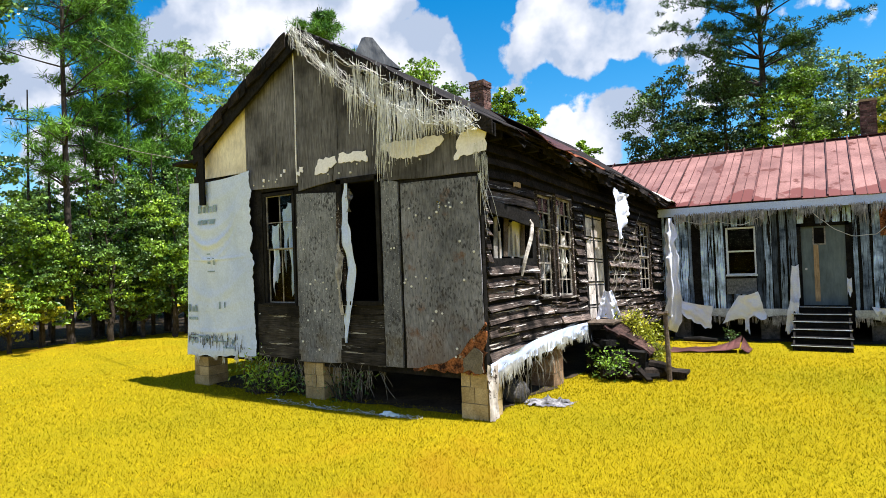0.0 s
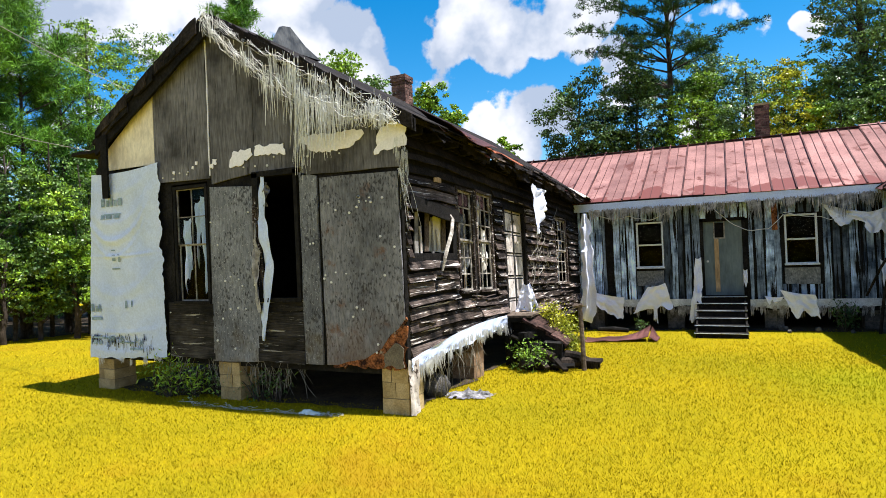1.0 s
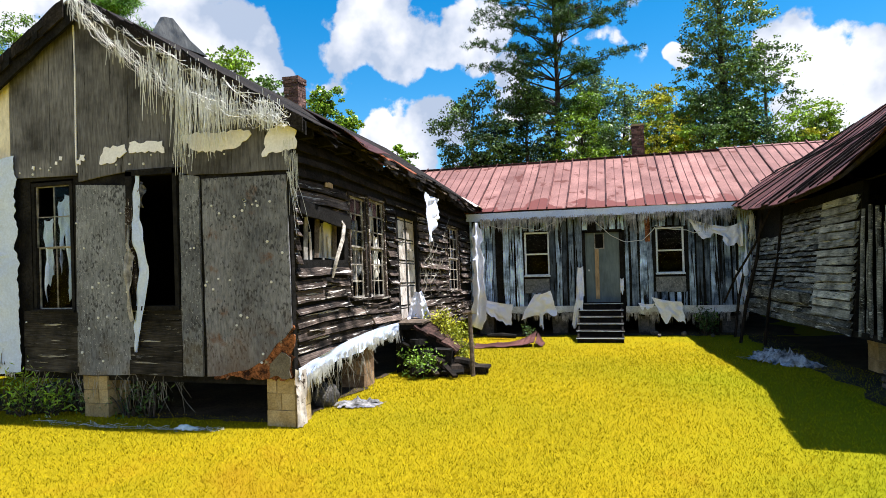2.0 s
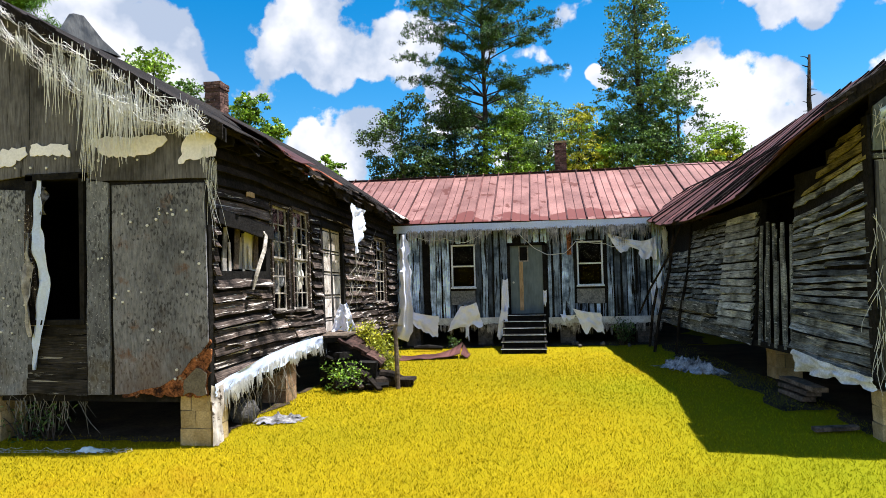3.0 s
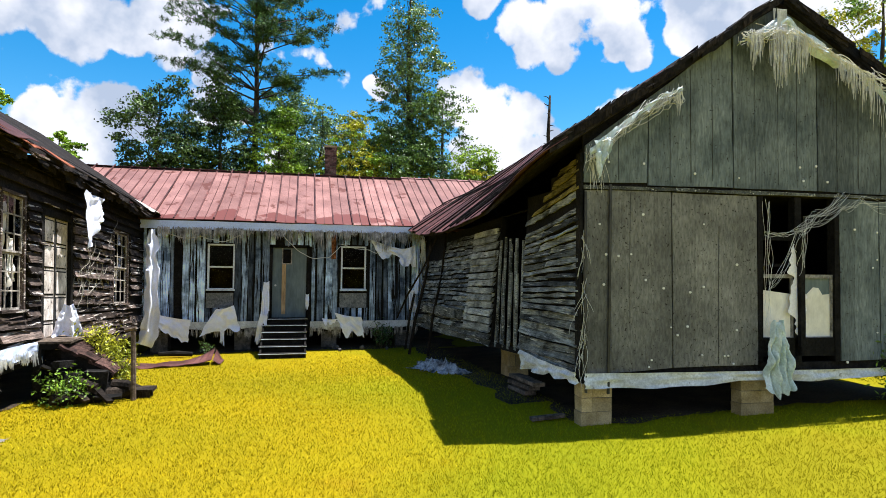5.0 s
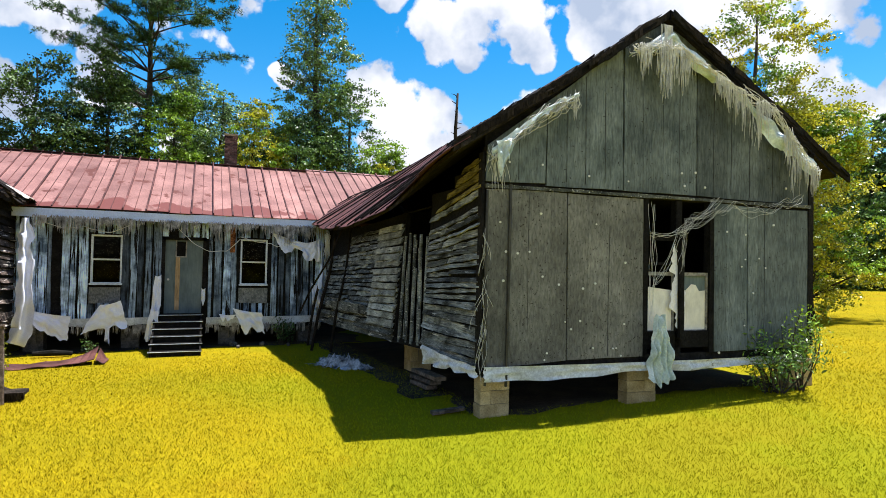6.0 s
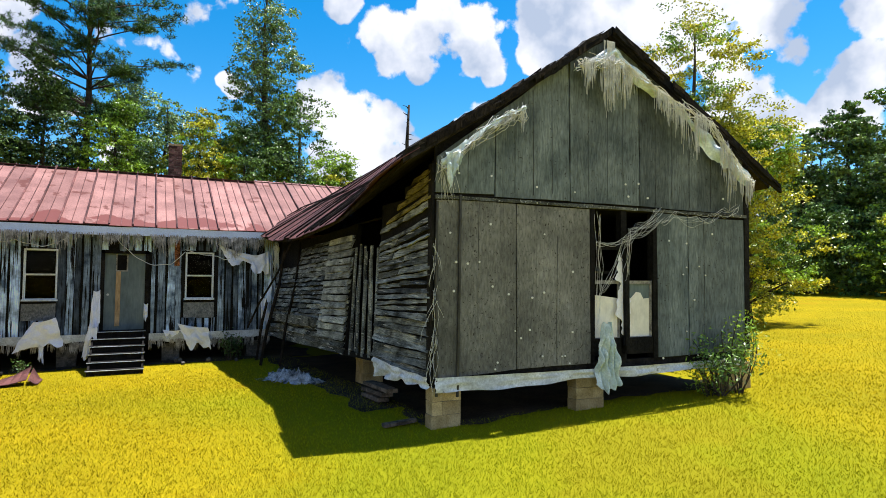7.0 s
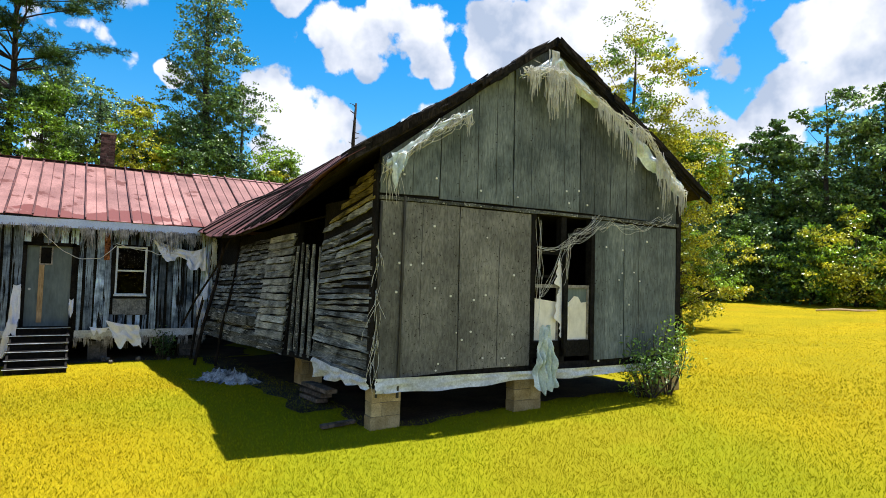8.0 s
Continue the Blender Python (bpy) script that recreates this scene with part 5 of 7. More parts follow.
for i in range(34):
    u = rng.uniform(-0.5, 2.2)
    z = roof_r(u, 0.1)
    part("shingle", Mesh().plank(u, u + rng.uniform(0.2, 0.55), 0, rng.uniform(0.02, 0.04), -0.2, rng.uniform(-0.1, 0.3), lambda l, t, w: front_r(l, t, roof_r(l, 0.1) + w + rng.uniform(0, 0.05)), 3, 0.01, 0.02, 0.03), "ragged", roof_wr)
for (l0, l1), z1 in (((0.0, 0.4), 0.62), ((2.2, 2.68), 0.64), ((5.15, 5.66), 0.68)):
    p0, p1 = front_r(l0, 0.0, 0), front_r(l1, 0.22, 0)
    pier(wing_r, p0[0], p1[0], min(p0[1], p1[1]) , max(p0[1], p1[1]), z1, 3)
for u, v in ((2.3, 4.6), (5.2, 3.4), (5.2, 7.0), (0.1, 3.6)):
    p = front_r(u, v, 0)
    pier(wing_r, p[0], p[0] + 0.4, p[1], p[1] + 0.4, 0.66, 3)


# ---- trees, shrubs, grass ----
STAND = (3.9, -6.5)


def polar(az, dist):
    a = radians(az)
    return STAND[0] + dist * math.sin(a), STAND[1] + dist * math.cos(a)


def leaf_quads(centres, size, up=0.5, slim=0.45):
    n = len(centres)
    nrm = nrng.normal(size=(n, 3))
    nrm[:, 2] += up * 2
    nrm /= np.linalg.norm(nrm, axis=1, keepdims=True)
    a = np.cross(nrm, nrng.normal(size=(n, 3)))
    a /= np.linalg.norm(a, axis=1, keepdims=True) + 1e-9
    b = np.cross(nrm, a)
    s = (size * nrng.uniform(0.6, 1.3, n))[:, None] * 0.5
    return np.stack([centres - a * s, centres + b * s * slim * 2 * 0.5 - a * s * 0.1, centres + a * s, centres - b * s * slim * 2 * 0.5 - a * s * 0.1], axis=1)


def ball(n):
    """Points in a ball, thicker towards its skin."""
    d = nrng.normal(size=(n, 3))
    d /= np.linalg.norm(d, axis=1, keepdims=True)
    return d * nrng.uniform(0.15, 1.0, n)[:, None] ** 0.45


def limb(me, p, q, r0, r1, bend=0.25, segs=5):
    p, q = Vector(p), Vector(q)
    side = Vector((rng.uniform(-1, 1), rng.uniform(-1, 1), rng.uniform(0.0, 0.6))) * (q - p).length * bend * 0.5
    pts = [p.lerp(q, i / segs) + side * math.sin(math.pi * i / segs) for i in range(segs + 1)]
    me.tube(pts, [r0 + (r1 - r0) * i / segs for i in range(segs + 1)], 5, False)


def broadleaf(az, dist, height, radius, low=0.25, clumps=46, per=190, size=0.17, material="leaf", label="", second=None, slim=1.0, lean=0.0, airy=1.0):
    """A broad-leaved tree with forking limbs and a crown of many leaf clumps."""
    x, y = polar(az, dist)
    z = ground_z(x, y)
    tree = thing("tree", (x, y, z), label or "tall broad-leaved tree with a loose green crown", "tree", "trees round the house")
    wood = Mesh()
    top = Vector((x + lean * height, y, z + height * 0.93))
    trunk = [Vector((x, y, z - 0.1)).lerp(top, k / 8) + Vector((noise.noise((k, az, 1)), noise.noise((k, az, 5)), 0)) * 0.25 * (k > 0) for k in range(9)]
    r0 = 0.018 * height + 0.03
    wood.tube(trunk, [r0 * (1 - 0.92 * k / 8) for k in range(9)], 7, False)
    cents, second_set = [], []
    c = Vector((x + lean * height * 0.6, y, z + height * (low + 1) / 2))
    half = height * (1 - low) / 2
    for i in range(clumps):
        while True:
            d = Vector((rng.uniform(-1, 1), rng.uniform(-1, 1), rng.uniform(-1, 1)))
            if 0.2 < d.length < 1:
                break
        width = radius * (1.0 - 0.45 * max(0, d.z) * slim) * (0.82 + 0.45 * noise.noise((d.x * 2 + az, d.y * 2, d.z * 2)))
        p = c + Vector((d.x * width, d.y * width, d.z * half))
        flat = math.hypot(p.x - x, p.y - y)
        k = min(7.6, max(0.8, (p.z - 0.75 * flat - z) / height * 8))
        if i % 2 == 0:
            limb(wood, trunk[int(k)].lerp(trunk[int(k) + 1], k - int(k)), p, r0 * (1 - 0.9 * k / 8) * 0.24, 0.008, 0.22, 4)
        r = radius * rng.uniform(0.16, 0.29) * airy
        subs = rng.randint(9, 14)
        n = int(per * 1.75 * rng.uniform(0.7, 1.4) / subs)
        for s in range(subs):
            q = np.array(p) + ball(1)[0] * np.array([r, r, r * 0.75]) * 1.5
            cloud = q + nrng.normal(size=(n, 3)) * np.array([0.24, 0.24, 0.11]) * r
            (second_set if second and noise.noise((q[0] * 0.5, q[1] * 0.5, q[2] * 0.6)) > 0.12 else cents).append(cloud)
    part("trunk", wood, "bark", tree, smooth=True)
    part("crown", quads("crown", leaf_quads(np.concatenate(cents), size * 0.98, 0.3, 0.6)), material, tree)
    # leaf_dark as second tone puts deep shade among the clumps into colour
    if second_set:
        part("crown", quads("crown", leaf_quads(np.concatenate(second_set), size * 0.98, 0.3, 0.6)), second, tree, "crown clumps in the second leaf tone")
    return tree


def pine(az, dist, height, spread, low=0.35, whorls=16, material="needle", label="", tuft=0.5, lean=0.0, per=5, fill=9, flat=1.0, rise=(0.0, 0.4), girth=1.0):
    """A pine: straight trunk, whorls of rising limbs, tufts of needles."""
    x, y = polar(az, dist)
    z = ground_z(x, y)
    tree = thing("pine_tree", (x, y, z), label or "tall pine with dark needle tufts on open limbs", "tree", "trees round the house")
    wood = Mesh()
    r0 = (0.011 * height + 0.03) * girth
    trunk = [Vector((x + lean * height * k / 9 + 0.1 * noise.noise((k * 0.7, az, 2)), y, z - 0.1 + height * k / 9)) for k in range(10)]
    wood.tube(trunk, [r0 * (1 - 0.85 * k / 9) for k in range(10)], 7, False)
    tips = []
    for i in range(whorls):
        k = low + (1 - low) * (i + rng.uniform(-0.25, 0.25)) / whorls
        base = Vector((x + lean * height * k, y, z + height * k))
        shape = math.sin(math.pi * min(1, (k - low) / (1 - low) * 0.8 + 0.22)) ** 0.7
        for j in range(per):
            a = rng.uniform(0, 2 * math.pi)
            ln = spread * shape * rng.uniform(0.45, 1.15)
            tip = base + Vector((math.cos(a) * ln, math.sin(a) * ln, ln * rng.uniform(*rise)))
            limb(wood, base, tip, r0 * (1 - 0.8 * k) * 0.4, 0.012, 0.15, 4)
            for g in range(max(2, int(fill * 0.5 * (0.5 + shape)))):
                f = rng.uniform(0.4, 1.05) if flat == 1 else rng.uniform(0.55, 1.05)
                hub = base.lerp(tip, f) + Vector((rng.gauss(0, 1), rng.gauss(0, 1), 0)) * 0.13 * flat ** 0.5 * ln + Vector((0, 0, rng.uniform(0, 0.12)))
                for s in range(7):
                    tips.append(hub + Vector((rng.gauss(0, 0.17), rng.gauss(0, 0.17), rng.gauss(0.05, 0.09) * flat)))
    part("trunk", wood, "bark", tree, smooth=True)
    tips = np.array([tuple(t) for t in tips])
    n = 14 if flat < 1 else 13
    c = np.repeat(tips, n, axis=0)
    d = nrng.normal(size=(len(c), 3))
    d[:, 2] += 0.4
    d /= np.linalg.norm(d, axis=1, keepdims=True)
    ln = (tuft * 0.62 * nrng.uniform(0.6, 1.1, len(c)))[:, None]
    b = np.cross(d, nrng.normal(size=(len(c), 3)))
    b /= np.linalg.norm(b, axis=1, keepdims=True) + 1e-9
    w = 0.006 + 0.00026 * dist
    part("crown", quads("crown", np.stack([c, c + d * ln * 0.5 + b * w, c + d * ln, c + d * ln * 0.5 - b * w], axis=1)), material, tree)


def shrub(x, y, radius, height, n, size, material="leaf", label="", name="bush", stems=9, loose=0.5, z0=None, slim=0.45, bare=0.25):
    """A bush: thin stems from one root and leaves along and round them."""
    z = ground_z(x, y) if z0 is None else z0
    ob = thing(name, (x, y, z), label or "green bush with small leaves", "bush", "bushes")
    wood, cents = Mesh(), []
    for i in range(stems):
        a = rng.uniform(0, 2 * math.pi)
        tip = Vector((x + math.cos(a) * radius * rng.uniform(0.3, 1), y + math.sin(a) * radius * rng.uniform(0.3, 1), z + height * rng.uniform(0.55, 1.0)))
        limb(wood, (x + math.cos(a) * 0.04, y + math.sin(a) * 0.04, z - 0.03), tip, 0.008 + 0.006 * height, 0.004, 0.35, 5)
        m = n // stems
        f = nrng.uniform(bare, 1.05, m)[:, None]
        base = np.array((x, y, z))
        cents.append(base + (np.array(tip) - base) * f + nrng.normal(size=(m, 3)) * radius * loose * 0.45 * np.array([1, 1, 0.8]))
    c = np.concatenate(cents)
    c[:, 2] = np.maximum(c[:, 2], z + 0.02)
    part("stem", wood, "bark", ob)
    part("leaves", quads("leaves", leaf_quads(c, size, 0.4, slim)), material, ob)
    return ob


# the wood beyond the left wing
pine(-65.2, 21, 15.0, 1.9, 0.3, 15, label="slim pine with a bare lower trunk in the wood", per=4, fill=5, rise=(0.1, 0.8), girth=0.6)
pine(-63.0, 23, 14.0, 1.35, 0.4, 16, label="slim pine with upswept limbs in the wood", per=4, fill=8, rise=(0.4, 1.2), girth=0.6)
pine(-60.6, 24, 12.4, 1.4, 0.2, 17, per=4, fill=8, rise=(0.4, 1.2), girth=0.6)
pine(-58.0, 25, 10.6, 1.5, 0.25, 13, per=4, fill=7, label="young pine with short dense limbs", rise=(0.4, 1.2), girth=0.7)
pine(-44.2, 30, 15.0, 2.4, 0.45, 12, fill=14)
for az, d, h, r, low, mat_, sec in ((-71, 21, 5.5, 2.6, 0.1, "leaf", "leaf_dark"), (-66.5, 24, 5.2, 2.4, 0.05, "leaf", "leaf_dark"), (-63.2, 23.5, 5.6, 2.4, 0.05, "leaf", "leaf_dark"),
                                 (-61, 22.5, 5.2, 2.3, 0.05, "leaf_dark", "leaf"), (-58, 24, 7.2, 2.9, 0.05, "leaf", "leaf_dark"), (-56.0, 27, 12.4, 3.0, 0.15, "leaf", None), (-51.0, 30, 13, 3.4, 0.2, "leaf", None),
                                 (-56.2, 22.5, 5.2, 2.4, 0.02, "leaf_dark", "leaf"), (-52, 25, 6.5, 2.8, 0.1, "leaf_dark", None), (-47.5, 29, 9.5, 3.0, 0.2, "leaf", "leaf_dark")):
    broadleaf(az, d, h, r, low + 0.08, 40, 240, 0.105, mat_, "leafy tree at the sunlit edge of the wood", sec, 1.0, 0.0, 0.66)
broadleaf(-74.2, 20, 11.5, 2.4, 0.45, 40, 200, 0.15, "leaf_dark", "dark leafy tree at the edge of the wood")
for az, d, h, r, mat_ in ((-72, 19.6, 2.0, 1.3, "leaf_yellow"), (-69.2, 19.8, 1.5, 1.0, "leaf_yellow"), (-67.2, 20.6, 2.6, 1.2, "leaf"), (-62.4, 20.8, 3.2, 1.4, "leaf"), (-60.0, 21.5, 2.3, 1.2, "leaf_dark"),
                       (-57.6, 21.2, 3.1, 1.3, "leaf"), (-55.0, 21.8, 2.4, 1.2, "leaf_dark"), (-52.8, 22, 3.0, 1.3, "leaf"), (-70.6, 21.0, 3.6, 1.5, "leaf"), (-50, 23, 2.6, 1.4, "leaf")):
    broadleaf(az, d, h * 1.25, r * 1.15, 0.16, 26, 150, 0.095, mat_, "low leafy undergrowth tree at the edge of the wood", "leaf" if mat_ != "leaf" else "leaf_dark", 0.6, 0.0, 0.8)
for az, d, h in ((-70.2, 22, 7), (-66.4, 21.6, 6.5), (-63.6, 22.2, 7), (-61.6, 21.8, 5.5), (-59.2, 22.4, 6), (-56.6, 22.6, 5.5), (-54, 23, 6), (-67.8, 23.5, 8)):
    x, y = polar(az, d)
    z = ground_z(x, y)
    me = Mesh()
    top = (x + rng.uniform(-0.4, 0.4), y, z + h)
    me.tube([(x, y, z - 0.1), (x + 0.06, y, z + h * 0.4), top], [0.07, 0.05, 0.02], 6)
    for k in range(7):
        b = Vector((x, y, z)).lerp(Vector(top), rng.uniform(0.3, 0.95))
        limb(me, b, b + Vector((rng.uniform(-0.9, 0.9), rng.uniform(-0.9, 0.9), rng.uniform(0.1, 0.7))), 0.02, 0.006, 0.3, 3)
    solo("sapling", me, "bark", "thin bare sapling trunk among the undergrowth", "tree", "trees round the house")
for az in (-75, -71.5, -68, -64.5, -61, -57.5, -54, -50.5):
    broadleaf(az, 33, rng.uniform(5.0, 6.5), 3.0, 0.0, 26, 85, 0.27, "leaf_dark", "dark thicket deep in the wood", None, 0.5, 0.0, 1.2)
# behind the roofs
for az, d, h, r, low, mat_ in ((-34.4, 30, 12.6, 2.5, 0.3, "leaf"), (-31.6, 32, 11.6, 2.4, 0.3, "leaf_dark"), (-26.7, 34, 12.2, 2.2, 0.3, "leaf"), (-24.4, 33, 10.0, 2.0, 0.3, "leaf"), (-19.8, 36, 9.6, 1.5, 0.3, "leaf")):
    broadleaf(az, d, h, r, low, 34, 170, 0.18, mat_, "green treetop showing over the roof")
pine(-4.6, 34, 20.0, 4.3, 0.46, 17, label="lone tall pine with open limbs behind the house", per=5, fill=19, tuft=0.34, material="needle_dark", flat=0.6, rise=(0.05, 0.5))
for az, d, h, r, low, mat_, sec in ((-12.6, 30, 11.2, 2.3, 0.2, "leaf_deep", None), (-10.4, 32, 9.8, 1.9, 0.2, "leaf_deep", None), (-7.6, 31, 11.4, 2.1, 0.15, "leaf_deep", None), (-5.7, 33, 9.0, 1.7, 0.15, "leaf_deep", None), (-2.4, 32, 10.6, 1.9, 0.2, "leaf", None), (-1.2, 34, 11.6, 2.2, 0.2, "leaf_pale", None),
                                    (1.4, 33, 11.4, 2.2, 0.2, "leaf_pale", None), (4.2, 31, 10.2, 2.0, 0.2, "leaf_yellow", "leaf"), (5.8, 34, 10.6, 2.0, 0.2, "leaf", "leaf_yellow"), (8.0, 31, 9.8, 2.2, 0.15, "leaf_dark", None),
                                    (12.9, 32, 11.6, 2.5, 0.12, "leaf", "leaf_dark"), (10.9, 31, 8.8, 2.0, 0.12, "leaf_dark", None), (16.4, 31, 7.9, 1.9, 0.15, "leaf", "leaf_yellow"), (24.6, 38, 10.0, 1.6, 0.3, "leaf", None)):
    broadleaf(az, d, h, r, max(low, 0.42), 46, 150, 0.135, mat_, "leafy tree in the row behind the main house", sec)
broadleaf(9.6, 33, 18.8, 2.3, 0.3, 84, 150, 0.14, "leaf_pale", "tall slender leafy tree behind the main house", "leaf_dark", 1.2)
# the bare snag
x, y = polar(23.0, 36)
me = Mesh().tube([(x, y, -0.2), (x + 0.1, y, 6), (x - 0.05, y, 10), (x + 0.05, y, 12.3)], [0.2, 0.16, 0.11, 0.06], 7)
for k in range(9):
    z = 9 + k * 0.38
    a = rng.uniform(0, 6.28)
    limb(me, (x, y, z), (x + math.cos(a) * (0.35 if k else 1.1), y + math.sin(a) * (0.35 if k else 1.1), z + rng.uniform(-0.1, 0.4)), 0.04, 0.012, 0.4, 3)
solo("dead_tree", me, "log_and_eave_dark", "bare dead trunk with broken limb stubs", "tree", "trees round the house", smooth=True)
# right of the right wing
broadleaf(49.5, 24, 11.8, 3.3, 0.05, 90, 340, 0.112, "leaf_yellow", "yellow-green tree with spreading limbs beside the sagging wing", "leaf", 0.7, 0.0, 0.85)
broadleaf(53.6, 25.5, 8.4, 2.7, 0.02, 56, 300, 0.118, "leaf_yellow", "yellow-green tree with spreading limbs beside the sagging wing", "leaf")
for az, d, h, r in ((57.5, 52, 12.5, 3.6), (60.6, 53, 14.2, 4.2), (64.4, 52, 16.4, 4.6), (68.2, 52, 16.0, 4.8), (72, 52, 15.4, 5.0), (62.5, 60, 14, 5), (58.8, 58, 13, 4.4), (66.4, 60, 15, 5)):
    broadleaf(az, d, h, r, 0.05, 64, 190 if d < 55 else 110, 0.265, "leaf_dark" if 59 < az < 63 else "leaf_pale", "dense dark green tree of the far wood", "leaf_dark", 1.0, 0.0, 0.68)
for az, d, h, r, mat_, sec in ((57.4, 49.5, 5.2, 3.0, "leaf_dark", None), (60.4, 49.5, 5.6, 3.2, "leaf_dark", None), (63.4, 48, 5.4, 3.2, "leaf_dark", "leaf"), (66.4, 46.5, 6.4, 3.6, "leaf", "leaf_yellow"), (70.5, 47, 7, 4.0, "leaf", "leaf_dark"), (55.0, 49.5, 4.8, 2.8, "leaf_dark", None)):
    broadleaf(az, d, h, r, -0.04, 44, 170, 0.22, mat_, "rounded thicket before the far wood", sec, 0.6, 0.0, 1.1)
for az in (52.5, 55.5, 58.5, 61.5, 64.5, 67.5, 70.5, 73.5):
    broadleaf(az, 66, rng.uniform(9.0, 11.5), 5.0, 0.0, 30, 80, 0.5, "leaf_dark", "dark thicket deep in the far wood", None, 0.5, 0.0, 1.2)


def inside(x, y):
    return ((x > -5.95) & (x < -0.1) & (y > 0.3)) | ((x > 7.5) & (x < 12.9) & (y > 0.5) & (y < 9.6)) | ((y > 9.6) & (x > -6) & (x < 13.4) & (y < 16.5))


def grass():
    n = 540000
    r = np.exp(nrng.uniform(math.log(3.0), math.log(52), n))
    a = nrng.uniform(radians(-78), radians(78), n) * nrng.uniform(0.9, 1.0, n)
    soft = r > 3.0 + 1.8 * nrng.uniform(0.0, 1.0, n)
    r, a = r[soft], a[soft]
    x, y = STAND[0] + r * np.sin(a), STAND[1] + r * np.cos(a)
    far = 14 * np.sqrt(nrng.uniform(0.0, 1.0, 110000))
    turn = nrng.uniform(0, 2 * math.pi, 110000)
    x, y, r = np.append(x, STAND[0] + far * np.sin(turn)), np.append(y, STAND[1] + far * np.cos(turn)), np.append(r, np.maximum(far, 8))
    keep = ~inside(x, y)
    x, y, r = x[keep], y[keep], r[keep]
    z = np.array([ground_z(p, q) for p, q in zip(x, y)])
    n = len(x)
    t = nrng.uniform(0, 2 * math.pi, n)
    h = nrng.uniform(0.017, 0.038, n) * (1 + 0.012 * r) / (1 + 0.05 * np.maximum(0, r - 13))
    w = nrng.uniform(0.0022, 0.0042, n) * (0.7 + 0.13 * r)
    lx, ly = nrng.normal(0, 0.6, n) * h, nrng.normal(0, 0.6, n) * h
    base = np.stack([x, y, z - 0.004], axis=1)
    side = np.stack([np.cos(t) * w, np.sin(t) * w, np.zeros(n)], axis=1)
    tip = base + np.stack([lx, ly, h], axis=1)
    solo("grass", tris("grass", np.stack([base - side, base + side, tip], axis=1)), "grass", "short dry yellow-green mown grass", "grass", kind="stuff")


grass()


# ---- cloth, threads and loose things ----
def rag(tl, tr, len_l, len_r, out=(0, -1, 0), folds=4, amp=0.04, gather=0.8, nu=18, nv=14, seed=1, ragged=0.08, swag=0.03, slant=0.0, dl=None, dr=None):
    """A hanging cloth between two pins, with folds and a ragged lower edge; dl and dr spread its lower corners."""
    tl, tr, out = Vector(tl), Vector(tr), Vector(out)
    dl = (gather - 1) / 2 - slant if dl is None else dl
    dr = (gather - 1) / 2 + slant if dr is None else dr
    vs = []
    for j in range(nv + 1):
        v = j / nv
        for i in range(nu + 1):
            u = i / nu
            wob = min(0.07, 0.035 / (tr - tl).length) * noise.noise((v * 4, seed, 3.0 if u > 0.5 else 7.0)) * abs(2 * u - 1)
            uu = u + v ** 0.85 * (dr * u - dl * (1 - u)) + wob
            p = tl.lerp(tr, uu)
            ln = len_l + (len_r - len_l) * u + ragged * (2 * noise.noise((u * 5, seed * 3.1, 0.5)) + 0.35 * noise.noise((u * 17, seed * 3.1, 2.5)))
            f = amp * (0.25 + v) * math.sin(folds * 2 * math.pi * u + 3.0 * noise.noise((v * 2, seed, u * 2)))
            f += amp * (1.3 * noise.noise((u * 3 + v, v * 3, seed)) + 0.8 * noise.noise((u * 7 - v * 3, v * 6, seed + 4)) + 0.4 * abs(noise.noise((u * 14, v * 12, seed))))
            p = p + out * (f + amp * 1.2) - Vector((0, 0, ln * v + swag * math.sin(math.pi * u) * (1 - v)))
            vs.append(p)
    n = nu + 1
    return Mesh().add(vs, [(j * n + i, j * n + i + 1, (j + 1) * n + i + 1, (j + 1) * n + i) for j in range(nv) for i in range(nu)])


def ribbon(path, widths, seed=1, out=(0, -1, 0), twist=0.9, n=60, across=8, crumple=0.03, ragged=0.02):
    """A narrow torn strip of cloth along a path, twisting and creased."""
    path, out = [Vector(p) for p in path], Vector(out)
    m, vs = len(path) - 1, []
    for j in range(n + 1):
        s = j / n * m * 0.9999
        i, f = int(s), s - int(s)
        f = f * f * (3 - 2 * f) * 0.5 + f * 0.5
        c = path[i].lerp(path[i + 1], f)
        w = widths[i] + (widths[i + 1] - widths[i]) * f
        way = (path[i + 1] - path[i]).normalized()
        side = way.cross(out).normalized()
        a = twist * noise.noise((j / n * 3.0, seed, 1.5)) * 2
        flat = side * math.cos(a) + out * math.sin(a)
        for k in range(across + 1):
            u = k / across - 0.5
            edge = ragged * noise.noise((j / n * 14, seed, 3.0 if u > 0 else 8.0)) * abs(2 * u)
            bump = crumple * (noise.noise((u * 4, j / n * 7, seed)) + 0.6 * math.sin(u * 9 + 3 * noise.noise((j / n * 4, seed, 2))))
            vs.append(c + flat * (u * w + edge) + out * bump)
    q = across + 1
    return Mesh().add(vs, [(j * q + k, j * q + k + 1, (j + 1) * q + k + 1, (j + 1) * q + k) for j in range(n) for k in range(across)])


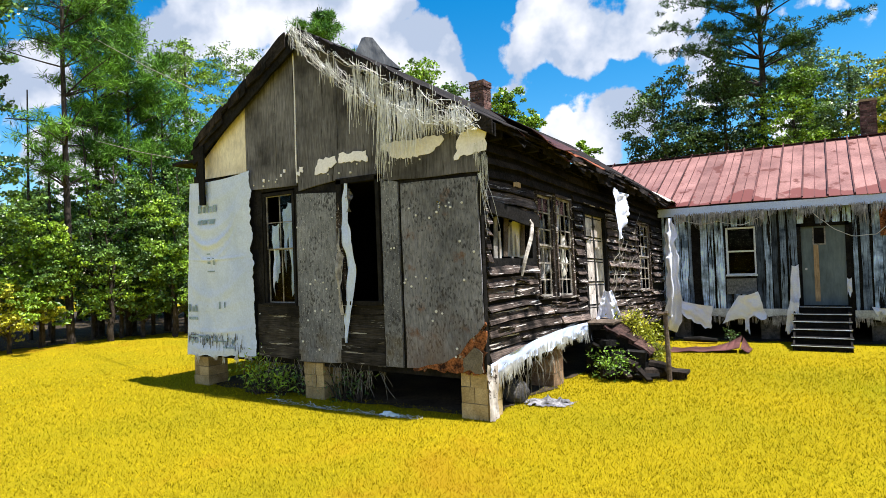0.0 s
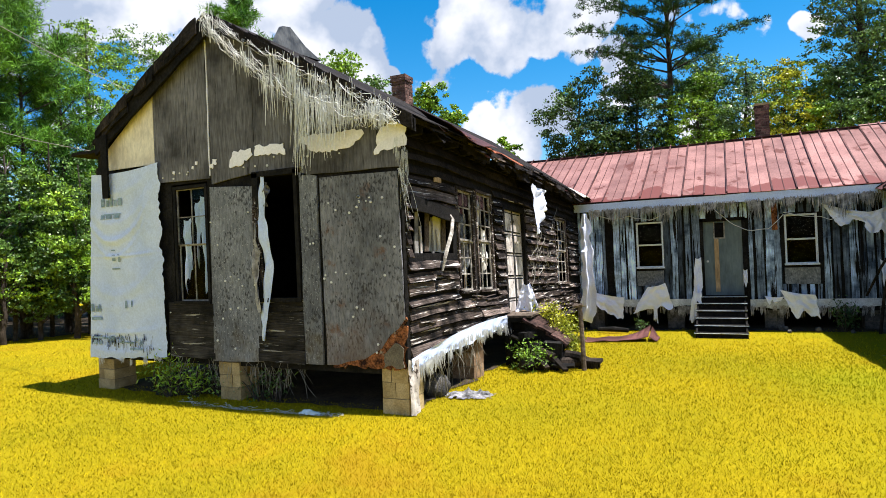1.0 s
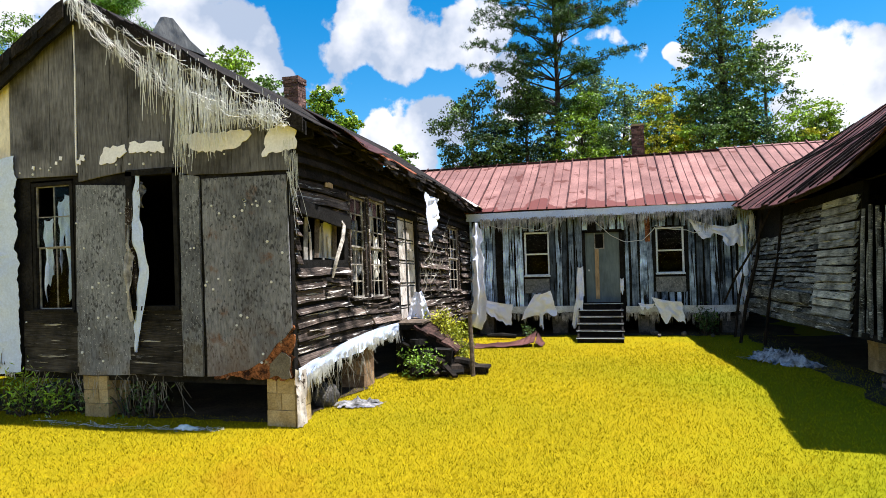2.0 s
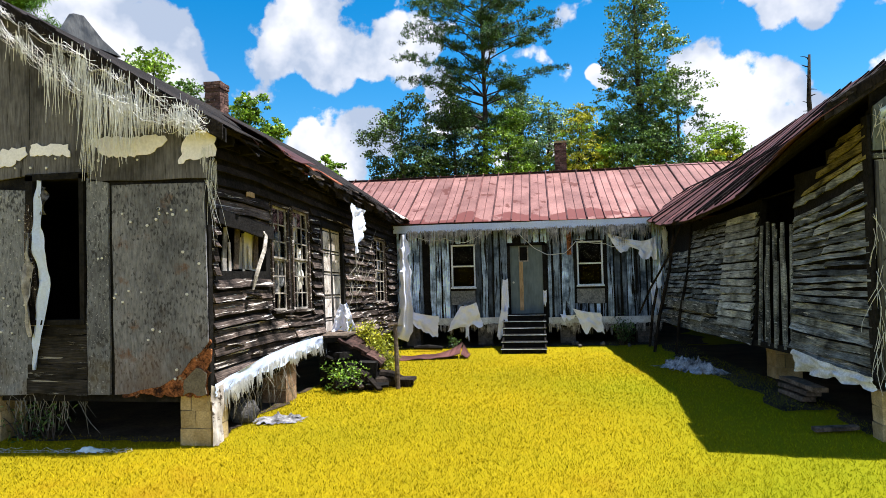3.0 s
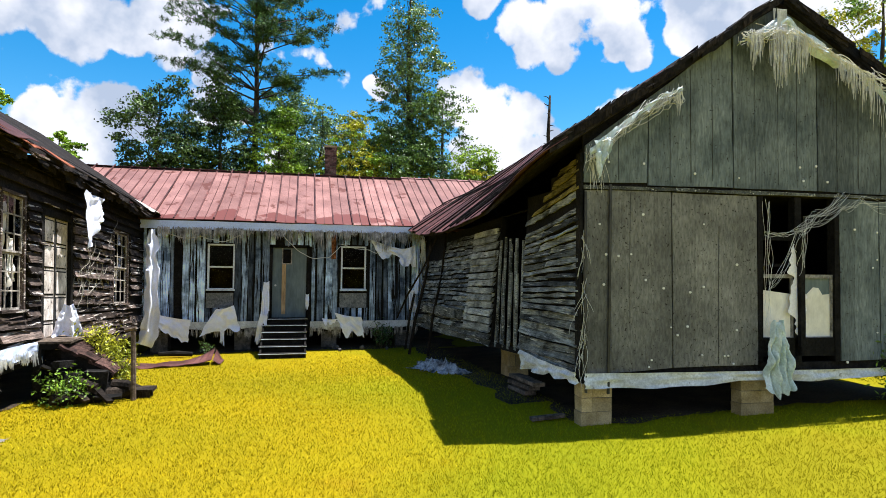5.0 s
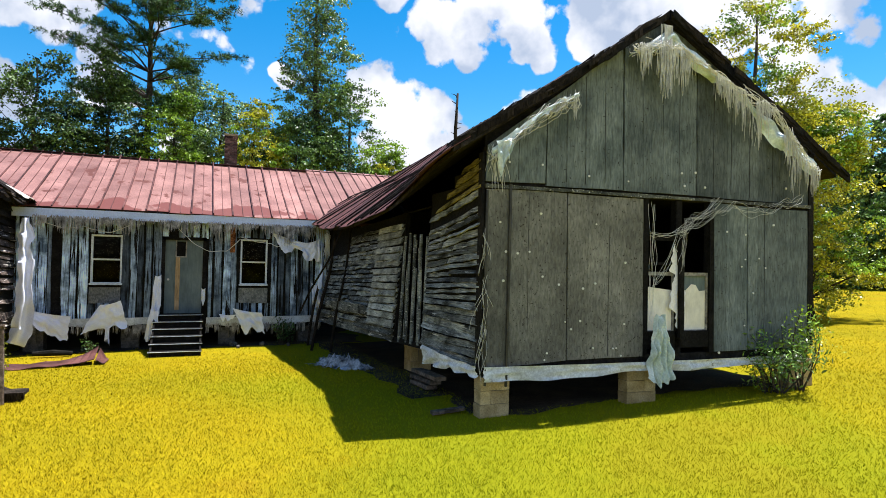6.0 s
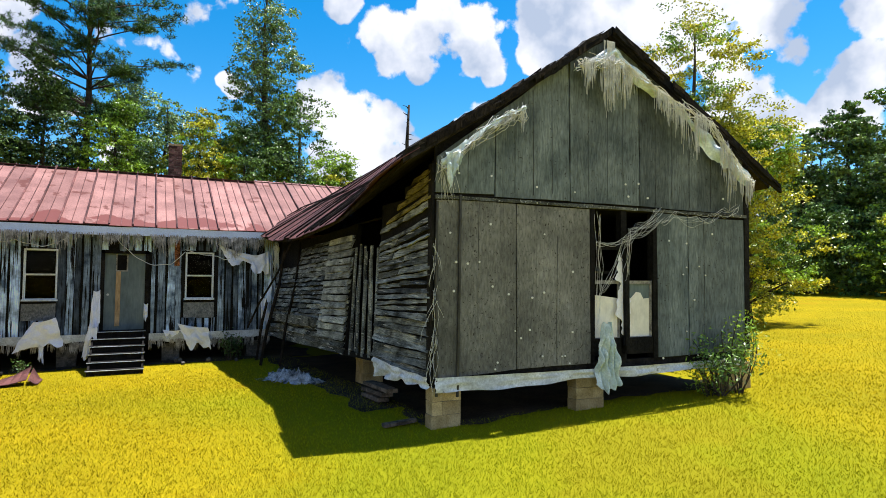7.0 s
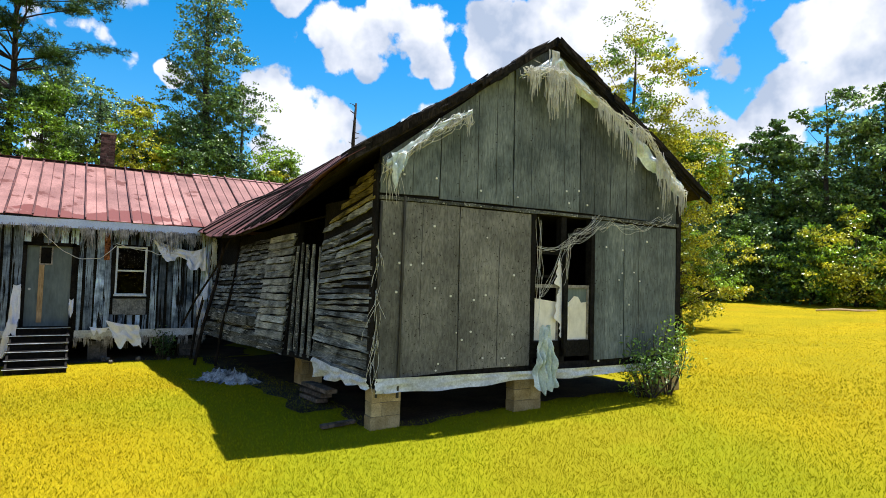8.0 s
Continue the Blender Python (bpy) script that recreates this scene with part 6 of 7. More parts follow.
def heap(x, y, rx, ry, h, seed=1, n=26, turn=0.0, z0=None):
    """A crumpled cloth lying on the ground."""
    vs = []
    z0 = ground_z(x, y) if z0 is None else z0
    for j in range(n + 1):
        for i in range(n + 1):
            u, v = 2 * i / n - 1, 2 * j / n - 1
            k = 1 + 0.45 * noise.noise((u * 1.7, v * 1.7, seed)) + 0.25 * noise.noise((u * 4, v * 4, seed + 2))
            a, b = u * rx * k, v * ry * k
            d = min(1, math.hypot(u, v))
            fold = 1 - abs(2 * noise.noise((a * 5 + b * 2, b * 4 - a * 2, seed + 9))) ** 0.6
            fine = abs(noise.noise((a * 13, b * 13, seed))) + 0.5 * noise.noise((a * 30, b * 30, seed))
            z = h * ((1 - d * d) * (0.25 + 0.9 * fold) + 0.35 * fine * (1.15 - d))
            vs.append((x + a * math.cos(turn) - b * math.sin(turn), y + a * math.sin(turn) + b * math.cos(turn), z0 + 0.012 + max(0, z)))
    n1 = n + 1
    return Mesh().add(vs, [(j * n1 + i, j * n1 + i + 1, (j + 1) * n1 + i + 1, (j + 1) * n1 + i) for j in range(n) for i in range(n) if math.hypot(2 * i / n - 1, 2 * j / n - 1) < 1.0 + 0.3 * noise.noise((i * 0.3, j * 0.3, seed))])


def strand(me, p, length, r=0.003, drift=0.12, segs=4, lean=(0, 0)):
    pts = [Vector(p)]
    d = Vector((rng.gauss(lean[0], drift), rng.gauss(lean[1], drift * 0.4), -1))
    for i in range(segs):
        d = d + Vector((rng.gauss(0, drift), rng.gauss(0, drift * 0.4), -0.3))
        pts.append(pts[-1] + d.normalized() * length / segs)
    me.tube(pts, [r] * segs + [r * 0.5], 3, False)


def fringe(path, count, length, r=0.003, drift=0.12, spread=0.03):
    """Threads hanging from a path; length(k) gives their usual length."""
    me = Mesh()
    path = [Vector(p) for p in path]
    tuft = [(rng.random(), rng.uniform(0.35, 1.15)) for _ in range(max(3, count // 14))]
    for i in range(count):
        k, far = rng.choice(tuft)
        k = min(0.999, max(0.0, k + rng.gauss(0, 0.009)))
        s = k * (len(path) - 1)
        p = path[int(s)].lerp(path[int(s) + 1], s - int(s)) + Vector((rng.gauss(0, spread), rng.gauss(0, spread * 0.5), rng.gauss(0, spread)))
        strand(me, p, length(k) * far * rng.uniform(0.55, 1.1), r * rng.uniform(0.6, 1.4), drift)
    return me


def line(pts, r=0.006, sides=5, wob=0.02, n=8):
    """A slack cord through the points."""
    out, seed = [], rng.uniform(0, 90)
    for q, (a, b) in enumerate(zip(pts, pts[1:])):
        a, b = Vector(a), Vector(b)
        for i in range(n):
            k = (q + i / n) * 1.7
            out.append(a.lerp(b, i / n) + Vector((noise.noise((k, seed, 0)), 0.4 * noise.noise((k, seed, 5)), noise.noise((k, seed, 9)) - 0.8 * math.sin(math.pi * i / n))) * wob * 2)
    out.append(Vector(pts[-1]))
    return Mesh().tube(out, r, sides, False)


def tangle(me, path, count, r=0.0025, amp=0.09, span=0.35):
    """Loose threads that run along a path in slack curves."""
    path = [Vector(p) for p in path]
    m = len(path) - 1
    for i in range(count):
        k, w, seed = rng.uniform(0, 1), span * rng.uniform(0.4, 1.2), rng.uniform(0, 99)
        off = Vector((rng.gauss(0, amp * 0.5), rng.gauss(0, amp * 0.3), rng.gauss(-0.03, amp * 0.6)))
        drop = rng.uniform(0, 2.2) * amp
        pts = []
        for j in range(10):
            f = j / 9
            q = min(0.999, max(0, k + w * (f - 0.5))) * m
            p = path[int(q)].lerp(path[int(q) + 1], q - int(q))
            pts.append(p + off + Vector((noise.noise((f * 3, seed, 0)), 0.5 * noise.noise((f * 3, seed, 3)), noise.noise((f * 3, seed, 6)))) * amp * 1.5 - Vector((0, 0, drop * math.sin(math.pi * f))))
        me.tube(pts, r * rng.uniform(0.7, 1.5), 3, False)
    return me


# house wrap on the left end of the gable
def wrap_y(x, z):
    k = (x + 5.96) / 1.76
    mid = max(0.0, math.sin(math.pi * min(1, max(0, k))))
    y = -0.085 - 0.03 * mid - 0.05 * noise.noise((x * 1.4, z * 1.2, 4)) * mid
    for z0, dip, a, soft in ((3.4, 0.2, 0.03, 0.06), (3.12, 0.42, 0.045, 0.07), (2.95, 0.52, 0.075, 0.045), (2.8, 0.62, 0.04, 0.03), (2.22, 0.03, 0.035, 0.014), (1.9, 0.35, 0.04, 0.07), (1.5, 0.12, 0.025, 0.06), (1.02, 0.06, 0.03, 0.03), (0.72, 0.08, 0.04, 0.05)):
        d = z - (z0 - dip * (1 - (2.3 * k - 0.95) ** 2))
        y -= 0.5 * a * math.exp(-(d / (1.3 * soft)) ** 2) * mid ** 0.6
    y -= 0.025 * max(0, noise.noise((x * 5, z * 1.1, 8))) + 0.005 * noise.noise((x * 9, z * 7, 2))
    return y


me, n1, n2 = Mesh(), 44, 170
vs = []
for j in range(n2 + 1):
    for i in range(n1 + 1):
        k, v = i / n1, j / n2
        x = -5.97 + 0.07 * (1 - k) * 3.0 * (1 - v) + 1.77 * k + (0.10 * noise.noise((v * 4, 2.0, 1)) + 0.06 * noise.noise((v * 13, 5.0, 1)) + 0.03 * noise.noise((v * 41, 5.0, 2))) * k ** 6 + 0.05 * v * (k - 0.4)
        z = 3.55 + 0.06 * k - (3.02 + 0.05 * noise.noise((k * 8, 1, 1))) * v - 0.05 * math.sin(math.pi * k) * (1 - v)
        vs.append((x, wrap_y(x, z), z))
me.add(vs, [(j * (n1 + 1) + i, j * (n1 + 1) + i + 1, (j + 1) * (n1 + 1) + i + 1, (j + 1) * (n1 + 1) + i) for j in range(n2) for i in range(n1)])
wrap = solo("house_wrap", me, "wrap", "white torn building wrap hanging on the gable wall", "tarp", smooth=True)


def print_bar(x0, x1, z0, z1):
    m, n = Mesh(), 4
    m.add([(x0 + (x1 - x0) * i / n, wrap_y(x0 + (x1 - x0) * i / n, z) - 0.014, z) for z in (z0, z1) for i in range(n + 1)], [(i, i + 1, n + 2 + i, n + 1 + i) for i in range(n)])
    part("print_bar", m, "tarp_print", wrap)


for x0, z0, w, h in ((-5.5, 3.0, 0.09, 0.13), (-5.37, 3.0, 0.07, 0.1), (-5.27, 3.0, 0.05, 0.14), (-5.19, 3.0, 0.07, 0.1), (-5.09, 3.0, 0.08, 0.12), (-5.5, 2.86, 0.46, 0.02), (-5.5, 2.8, 0.1, 0.06), (-5.36, 2.8, 0.12, 0.06), (-5.2, 2.8, 0.14, 0.06),
                     (-5.28, 2.28, 0.1, 0.02), (-5.26, 2.12, 0.08, 0.1), (-5.12, 2.1, 0.05, 0.12), (-5.28, 1.98, 0.2, 0.025), (-5.88, 1.3, 0.07, 0.13), (-5.78, 1.3, 0.08, 0.09), (-5.68, 1.3, 0.06, 0.12), (-5.88, 1.16, 0.26, 0.05),
                     (-5.0, 1.36, 0.05, 0.12), (-4.86, 1.38, 0.03, 0.1), (-5.86, 0.86, 0.55, 0.03), (-5.86, 0.76, 0.1, 0.07), (-5.72, 0.76, 0.09, 0.06), (-5.2, 0.8, 0.35, 0.025), (-4.95, 0.7, 0.3, 0.03)):
    print_bar(x0, x0 + w, z0, z0 + h)
me = Mesh()
for i in range(120):
    x = -5.92 + 1.5 * rng.random() ** 1.3
    z = 0.96 - 0.1 * rng.random() - 0.1 * (x + 5.92) * (i % 2)
    h = rng.uniform(0.03, 0.15)
    y = wrap_y(x, z) - 0.012
    me.add([(x, y, z), (x + 0.007, y, z), (x + 0.008 + rng.uniform(-0.01, 0.01), wrap_y(x, z - h) - 0.012, z - h), (x - 0.002, wrap_y(x, z - h) - 0.012, z - h)], [(0, 1, 2, 3)])
tagged(part("slit", me, "black_wood", wrap, "frayed slits between torn threads"), kind="stuff")
tagged(part("fringe", fringe([(-5.96, -0.1, 0.58), (-4.9, -0.12, 0.55), (-4.2, -0.1, 0.62)], 130, lambda k: 0.12, 0.003, 0.15, 0.02), "thread", wrap), kind="stuff")
tagged(part("fringe", fringe([(-5.9, -0.13, 0.9), (-5.0, -0.14, 0.9), (-4.6, -0.12, 0.84)], 90, lambda k: 0.12, 0.003, 0.15, 0.015), "tarp_print", wrap), kind="stuff")

# frayed wrap along the right-hand rake of the left gable
rake = [(-2.97 + 3.15 * k / 8, -0.21, RIDGE_Z + 0.0 - 0.59 * 3.15 * k / 8 - 0.12 * math.sin(math.pi * k / 8)) for k in range(9)]
swag = [(p[0], p[1] - 0.03, p[2] - 0.1 - 0.24 * math.sin(math.pi * min(1, k / 8 * 1.05))) for k, p in enumerate(rake)]
me = fringe(rake, 240, lambda k: 0.2 + 0.5 * math.exp(-((k - 0.5) / 0.25) ** 2), 0.0032, 0.1, 0.05)
for q in fringe(swag, 520, lambda k: 0.16 + 0.85 * math.exp(-((k - 0.5) / 0.2) ** 2), 0.0036, 0.075, 0.06), tangle(Mesh(), swag, 120, 0.0022, 0.07, 0.16), tangle(Mesh(), rake, 90, 0.0022, 0.045, 0.14):
    me.add(q.v, q.f)
solo("frayed_fringe", me, "thread", "long white frayed threads hanging from the gable edge", "threads", kind="stuff")
me = fringe([(0.06, -0.12, 3.5), (0.12, -0.05, 3.3)], 30, lambda k: 0.5, 0.0022, 0.08, 0.03)
for i in range(10):
    strand(me, (0.06 + rng.uniform(-0.03, 0.05), -0.08, 3.1), rng.uniform(0.3, 0.8), 0.0022, 0.14, 5, (0.2, 0))
solo("frayed_fringe", me, "thread", "white frayed threads at the corner of the gable", "threads", kind="stuff")
# torn cloth and threads in the open bay
solo("torn_curtain", ribbon([(-2.17, -0.04, 3.2), (-2.19, -0.05, 2.95), (-2.2, -0.06, 2.6), (-2.14, -0.08, 2.3), (-2.06, -0.09, 1.98), (-2.13, -0.08, 1.6), (-2.22, -0.07, 1.2), (-2.24, -0.06, 0.9)], [0.12, 0.2, 0.16, 0.22, 0.26, 0.2, 0.15, 0.05], 3, n=90, twist=0.45), "wrap", "torn white cloth strip hanging in the open bay", "cloth", smooth=True)
solo("torn_curtain", ribbon([(-2.12, -0.03, 3.12), (-2.1, -0.05, 3.0), (-2.12, -0.05, 2.78)], [0.04, 0.13, 0.12], 5, n=24), "wrap_dirty", "soiled scrap of cloth at the head of the bay", "cloth", smooth=True)
me = fringe([(-2.34, -0.05, 3.1), (-2.26, -0.06, 2.3)], 46, lambda k: 0.9, 0.005, 0.05, 0.02)
solo("torn_strip", ribbon([(-2.3, -0.08, 2.56), (-2.29, -0.1, 2.2), (-2.31, -0.1, 1.7), (-2.28, -0.08, 1.3)], [0.05, 0.11, 0.14, 0.08], 8, n=50), "thread_dull", "grey torn strip of frayed cloth beside the open bay", "cloth", smooth=True)
solo("frayed_fringe", me, "dark_wood", "dark splintered lath strips at the open bay", "threads", kind="stuff")
for tl, tr, a, b, s in (((-3.86, 0.1, 2.7), (-3.7, 0.1, 2.72), 1.1, 0.7, 11), ((-3.62, 0.12, 2.95), (-3.5, 0.12, 3.0), 1.0, 0.4, 12), ((-3.5, 0.12, 3.05), (-3.36, 0.12, 3.05), 1.5, 1.2, 13)):
    solo("torn_curtain", rag(tl, tr, a, b, folds=1, amp=0.03, seed=s, nu=8, gather=0.6), "wrap", "torn white curtain behind the broken window", "cloth", smooth=True)

# splintered boards in the side opening
for i, (y, w, z0, z1, tip) in enumerate(((0.42, 0.1, 2.02, 2.6, 0.02), (0.6, 0.05, 2.02, 2.4, -0.1), (0.74, 0.13, 2.02, 2.66, 0.06), (1.02, 0.04, 2.02, 2.55, -0.14), (1.16, 0.08, 2.02, 2.35, 0.1), (1.36, 0.12, 2.02, 2.6, -0.03))):
    solo("lath", Mesh().plank(z0, z1, y, y + w, 0.03 + 0.01 * i, 0.045 + 0.01 * i, lambda l, t, w: (-t, w + (l - 2.0) * tip, l), 3, 0.012, 0.05, 0.06), ("frame_wood", "flaking", "old_timber")[i % 3], "weathered lath in the broken side opening", "board", "laths in the side opening")
solo("bent_board", Mesh().tube([(0.06, 1.3, 2.6), (0.14, 1.27, 2.5), (0.19, 1.1, 2.3), (0.2, 0.93, 2.1), (0.19, 0.85, 1.95), (0.16, 0.82, 1.78)], [0.014, 0.024, 0.03, 0.03, 0.026, 0.016], 6), "sash_paint", "peeled curved strip of siding", "board")
solo("bent_board", Mesh().plank(0.1, 1.62, 2.56, 2.74, -0.1, -0.06, lambda l, t, w: (-t, l, w - 0.16 * (l - 0.1) / 1.5 + 0.05), 6, 0.012), "black_wood", "loose dark board sagging over the side opening", "board")

for y0, y1, z1, a, b, s in ((1.82, 2.02, 2.95, 0.9, 0.5, 71), (2.08, 2.28, 2.7, 1.0, 0.8, 72), (2.62, 2.84, 2.98, 0.6, 0.9, 73), (2.92, 3.14, 2.5, 0.8, 0.6, 74), (7.5, 7.8, 2.4, 0.7, 0.5, 75)):
    solo("torn_curtain", rag((-0.14, y0, z1 + sag(y0)), (-0.14, y1, z1 + sag(y1)), a, b, (1, 0, 0), 1.5, 0.03, 0.8, 10, 16, s, 0.1), "blind" if s != 72 else "wrap_dirty", "soiled torn curtain behind the broken side window", "cloth", smooth=True)
solo("blind", prism(Mesh(), roughen([(0.78, 2.06), (1.52, 2.04), (1.55, 2.58), (1.2, 2.6), (0.95, 2.42)], 0.12, 0.012), 0.1, 0.106, side_l), "blind", "cream paper blind in the broken side opening", "blind")
me = Mesh()
for i in range(26):
    y, z = rng.uniform(5.1, 6.9), rng.uniform(1.6, 2.5)
    pts, d = [Vector((0.05, y, z))], Vector((0, rng.uniform(-1, 1), rng.uniform(-0.9, 0.5)))
    for k in range(7):
        d = d + Vector((0, rng.gauss(0, 0.5), rng.gauss(-0.05, 0.4)))
        pts.append(pts[-1] + d.normalized() * 0.11 + Vector((rng.gauss(0, 0.012), 0, 0)))
    me.tube(pts, [0.006] * 7 + [0.002], 4, False)
solo("wall_vines", me, "vine", "dead grey vines clinging to the dark siding", "vines", kind="stuff")

# fabric skirt at the foot of the side wall
me = rag((0.06, 0.0, 0.72), (0.1, 3.9, 0.84), 0.15, 0.12, (1, 0, 0), 9, 0.012, 1.0, 60, 6, 5, 0.03, -0.1)
skirt = solo("fabric_skirt", me, "wrap", "white fabric strip along the foot of the side wall", "cloth", smooth=True)
tagged(part("fringe", fringe([(0.1, 0.1 + 3.7 * k / 8, 0.6 + 0.12 * k / 8 + 0.09 * math.sin(math.pi * k / 8)) for k in range(9)], 800, lambda k: 0.2, 0.004, 0.06, 0.014), "thread", skirt), kind="stuff")
solo("hanging_strip", rag((0.03, -0.03, 0.72), (0.1, 0.12, 0.72), 0.72, 0.7, (1, -0.3, 0), 1, 0.015, 0.9, 6, 10, 6, 0.02), "flaking", "narrow white cloth strip beside the block pier", "cloth", smooth=True)
solo("ground_cloth", heap(0.34, 1.1, 0.36, 0.17, 0.1, 3, 44, turn=0.35), "wrap_dirty", "crumpled white cloth lying on the grass", "cloth", smooth=True)
solo("ground_cloth", heap(-1.3, -0.3, 0.2, 0.06, 0.05, 5, 34), "wrap_green", "pale crumpled rag on the grass", "cloth", smooth=True)

me = tangle(Mesh(), [(-3.6, -0.28, 0.02), (-2.6, -0.36, 0.02), (-1.6, -0.32, 0.02), (-0.9, -0.22, 0.02)], 56, 0.003, 0.1, 0.16)
solo("loose_threads", Mesh().add([(v[0], v[1], max(ground_z(v[0], v[1]) + 0.005, v[2] * 0.4 + ground_z(v[0], v[1]) + 0.01)) for v in me.v], me.f), "thread", "pale loose threads trailing over the grass", "threads", kind="stuff")


def stone(x, y, r, label):
    me, n = Mesh(), 10
    vs = []
    for j in range(n + 1):
        for i in range(n):
            a, b = 2 * math.pi * i / n, math.pi * j / n
            d = Vector((math.sin(b) * math.cos(a), math.sin(b) * math.sin(a), math.cos(b)))
            vs.append(Vector((x, y, ground_z(x, y) + r * 0.7)) + d * r * (0.85 + 0.35 * noise.noise(d * 1.7 + Vector((x, y, 0)))))
    me.add(vs, [(j * n + i, (j + 1) * n + i, (j + 1) * n + (i + 1) % n, j * n + (i + 1) % n) for j in range(n) for i in range(n)])
    solo("stone", me, "rock", label, "stone", smooth=True)


stone(-0.1, 1.05, 0.2, "rounded dark stone under the side wall")

# collapsed porch before the side door
porch = thing("collapsed_porch", (0.5, 4.3, 0), "collapsed dark timber porch steps before the side door", "porch")
part("deck", Mesh().box(-0.02, 0.52, 3.5, 5.0, 0.74, 0.83, None, 0.015), "black_wood", porch)
for i in range(5):
    y = 3.46 + i * 0.31
    part("deck_board", Mesh().plank(-0.02, 0.56 + rng.uniform(-0.04, 0.06), y, y + 0.3, 0.832, 0.865, lambda l, t, w: (l, w, t + 0.01 * math.sin(w * 9)), 3, 0.01), "old_timber", porch)
for x, y in ((0.48, 3.56), (0.48, 4.9), (0.1, 3.56), (0.1, 4.9)):
    part("leg", Mesh().box(x - 0.06, x + 0.06, y - 0.06, y + 0.06, ground_z(x, y) - 0.05, 0.76, None, 0.012), "black_wood", porch)
# black boards added so the void under the deck shows dark
for i, z in enumerate((0.56, 0.38, 0.2)):
    part("skirt_board", Mesh().plank(0.0, 0.56 + 0.05 * i, z, z + 0.16, 0.0, 0.03, lambda l, t, w: (l, 3.66 + t + 0.02 * i, w + 0.05 * (l - 0.3) * (i - 1)), 4, 0.012, 0.03), "black_wood", porch)
# the fallen flight: a tilted carriage with its treads slipped down
fall = math.degrees(math.atan2(0.3, 0.48))
for y in (3.48, 4.2):
    m = pose(0.82, y, 0.5, 0, fall, rng.uniform(-4, 4))
    part("stringer", Mesh().plank(-0.4, 0.36, -0.03, 0.03, -0.16, 0.06, lambda p, t, w: m @ Vector((p, w, t)), 5, 0.02, 0.04), "black_wood", porch)
for i, (d, h) in enumerate(((-0.28, 0.1), (-0.09, 0.075), (0.1, 0.09), (0.28, 0.07))):
    m = pose(0.82 + d * 0.85, 3.84 + 0.02 * i, 0.5 - d * 0.53 + h, rng.uniform(-4, 4), fall + rng.uniform(-7, 5), rng.uniform(-5, 5))
    part("tread", Mesh().plank(-0.115, 0.115, -0.46, 0.42, -0.025, 0.02, lambda p, t, w: m @ Vector((p, w, t)), 3, 0.02, 0.04), "fallen_tread", porch, "damp red-brown tread")
for i, (x, y, z, a, l, w, h) in enumerate(((0.93, 3.42, 0.33, 96, 0.5, 0.15, 0.12), (1.0, 3.62, 0.12, 80, 0.7, 0.14, 0.12), (0.76, 3.36, 0.14, 20, 0.6, 0.1, 0.1), (0.66, 3.3, 0.36, 62, 0.5, 0.08, 0.07), (0.6, 3.42, 0.06, -14, 0.8, 0.1, 0.08), (0.55, 3.3, 0.56, 75, 0.4, 0.05, 0.05))):
    m = pose(x, y, z + ground_z(x, y) * 0.5, rng.uniform(-6, 6), rng.uniform(-5, 12), a)
    part("timber", Mesh().plank(-l / 2, l / 2, -w, w, -h, h, lambda p, t, q: m @ Vector((p, q, t)), 5, 0.025, 0.06, 0.03), "black_wood", porch)
for i in range(8):
    x, y = rng.uniform(0.5, 1.1), rng.uniform(3.0, 3.4)
    l = rng.uniform(0.4, 0.8)
    m = pose(x, y, max(0.1, 0.62 - 0.45 * x + rng.uniform(-0.1, 0.1)), rng.uniform(-25, 25), rng.uniform(0, 45), rng.uniform(-50, 50))
    part("timber", Mesh().plank(-l / 2, l / 2, -rng.uniform(0.03, 0.06), 0.04, -0.02, 0.02, lambda p, t, w: m @ Vector((p, w, t)), 4, 0.015, 0.05), ("log_and_eave_dark", "black_wood")[i % 2], porch)
for x, y, z, r, l, a in ((1.2, 3.5, 0.2, 0.085, 0.45, -0.35), (1.12, 3.4, 0.09, 0.095, 0.5, 0.3), (1.22, 3.72, 0.1, 0.1, 0.55, -0.1), (0.75, 3.05, 0.09, 0.09, 0.6, 0.7)):
    z += ground_z(x, y)
    d = rng.uniform(-0.05, 0.05)
    pts = [(x - math.cos(a) * l / 2, y - math.sin(a) * l / 2, z - d), (x - math.cos(a) * l / 5, y - math.sin(a) * l / 5, z + 0.02), (x + math.cos(a) * l / 4, y + math.sin(a) * l / 4, z + 0.01), (x + math.cos(a) * l / 2, y + math.sin(a) * l / 2, z + d)]
    solo("log", Mesh().tube(pts, [r * 0.8, r * 0.95, r, r * 0.85], 9), "log_and_eave_dark", "old dark log beside the collapsed porch", "log", "logs by the porch")
g = ground_z(1.48, 3.55)
solo("plank_slab", Mesh().plank(1.27, 1.68, 3.42, 3.75, 0.1, 0.145, lambda l, t, w: (l, w, t + g), 3, 0.015).box(1.3, 1.65, 3.45, 3.53, g - 0.03, g + 0.11).box(1.3, 1.65, 3.64, 3.72, g - 0.03, g + 0.11), "log_and_eave_dark", "low dark plank step on the grass", "step")
solo("post", Mesh().tube([(1.47, 3.3, ground_z(1.5, 3.3) - 0.1), (1.46, 3.3, 0.5), (1.44, 3.31, 1.08)], [0.042, 0.038, 0.035], 8).tube([(1.33, 3.31, 1.04), (1.48, 3.29, 1.07)], 0.03, 6), "old_timber", "weathered wooden post standing in the lawn", "post")
solo("draped_cloth", rag((0.2, 4.2, 1.38), (0.32, 4.22, 1.38), 0.5, 0.52, (0.2, -1, 0), 2.0, 0.05, 3.8, 24, 20, 8, 0.02), "rag", "white cloth heaped on the porch deck", "cloth", smooth=True)
